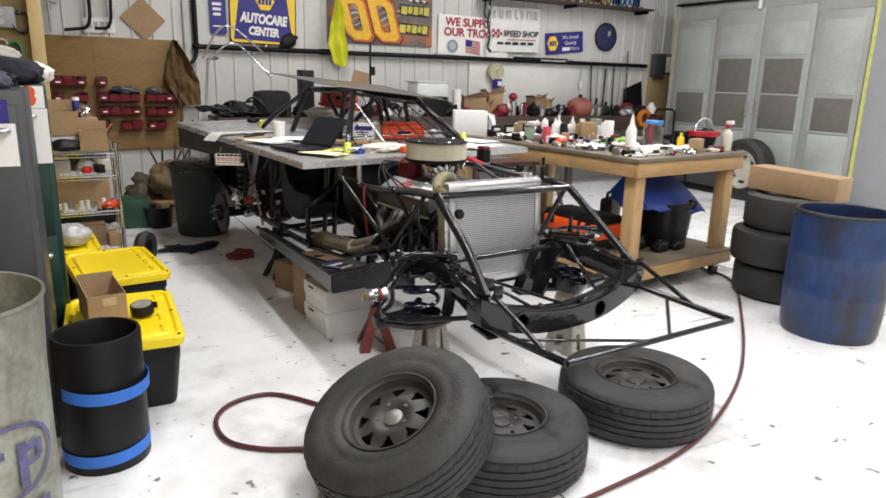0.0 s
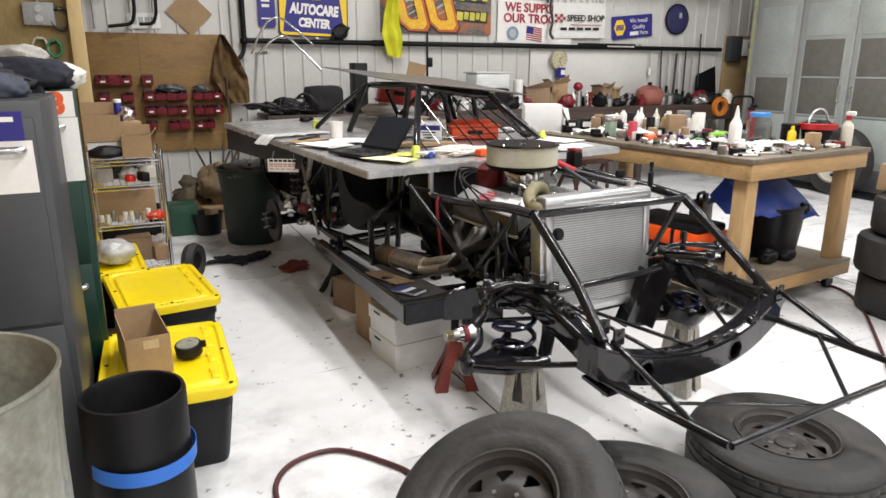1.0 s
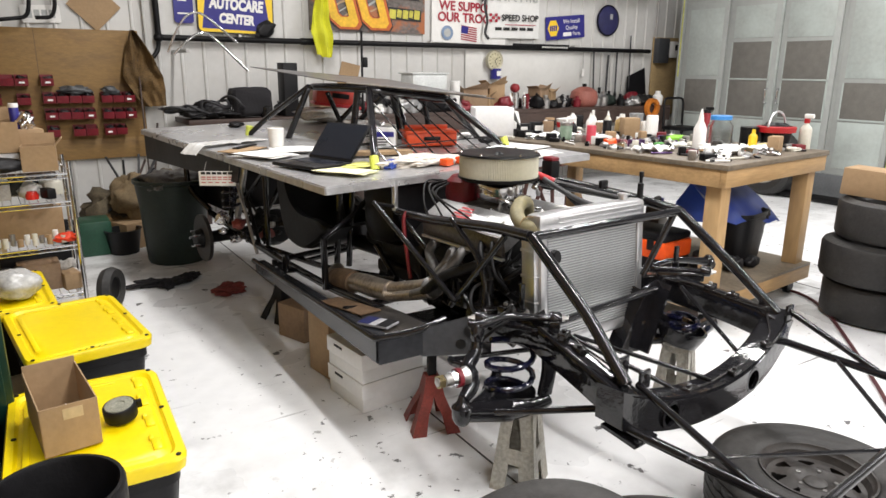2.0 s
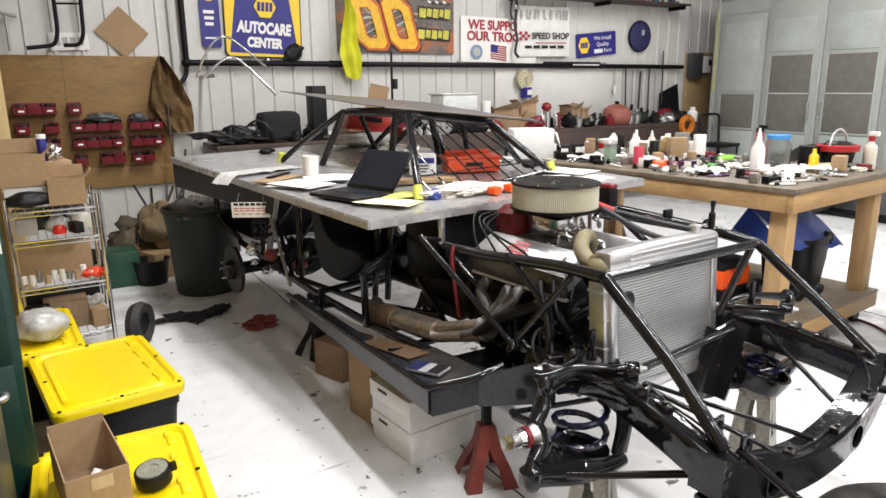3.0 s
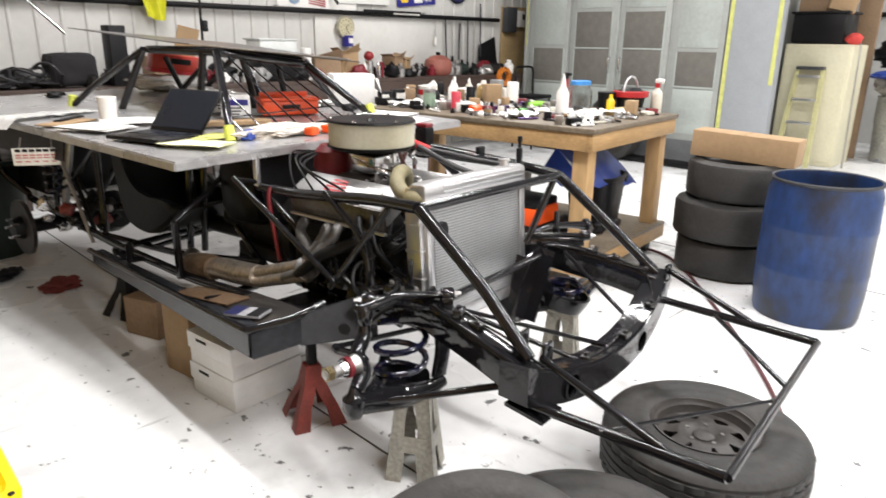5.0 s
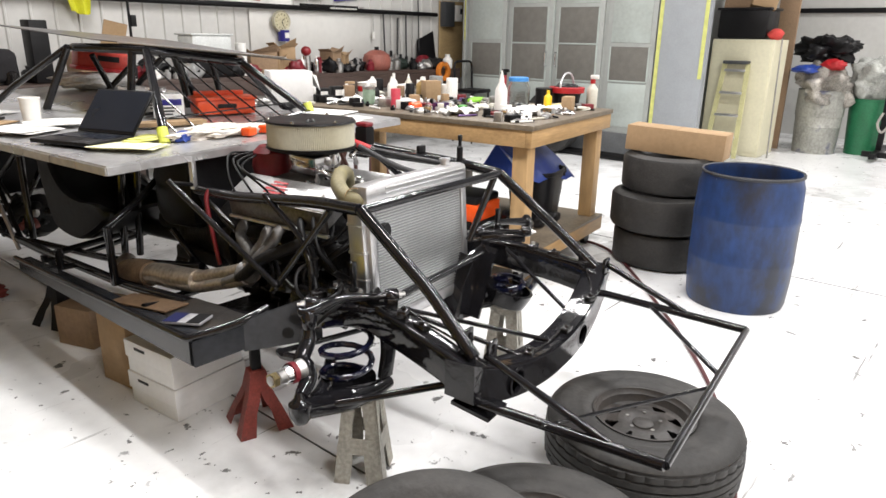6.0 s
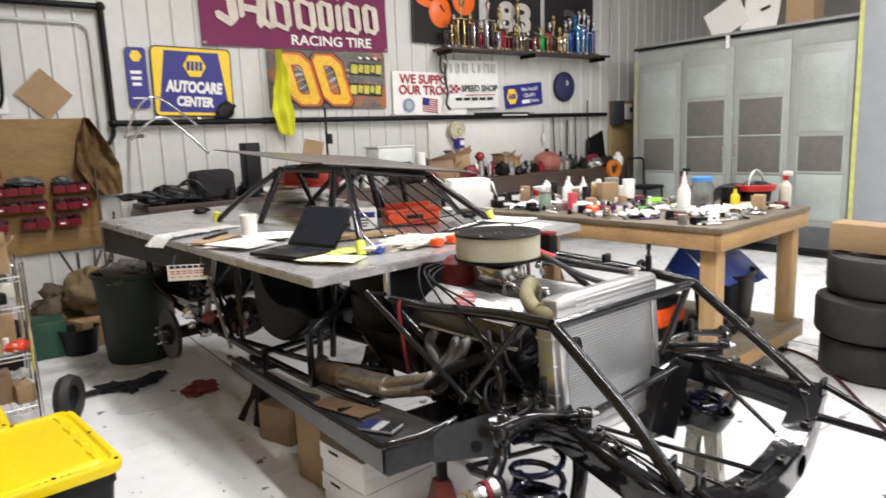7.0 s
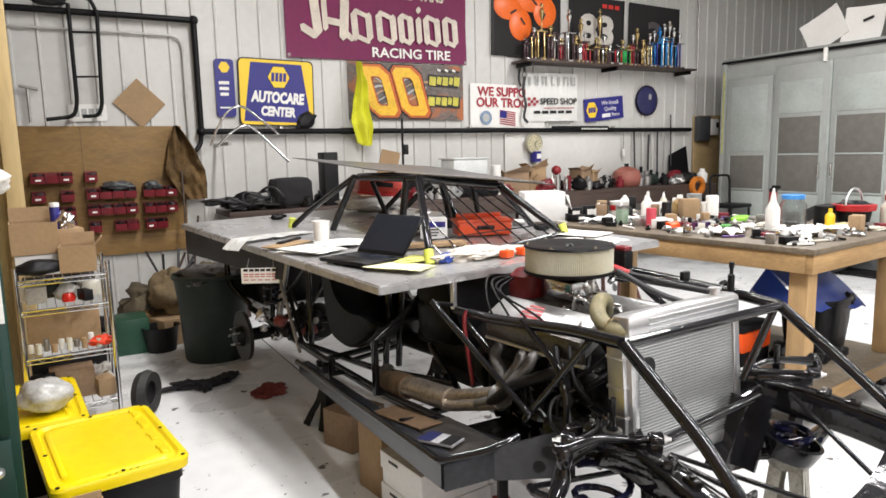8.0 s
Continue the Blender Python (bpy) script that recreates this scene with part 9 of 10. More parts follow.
def bottle(name, m, r, h, material, label, cap=None, neck=0.35, nozzle=False, cat="bottle"):
    t = empty(name, m, label, cat)
    s = h * (1 - neck)
    part("body", lathe([(0.0, 0.0), (r * 0.95, 0.0), (r, 0.006), (r, s * 0.9), (r * 0.9, s), (r * 0.42, s + h * neck * 0.35), (r * 0.38, s + h * neck * 0.5), (0.0, s + h * neck * 0.5)], 22), material, t)
    if cap:
        part("cap", lathe([(0.0, h), (r * (0.12 if nozzle else 0.36), h), (r * 0.42, s + h * neck * 0.45), (0.0, s + h * neck * 0.45)], 16), cap, t)
    return t


def can(name, m, r, h, material, label, lid=None, cat="can"):
    t = empty(name, m, label, cat)
    part("body", lathe([(0.0, 0.0), (r, 0.0), (r, h), (r * 0.94, h + 0.004), (0.0, h + 0.002)], 24), material, t)
    if lid:
        part("lid", lathe([(0.0, h + 0.003), (r * 1.03, h + 0.003), (r * 1.03, h + 0.022), (r * 0.95, h + 0.026), (0.0, h + 0.026)], 24), lid, t)
    return t


PINK = mat("pink_red_can", (0.55, 0.06, 0.09), 0.35)
bottle("squeeze_bottle", tpose(0.45, 0.46), 0.040, 0.27, WHITE, "tall white squeeze bottle with a pointed tip", WHITE, 0.42, True)
jr = empty("plastic_jar", tpose(0.76, 0.50), "clear plastic jar with a blue lid", "jar")
part("jar", lathe([(0.0, 0.0), (0.075, 0.0), (0.08, 0.008), (0.08, 0.15), (0.062, 0.175), (0.062, 0.19), (0.058, 0.19), (0.058, 0.172), (0.075, 0.148), (0.075, 0.010), (0.0, 0.006)], 28, cap=False), CLEAR, jr)
part("lid", lathe([(0.0, 0.188), (0.068, 0.188), (0.068, 0.212), (0.06, 0.216), (0.0, 0.216)], 26), mat("sky_blue_lid", (0.05, 0.25, 0.62), 0.4), jr)
part("hardware", lump((0.05, 0.05, 0.02), 5, 0.4, sub=2), STEEL, jr).matrix_basis = pose(0, 0, 0.03)
bottle("yellow_bottle", tpose(0.88, 0.33), 0.028, 0.13, mat("yellow_bottle", (0.8, 0.52, 0.02), 0.4), "small yellow bottle on the table", mat("yellow_cap", (0.8, 0.55, 0.02), 0.4), 0.3)
carton("small_box", (0.11, 0.07, 0.10), tpose(0.86, 0.17, 12), CARD, "small brown cardboard box on the table", tape=False)
bk = empty("red_basket", tpose(1.12, 0.30), "red bucket with a wire handle on the table", "bucket")
part("bucket", lathe([(0.0, 0.0), (0.085, 0.0), (0.105, 0.12), (0.115, 0.125), (0.115, 0.14), (0.10, 0.14), (0.08, 0.01), (0.0, 0.01)], 26, cap=False), PLASTIC, bk)
part("rim", lathe([(0.10, 0.10), (0.122, 0.105), (0.126, 0.14), (0.10, 0.145)], 26, cap=False), RED, bk)
part("handle", tube([(0.115 * math.cos(a), 0.0, 0.14 + 0.10 * math.sin(a)) for a in [math.pi * k / 14 for k in range(15)]], 0.007), ALU, bk)
part("packing", lump((0.085, 0.085, 0.03), 33, 0.6, sub=2), PLASTIC, bk).matrix_basis = pose(0, 0, 0.13)
sb_ = bottle("spray_bottle", tpose(1.20, 0.14), 0.038, 0.20, MILK, "milky spray bottle with a red top", None, 0.3)
part("spray_head", box((0.03, 0.06, 0.03), (0, -0.012, 0.215), bevel=0.008), WHITE, sb_)
part("collar", lathe([(0.0, 0.17), (0.018, 0.17), (0.018, 0.20), (0.0, 0.20)], 14), RED, sb_)
can("red_spray_can", tpose(0.24, 1.16), 0.033, 0.125, PINK, "pinkish red spray can on the table")
bottle("oil_jug", tpose(0.92, 1.42), 0.055, 0.17, mat("amber_jug", (0.36, 0.24, 0.09), 0.35), "translucent amber oil jug", WHITE, 0.3)
for k, (x, y, r, h, mm) in enumerate(((0.78, 1.62, 0.032, 0.17, WHITE), (0.86, 1.66, 0.030, 0.19, WHITE), (1.00, 1.62, 0.030, 0.18, MILK), (0.46, 1.80, 0.030, 0.12, WHITE), (0.55, 1.66, 0.032, 0.13, WHITE))):
    bottle("white_bottle", tpose(x, y), r, h, mm, "white plastic squeeze bottle", WHITE, 0.35, k % 2 == 0)
can("white_canister", tpose(1.12, 1.28), 0.046, 0.155, WHITE, "white plastic canister on the table", None)
can("grey_canister", tpose(1.10, 1.42), 0.055, 0.165, mat("grey_can", (0.35, 0.36, 0.37), 0.35, 0.6), "dull grey metal canister on the table")
can("black_canister", tpose(1.0, 0.42), 0.06, 0.11, PLASTIC, "black plastic container with a lid", PLASTIC)
rs = can("red_bottle", tpose(1.12, 0.82), 0.026, 0.20, mat("dark_red_bottle", (0.28, 0.02, 0.03), 0.35), "dark red bottle with a black nozzle", PLASTIC)
part("nozzle", box((0.02, 0.06, 0.025), (0, -0.02, 0.235), bevel=0.006), PLASTIC, rs)
hc = empty("hand_cleaner_tub", tpose(0.62, 1.74), "white tub with red print on the table", "tub")
part("tub", lathe([(0.0, 0.0), (0.06, 0.0), (0.068, 0.12), (0.072, 0.125), (0.0, 0.135)], 24), WHITE, hc)
part("print_band", lathe([(0.0655, 0.06), (0.069, 0.10)], 24, cap=False), RED, hc)
can("green_jar", tpose(0.34, 1.48), 0.045, 0.10, mat("pale_green_jar", (0.22, 0.30, 0.22), 0.35), "pale green jar with a metal lid", STEEL)
solo("green_pad", box((0.22, 0.10, 0.035), (0, 0, 0.018), bevel=0.01), mat("lime_plastic", (0.25, 0.60, 0.04), 0.45), tpose(0.95, 0.95, 20), "lime green plastic case on the table", "case")
solo("green_pad", box((0.07, 0.05, 0.025), (0, 0, 0.013), bevel=0.008), mat("mid_green_plastic", (0.12, 0.40, 0.10), 0.45), tpose(0.52, 0.80, 10), "small green sponge on the table", "sponge")
solo("white_tray", box((0.20, 0.13, 0.05), (0, 0, 0.026), bevel=0.01), WHITE, tpose(0.42, 1.20, -15), "low white plastic tray", "tray")
solo("cap_pile", lump((0.06, 0.04, 0.025), 41, 0.6, sub=2), ORANGE, tpose(0.27, 1.02) @ pose(0, 0, 0.02), "heap of small orange fittings", "fittings")
for k, (x, y, rx, ry) in enumerate(((0.52, 0.36, 0.12, 0.05), (0.66, 0.26, 0.13, 0.06), (0.80, 0.22, 0.09, 0.04))):
    solo("white_wipe", lump((rx, ry, 0.022), 50 + k, 0.8), mat("white_tissue%d" % k, (0.78, 0.76, 0.76), 0.9), tpose(x, y) @ pose(0, 0, 0.018), "crumpled white paper wipe", "wipe", "paper wipes")
for k, (x, y, w, d, rz) in enumerate(((0.62, 0.33, 0.34, 0.20, 12), (0.50, 0.28, 0.22, 0.16, -20), (0.78, 0.27, 0.26, 0.15, 30), (0.22, 0.62, 0.22, 0.16, 40), (0.30, 1.60, 0.26, 0.18, -10), (0.55, 1.48, 0.22, 0.18, 25))):
    solo("crumpled_paper", grid_sheet(w, d, 16, 12, lambda u, v: 0.020 + 0.030 * noise.noise(Vector((u * 4 + k, v * 4, k * 3))) + 0.014 * noise.noise(Vector((u * 11, v * 10, k))), 0.0015), PAPER, tpose(x, y, rz) @ pose(0, 0, 0.008), "crumpled white paper towel on the table", "paper towel", "paper towels")
solo("yellow_rag", lump((0.06, 0.05, 0.025), 54, 0.6, sub=2), mat("cream_rag", (0.62, 0.52, 0.28), 0.9), tpose(0.88, 0.25) @ pose(0, 0, 0.018), "small cream rag on the table", "rag")
bx_ = empty("white_carton", tpose(0.12, 2.06, -32), "white cardboard box with an open flap on the table", "box")
part("body", box((0.30, 0.26, 0.215), (0, 0, 0.1075), bevel=0.003), CARTON, bx_)
part("flap", quad_plate((0.152, -0.12, 0.202), (0.152, 0.12, 0.202), (0.21, 0.10, 0.10), (0.21, -0.10, 0.08), 0.004), CARTON, bx_)
for k, (x, y, w, h) in enumerate(((0.31, 1.90, 0.09, 0.09), (0.42, 1.86, 0.10, 0.10), (0.52, 1.92, 0.08, 0.07), (0.22, 1.78, 0.10, 0.05))):
    lb = empty("labelled_box", tpose(x, y, -30 + 9 * k), "small black carton with a white label", "box", "labelled boxes")
    part("body", box((w, 0.07, h), (0, 0, h / 2), bevel=0.003), PLASTIC, lb)
    part("label_patch", box((w * 0.6, 0.0015, h * 0.4), (0, -0.0358, h * 0.55)), WHITE, lb)
carton("tan_box", (0.13, 0.09, 0.15), tpose(0.86, 1.30, -28), CARD, "tan cardboard box between bottles", tape=False)
solo("paper_fold", quad_plate((-0.03, 0, 0.0), (0.05, 0.01, 0.0), (0.02, 0.05, 0.17), (-0.04, 0.05, 0.19), 0.004), PAPER, tpose(0.36, 2.02, -30), "folded white paper standing on the table", "paper")
for k, (x, y, w, l) in enumerate(((1.42, 0.62, 0.30, 0.20), (1.22, 0.56, 0.22, 0.16), (1.52, 0.80, 0.22, 0.28))):
    solo("paper_sheet", box((w, l, 0.0025), (0, 0, 0.0015 + 0.003 * k)), PAPER, deck_pose(x, y, 12 * k - 10), "white printed sheet lying on the deck", "paper", "papers on the deck")
CL = [STEEL, PLASTIC, CHROME, WHITE, CABLE, DKRED, mat("purple_anodised", (0.10, 0.05, 0.16), 0.3, 0.6), CAST, PAPER, SATIN, MILK]
rng = random.Random(12)
for k in range(270):
    x, y = rng.uniform(0.06, 1.15), rng.choice((rng.uniform(0.10, 0.45), rng.uniform(0.6, 1.2), rng.uniform(0.5, 2.0), rng.uniform(1.2, 2.1)))
    mm = CL[rng.randrange(len(CL))] if rng.random() < 0.8 else STEEL
    kind = rng.randrange(4)
    rz = rng.uniform(0, 180)
    if kind == 0:
        b, nm, lab = lathe([(0.0, 0.0), (0.014, 0.0), (0.016, 0.018), (0.009, 0.02), (0.009, 0.032), (0.0, 0.033)], 10), "fitting", "small threaded metal fitting on the table"
    elif kind == 1:
        b, nm, lab = tube([(-0.07, 0, 0.008), (0.0, 0.005, 0.008), (0.07, 0.0, 0.008)], 0.0065, seg=8), "hand_tool", "small hand tool lying on the table"
    elif kind == 2:
        b, nm, lab = box((rng.uniform(0.03, 0.11), rng.uniform(0.02, 0.07), rng.uniform(0.012, 0.06)), (0, 0, 0), bevel=0.003), "small_part", "small machined part on the table"
        bmesh.ops.translate(b, vec=(0, 0, -min(v.co.z for v in b.verts)), verts=b.verts)
    else:
        b, nm, lab = lump((rng.uniform(0.02, 0.065), rng.uniform(0.02, 0.04), 0.016), k, 0.6, sub=2), "scrap_piece", "small scrap of material on the table"
        bmesh.ops.translate(b, vec=(0, 0, 0.012), verts=b.verts)
    solo(nm, b, mm, tpose(x, y, rz), lab, nm.replace("_", " "), "clutter on the table")

rng3 = random.Random(31)
for k in range(22):
    x, y = rng3.uniform(0.45, 1.15), rng3.uniform(1.05, 2.05)
    h, w = rng3.uniform(0.06, 0.15), rng3.uniform(0.02, 0.04)
    mm = rng3.choice((WHITE, PLASTIC, MILK, CARD, GREASE, STEELPAINT, DKRED, WHITE))
    if k % 3 == 0:
        carton("small_carton", (w * 2.4, w * 1.8, h * 0.8), tpose(x, y, rng3.uniform(-60, 60)), rng3.choice((CARTON, CARD, PLASTIC, CARD2)), "small parts carton standing on the table", tape=False)
    elif k % 3 == 1:
        can("small_tin", tpose(x, y), w, h, mm, "small tin standing among parts on the table")
    else:
        bottle("small_bottle", tpose(x, y), w, h * 1.25, mm, "small plastic bottle among parts on the table")

# ---- around the table ----
for k, (x, y) in enumerate(((4.2, 5.75), (4.75, 5.85), (3.6, 5.8))):
    st = empty("saw_stand", pose(x, y, 0, 0, 0, 20 * k), "rusty brown folding metal stand on the floor", "stand", "folding stands")
    for s in (-1, 1):
        part("leg", tube([(s * 0.25, -0.2, 0.0), (0.0, -0.1, 0.62)], 0.02, seg=6), mat("rust_brown", (0.12, 0.05, 0.04), 0.6) if s < 0 and k == 0 else bpy.data.materials["rust_brown"], st)
        part("leg", tube([(s * 0.25, 0.2, 0.0), (0.0, 0.1, 0.62)], 0.02, seg=6), bpy.data.materials["rust_brown"], st)
    part("beam", box((0.5, 0.28, 0.05), (0, 0, 0.63)), bpy.data.materials["rust_brown"], st)


# ---- on the wall bench ----
def bpose(x, y=7.75, rz=0.0, z=1.011):
    return pose(x, y, z, 0, 0, rz)


solo("speaker_box", box((0.16, 0.14, 0.53), (0, 0, 0.265), bevel=0.01), PLASTIC, bpose(2.65, 7.70, 8), "tall narrow black case on the bench", "case")
b = box((0.40, 0.24, 0.28), (0, 0, 0), bevel=0.05)
bmesh.ops.subdivide_edges(b, edges=b.edges, cuts=3, use_grid_fill=True)
for v in b.verts:
    v.co += Vector((0.02, 0.02, 0.03)) * noise.noise(v.co * 9)
solo("black_bag", b, CLOTH, bpose(2.24, 7.66, 6) @ pose(0, 0, 0.15), "bulky black bag on the bench", "bag")
solo("cable_tangle", lump((0.26, 0.14, 0.06), 27, 0.8), CABLE, bpose(1.78, 7.68) @ pose(0, 0, 0.07), "heap of dark cables and hose on the bench", "cable")
for k in range(4):
    solo("cable_coil", tube(smooth_path([(0.2 * math.cos(a), 0.10 * math.sin(a), 0.05 + 0.03 * math.sin(a * 2 + k)) for a in [2 * math.pi * i / 9 for i in range(9)]], True), 0.012, closed=True), CABLE, bpose(1.62 + 0.14 * k, 7.62, 30 * k) @ pose(0, 0, 0.04 + 0.025 * k, 20 * (k % 2)), "loose coil of black cable", "cable", "cable coils")
solo("cardboard_sheet", box((0.22, 0.01, 0.30), (0, 0, 0.15)), CARD, bpose(3.32, 7.78, 0, 1.25) @ pose(0, 0, 0, 8, 12, 0), "tan cardboard sheet standing in a carton", "cardboard")
carton("brown_carton", (0.32, 0.26, 0.26), bpose(3.10, 7.74, 5), CARD2, "brown carton on the bench", tape=False)
ct = empty("clear_tub", bpose(4.27, 7.70), "cloudy clear plastic tub on a crate", "tub")
part("crate", box((0.44, 0.30, 0.24), (0, 0, 0.12), bevel=0.01), SATIN, ct)
part("tub", box((0.46, 0.30, 0.19), (0, 0, 0.338), bevel=0.03), mat("cloudy_plastic", (0.62, 0.64, 0.63), 0.25, var=0.12, scale=6), ct)
part("tub_rim", box((0.49, 0.33, 0.016), (0, 0, 0.43), bevel=0.006), bpy.data.materials["cloudy_plastic"], ct)
can("white_can", bpose(4.70, 7.70), 0.06, 0.34, WHITE, "tall white container on the bench")
for k, (x, w, h, mm) in enumerate(((4.98, 0.30, 0.28, CARD2), (5.30, 0.22, 0.34, CARD), (6.00, 0.16, 0.27, CARD2), (6.17, 0.13, 0.23, CARD), (5.12, 0.14, 0.20, CARD))):
    bc_ = carton("bench_carton", (w, 0.22, h * 0.9), bpose(x, 7.72 + 0.04 * (k % 2), 14 * k - 20), mm, "brown carton standing open on the bench", tape=False)
    for i, (sx, sy) in enumerate(((-1, 0), (1, 0), (0, -1))):
        fx, fy = sx * w / 2, sy * 0.11
        part("box_flap", quad_plate((fx - (0 if sx else w / 2), fy - (0 if sy else 0.11), h * 0.9), (fx + (0 if sx else w / 2), fy + (0 if sy else 0.11), h * 0.9), (fx + sx * 0.05 + (0 if sx else w * 0.42), fy + sy * 0.06 + (0 if sy else 0.09), h * (1.0 + 0.10 * i)), (fx + sx * 0.05 - (0 if sx else w * 0.42), fy + sy * 0.06 - (0 if sy else 0.09), h * (1.04 - 0.04 * i)), 0.004), mm, bc_)
ro = can("red_topped_bottle", bpose(5.60, 7.70), 0.055, 0.20, CHROME, "metal flask with a red knob top")
part("knob", lump((0.062, 0.062, 0.055), 1, 0.05, sub=2), mat("knob_red", (0.22, 0.01, 0.015), 0.35), ro).matrix_basis = pose(0, 0, 0.255)
for k, x in enumerate((5.50, 5.72)):
    bottle("spray_can", bpose(x, 7.66), 0.03, 0.20, CHROME if k else WHITE, "slim spray can on the bench", WHITE, 0.25, cat="spray can")
rp = empty("red_pot", bpose(6.86, 7.78), "faded red round tank on the bench", "tank")
part("tank", lathe([(0.0, 0.0), (0.15, 0.0), (0.185, 0.04), (0.190, 0.13), (0.17, 0.20), (0.10, 0.245), (0.05, 0.26), (0.0, 0.262)], 28), mat("faded_red", (0.30, 0.10, 0.075), 0.6, var=0.3), rp)
part("valve", lathe([(0.0, 0.255), (0.03, 0.255), (0.03, 0.30), (0.0, 0.30)], 12), SATIN, rp)
rng2 = random.Random(5)
for k in range(120):
    x = rng2.choice([rng2.uniform(5.6, 8.2), rng2.uniform(1.7, 8.2), rng2.uniform(3.4, 5.6)])
    s = rng2.uniform(0.035, 0.13)
    mm = rng2.choice([SATIN, PLASTIC, STEEL, DKRED if x > 3.4 else GREASE, ENGINE, CAST, GREENCAN, WHITE])
    if rng2.random() < 0.5:
        b = lump((s, s * 0.8, s * 0.8), k + 200, 0.6, flat=0.7, sub=2)
    else:
        b = lathe([(0.0, -s * 0.56), (s * 0.55, -s * 0.56), (s * 0.6, s * 0.4), (s * 0.3, s * 0.7), (s * 0.3, s), (0.0, s)], 14)
    solo("bench_part", b, mm, bpose(x, rng2.uniform(7.58, 7.95)) @ pose(0, 0, s * 0.56), "used engine part lying on the bench", "engine part", "parts on the bench")
orr = empty("orange_reel", bpose(7.86, 7.55, 0, 0.84) @ pose(0, -0.10, 0.14, 90), "orange cord reel hung before the bench", "cord reel")
part("ring", lathe([(0.08, -0.03), (0.13, -0.03), (0.135, 0.0), (0.13, 0.03), (0.08, 0.03), (0.07, 0.0), (0.08, -0.03)], 28, cap=False), mat("orange_cord", (0.55, 0.17, 0.02), 0.5), orr)
part("hanger", box((0.03, 0.02, 0.10), (0, 0.12, -0.02)), STEEL, orr)
bs = empty("shop_stool", pose(8.10, 7.10, 0), "black tubular shop stool", "stool")
part("seat", box((0.42, 0.36, 0.05), (0, 0, 0.72), bevel=0.015), PLASTIC, bs)
part("backrest", tube(bent([(-0.2, 0.16, 0.70), (-0.2, 0.18, 1.12), (0.2, 0.18, 1.12), (0.2, 0.16, 0.70)], 0.08), 0.016), PLASTIC, bs)
for x in (-0.18, 0.18):
    for y in (-0.15, 0.15):
        part("leg", tube([(x, y, 0.70), (x * 1.15, y * 1.15, 0.0)], 0.014), PLASTIC, bs)

# ---- boxes on the wire shelf ----
def spose(x, y, z, rz=0.0):
    return pose(0.225, 5.40, 0, 0, 0, 2) @ pose(x, y, z + 0.008, 0, 0, rz)


def open_carton(m, w, d, h, label):
    t = empty("open_carton", m, label, "box")
    for sz, at in (((0.005, d, h), (-w / 2, 0, h / 2)), ((0.005, d, h), (w / 2, 0, h / 2)), ((w, 0.005, h), (0, -d / 2, h / 2)), ((w, 0.005, h), (0, d / 2, h / 2)), ((w, d, 0.004), (0, 0, 0.003))):
        part("side", box(sz, at), CARD, t)
    part("flap", box((w, 0.005, h * 0.45), (0, d / 2 + 0.01, h * 1.2), pose(0, 0, 0, -8)), CARD, t)
    part("flap", box((0.005, d * 0.9, h * 0.4), (w / 2 + h * 0.14, 0, h * 1.12), pose(0, 0, 0, 0, 40, 0)), CARD, t)
    return t


carton("white_carton", (0.20, 0.18, 0.10), spose(-0.11, 0.04, 0.91), CARTON, "white carton under an open box", tape=False)
open_carton(spose(-0.11, 0.05, 1.012), 0.22, 0.22, 0.17, "open brown carton on the wire shelf")
open_carton(spose(0.085, -0.07, 0.91, -6), 0.17, 0.17, 0.14, "open brown carton with flaps up")
carton("tall_carton", (0.15, 0.14, 0.22), spose(0.05, 0.11, 0.91, 8), CARD, "tan carton at the back of the wire shelf", tape=False)
solo("black_case", lump((0.11, 0.06, 0.04), 44, 0.35, sub=2), PLASTIC, spose(-0.11, -0.11, 0.945), "soft black case on the wire shelf", "case")
fo = solo("foil_heap", lump((0.05, 0.05, 0.05), 45, 0.6), CHROME, spose(0.04, 0.10, 1.165), "crumpled foil and wrap heap", "foil")
can("blue_spray_can", spose(0.0, 0.09, 1.13), 0.025, 0.12, SIGNBLUE, "blue and white spray can on cartons", WHITE)
tl = empty("tail_lamp", spose(0.02, -0.08, 0.745), "red and clear tail lamp on the shelf", "lamp")
part("lens", lathe([(0.0, 0.0), (0.032, 0.0), (0.036, 0.02), (0.025, 0.045), (0.0, 0.05)], 18), mat("red_lens", (0.62, 0.03, 0.02), 0.15), tl)
part("housing", lump((0.06, 0.05, 0.05), 46, 0.3, sub=2), mat("cloudy_film2", (0.55, 0.55, 0.53), 0.3), tl).matrix_basis = pose(0.0, 0.07, 0.04)
for k, (x, y, w, h, mm) in enumerate(((-0.13, -0.02, 0.10, 0.09, GREYCLOTH), (-0.15, 0.08, 0.12, 0.11, CARTON), (0.13, 0.05, 0.10, 0.08, MILK), (0.10, -0.10, 0.05, 0.06, PLASTIC))):
    carton("parts_box", (w, 0.09, h), spose(x, y, 0.745, 7 * k), mm, "small worn parts box on the wire shelf", tape=False)
carton("shelf_carton", (0.36, 0.12, 0.19), spose(-0.01, 0.10, 0.485), CARD, "long brown carton on the wire shelf", tape=False)
for k in range(11):
    can("small_tin", spose(-0.18 + 0.036 * k, -0.08 - 0.05 * (k % 2), 0.485), 0.015, 0.04 + 0.012 * (k % 3), (WHITE, MILK, STEEL, CARD)[k % 4], "small tin of fittings on the wire shelf")
solo("cap_pile", lump((0.055, 0.04, 0.025), 47, 0.7, sub=2), mat("hot_red_orange", (0.75, 0.06, 0.02), 0.4), spose(0.155, -0.11, 0.505), "heap of red-orange caps", "fittings")
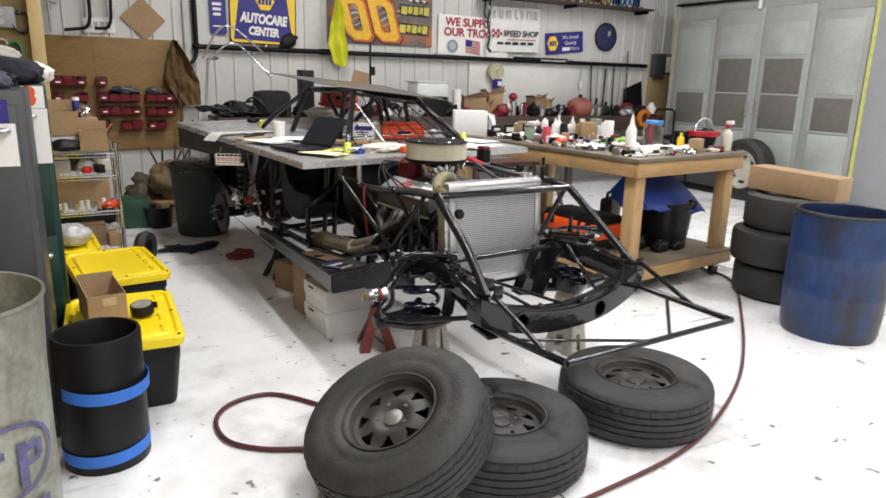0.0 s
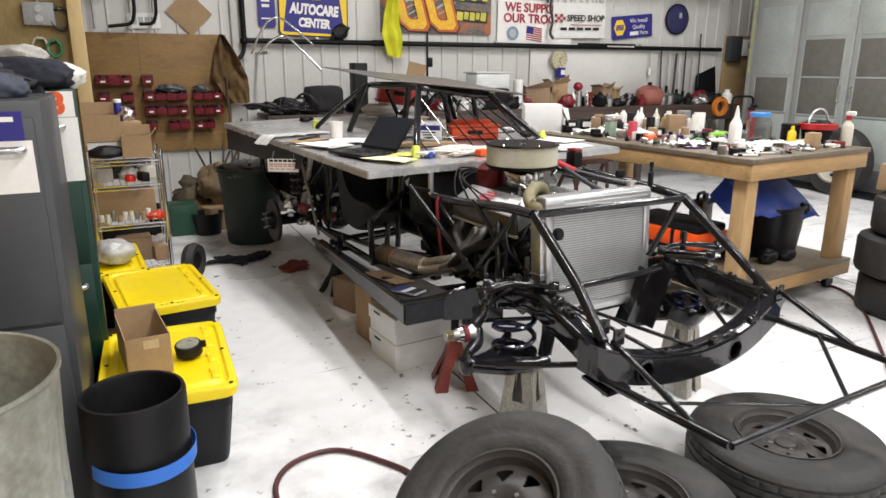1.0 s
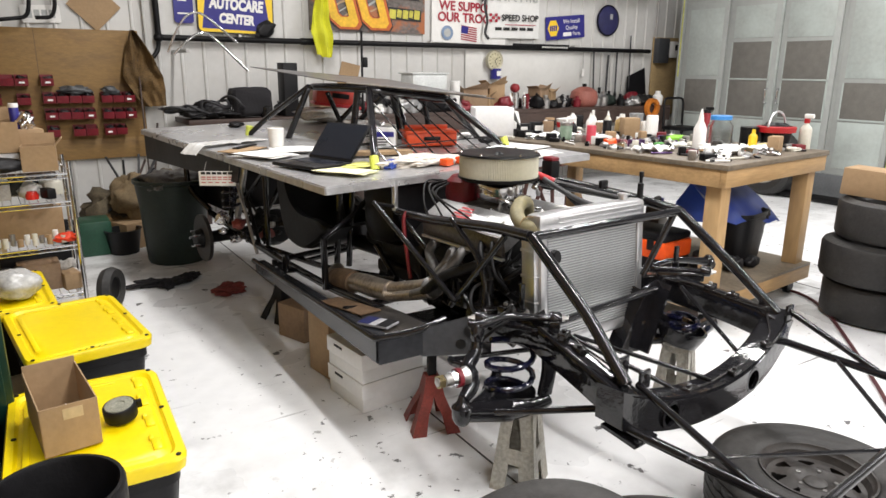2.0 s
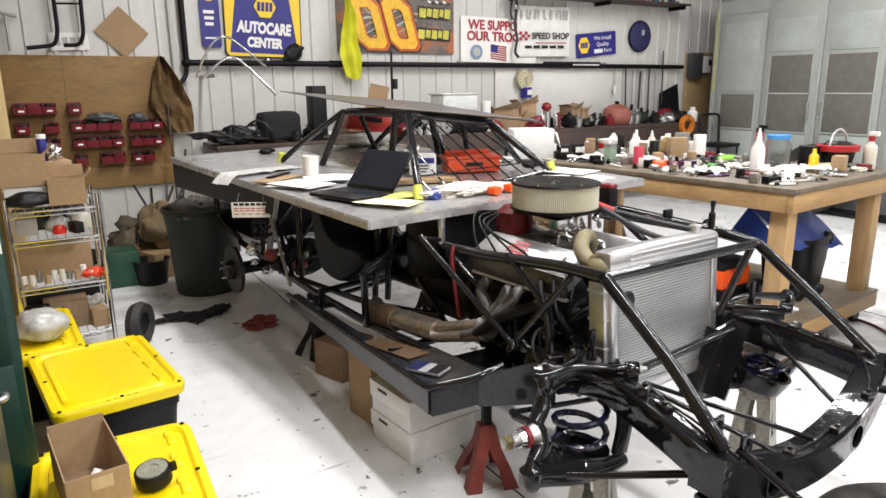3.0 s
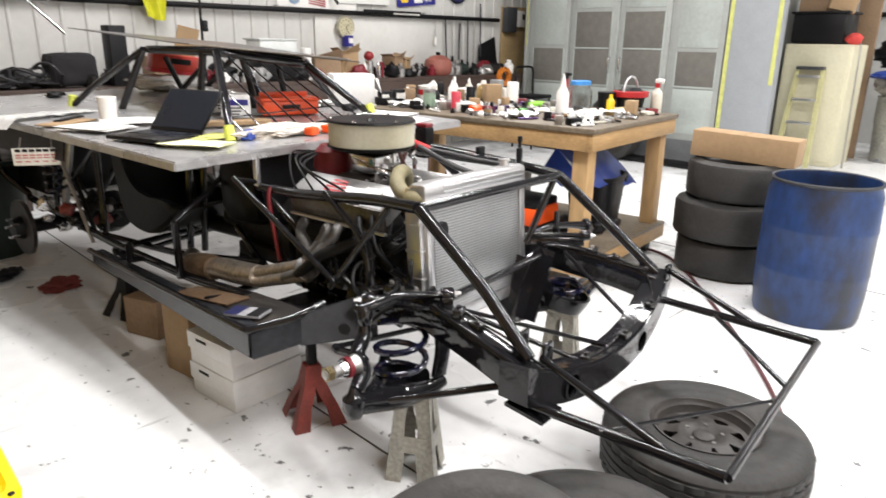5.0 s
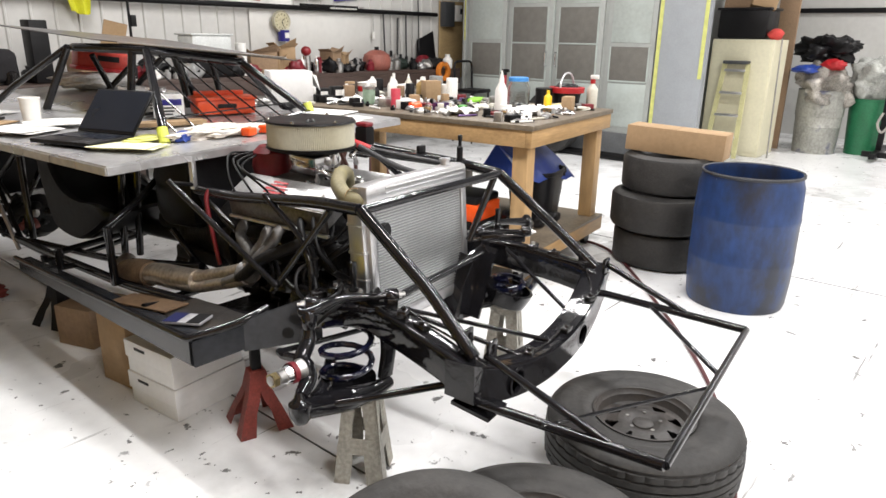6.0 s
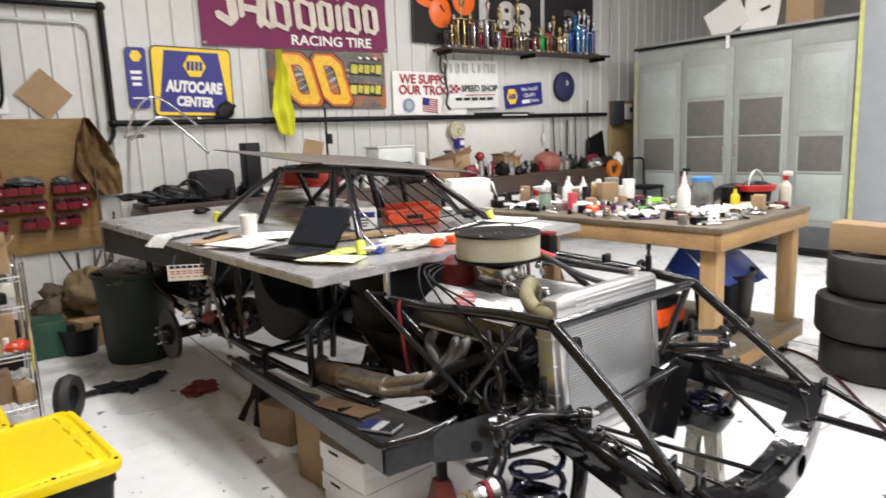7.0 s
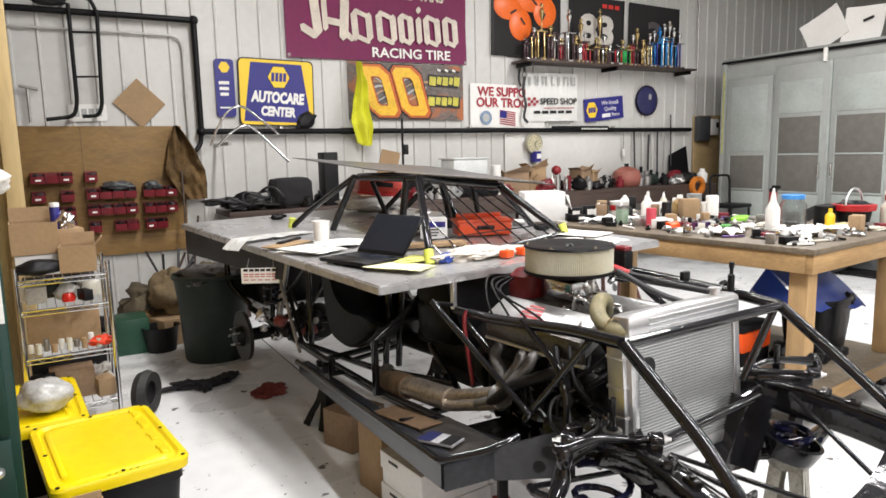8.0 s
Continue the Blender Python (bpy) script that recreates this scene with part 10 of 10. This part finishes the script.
carton("dark_carton", (0.22, 0.22, 0.16), spose(0.0, 0.02, 0.195), CARD2, "dark brown carton on the bottom shelf", tape=False)
carton("tan_carton", (0.09, 0.14, 0.10), spose(0.15, -0.08, 0.195, 10), CARD, "small tan carton on the bottom shelf", tape=False)
solo("black_bag", lump((0.10, 0.12, 0.08), 48, 0.5), PLASTIC, spose(-0.14, -0.06, 0.265), "black plastic bag on the bottom shelf", "bag")
solo("silver_bag", lump((0.09, 0.09, 0.08), 49, 0.6), GREYCLOTH, spose(0.12, 0.05, 0.26), "crumpled grey bag on the bottom shelf", "bag")
carton("black_case", (0.38, 0.10, 0.20), spose(0.0, 0.12, 0.195, 2), PLASTIC, "black plastic case at the back of the bottom shelf", tape=False)
carton("grey_case", (0.36, 0.09, 0.12), spose(-0.01, 0.13, 0.745, -2), STEELPAINT, "dark grey case at the back of the wire shelf", tape=False)
carton("black_case", (0.20, 0.10, 0.11), spose(-0.10, -0.12, 0.195, -8), PLASTIC, "low black plastic case on the bottom shelf", tape=False)
sw = empty("trolley_wheel", pose(0.60, 5.40, 0.135, 90, 0, 60), "small black rubber wheel standing by the shelf", "wheel")
part("tyre", lathe([(0.07, -0.03), (0.12, -0.04), (0.135, 0.0), (0.12, 0.04), (0.07, 0.03), (0.07, -0.03)], 32, cap=False), RUBBER, sw)
part("hub", lathe([(0.0, -0.02), (0.07, -0.02), (0.07, 0.02), (0.0, 0.02)], 20), SATIN, sw)

# ---- junk behind the trash can ----
for k, (x, y, z, r, mm, lab) in enumerate(((0.95, 7.45, 0.20, (0.32, 0.30, 0.26), mat("olive_canvas", (0.10, 0.08, 0.05), 0.9, var=0.4, bump=0.4, bscale=20), "heap of olive canvas sacks"), (0.78, 7.20, 0.12, (0.20, 0.18, 0.16), BROWNCOAT, "brown cloth bundle on the floor"), (1.25, 7.30, 0.24, (0.25, 0.22, 0.30), bpy.data.materials["olive_canvas"], "olive canvas bundle by the wall"), (0.55, 7.5, 0.08, (0.16, 0.16, 0.10), CLOTH, "dark rags on the floor"))):
    solo("canvas_sack", lump(r, 90 + k, 0.5, flat=0.8), mm, pose(x, y, z), lab, "bundle", "junk by the wall")
gc_ = empty("green_crate", pose(0.66, 6.95, 0), "green plastic crate beside junk", "crate")
part("crate", box((0.24, 0.30, 0.28), (0, 0, 0.14), bevel=0.01), mat("crate_green", (0.012, 0.065, 0.036), 0.45), gc_)
bu = empty("bucket", pose(0.86, 6.82, 0), "black rubber bucket on the floor", "bucket")
part("bucket", lathe([(0.0, 0.0), (0.11, 0.0), (0.14, 0.19), (0.15, 0.20), (0.13, 0.20), (0.10, 0.02), (0.0, 0.02)], 24, cap=False), PLASTIC, bu)
carton("scrap_carton", (0.24, 0.26, 0.22), pose(0.95, 7.02, 0.0, 0, 0, 25), CARD, "battered brown carton in the junk", tape=False)
for k, (x0, y0, x1, y1, z1, r) in enumerate(((1.22, 7.55, 1.30, 8.05, 1.55, 0.012), (1.15, 7.3, 1.42, 8.05, 0.95, 0.015), (0.8, 7.1, 1.25, 7.9, 0.62, 0.016))):
    solo("broom_stick", tube([(x0, y0, 0.0), (x1, y1, z1)], r * 0.7), DARKWOOD, I4, "wooden broom stick leaning on the wall", "stick", "leaning sticks")

for k, (a, c) in enumerate((((0.92, 7.05, 0.05), (1.14, 7.50, 0.72)), ((0.86, 7.20, 0.05), (1.02, 7.62, 0.66)), ((0.98, 7.02, 0.40), (1.30, 7.45, 0.74)), ((0.80, 7.10, 0.30), (1.22, 7.25, 0.62)), ((1.0, 6.98, 0.02), (0.88, 7.6, 0.70)))):
    solo("scrap_tube", tube(bent([a, ((a[0] + c[0]) / 2 + 0.05, (a[1] + c[1]) / 2, (a[2] + c[2]) / 2 + 0.05), c], 0.06), 0.011, seg=8), SATIN if k % 2 else CABLE, I4, "dark bent scrap tube in the junk", "scrap tube", "scrap tubes")
solo("burlap_sack", lump((0.17, 0.15, 0.20), 66, 0.45), mat("burlap", (0.20, 0.145, 0.08), 0.95, var=0.3, scale=14, bump=0.4, bscale=60), pose(1.02, 7.12, 0.40), "slumped tan sack on the junk", "sack")

# ---- small things below the chassis ----
solo("cardboard_sheet", box((0.115, 0.32, 0.006), (0, 0, 0.003), bevel=0.001), mat("oily_cardboard", (0.15, 0.090, 0.047), 0.8, var=0.35, scale=9, dirt=(0.05, 0.035, 0.025), dirt_amount=0.6, dirt_scale=5), CAR @ pose(0.15, 0.49, 0.440, 0, 3, 6) @ pose(0, 0, 0, -3.6), "brown cardboard sheet lying on the chassis floor", "cardboard")
mg = empty("parts_catalogue", CAR @ pose(0.105, 0.18, 0.462, -3.6, 0, 20) @ Matrix.Diagonal((1.12, 1.2, 1, 1)), "glossy blue and white catalogue on the chassis floor", "catalogue")
part("cover", box((0.075, 0.13, 0.010), (0, 0, 0.005), bevel=0.001), mat("grey_cover", (0.40, 0.40, 0.42), 0.35, var=0.3, scale=20), mg)
part("blue_band", box((0.075, 0.05, 0.001), (0, 0.04, 0.0106)), mat("navy_print", (0.018, 0.022, 0.09), 0.35), mg)
part("dark_band", box((0.075, 0.045, 0.001), (0, -0.04, 0.0106)), PLASTIC, mg)
for q in ([(0.42, 0.415, 0.86), (0.40, 0.41, 0.82), (0.395, 0.385, 0.70), (0.40, 0.36, 0.56)],):
    ctube("red_cable", smooth_path(q), 0.009, mat("red_hose_rubber", (0.15, 0.009, 0.013), 0.4))

# ---- partition: cords on nails ----
for x, z, r, n, wire, mm, lab in ((-0.09, 1.83, 0.060, 3, 0.008, CABLE, "coil of black cord hung on the partition"), (-0.15, 1.62, 0.045, 4, 0.007, mat("green_rope", (0.02, 0.20, 0.09), 0.6), "tangle of green cord hung on the partition"), (-0.24, 1.63, 0.05, 3, 0.007, mat("pale_rope", (0.45, 0.42, 0.34), 0.7), "coil of pale cord hung on the partition")):
    hk = empty("cord_coil", I4, lab, "cord", "coils on the partition")
    part("cord", tube([(x + r * math.cos(2 * math.pi * i / 14) * (1 + 0.08 * math.sin(i * 1.3)), 6.325 - 0.0012 * i, z + 1.3 * r * math.sin(2 * math.pi * i / 14) + 0.006 * math.cos(i * 2.1)) for i in range(14 * n + 3)], wire, seg=7), mm, hk)
    part("nail", tube([(x, 6.34, z + 1.3 * r - 0.012), (x, 6.27, z + 1.3 * r - 0.006)], 0.004, seg=6), STEEL, hk)
solo("work_glove", lump((0.035, 0.02, 0.10), 33, 0.4), GREYCLOTH, pose(-0.20, 6.30, 1.50), "grey work glove hung on the partition", "glove")

# ---- west wall: coiled hoses and cord on hooks ----
for k, (y, z, r, mm) in enumerate(((5.55, 1.95, 0.17, CABLE), (6.05, 2.05, 0.20, CABLE), (6.55, 1.85, 0.16, mat("amber_cord", (0.40, 0.22, 0.03), 0.5)), (5.85, 1.55, 0.14, mat("green_cord", (0.03, 0.16, 0.06), 0.5)))):
    pts = []
    for i in range(40):
        a = 2 * math.pi * i / 13
        pts.append((WEST + 0.04 + 0.0016 * i, y + r * math.cos(a) * (1 + 0.03 * math.sin(i)), z + 1.25 * r * math.sin(a) + 0.01 * math.cos(i * 2)))
    hk = empty("cord_coil", I4, "coil of cord hung on a wall hook", "cord", "coils on the wall")
    part("cord", tube(pts, 0.009, seg=7), mm, hk)
    part("hook", tube([(WEST, y, z + 1.25 * r - 0.02), (WEST + 0.12, y, z + 1.25 * r - 0.03), (WEST + 0.13, y, z + 1.25 * r + 0.02)], 0.006, seg=6), STEEL, hk)
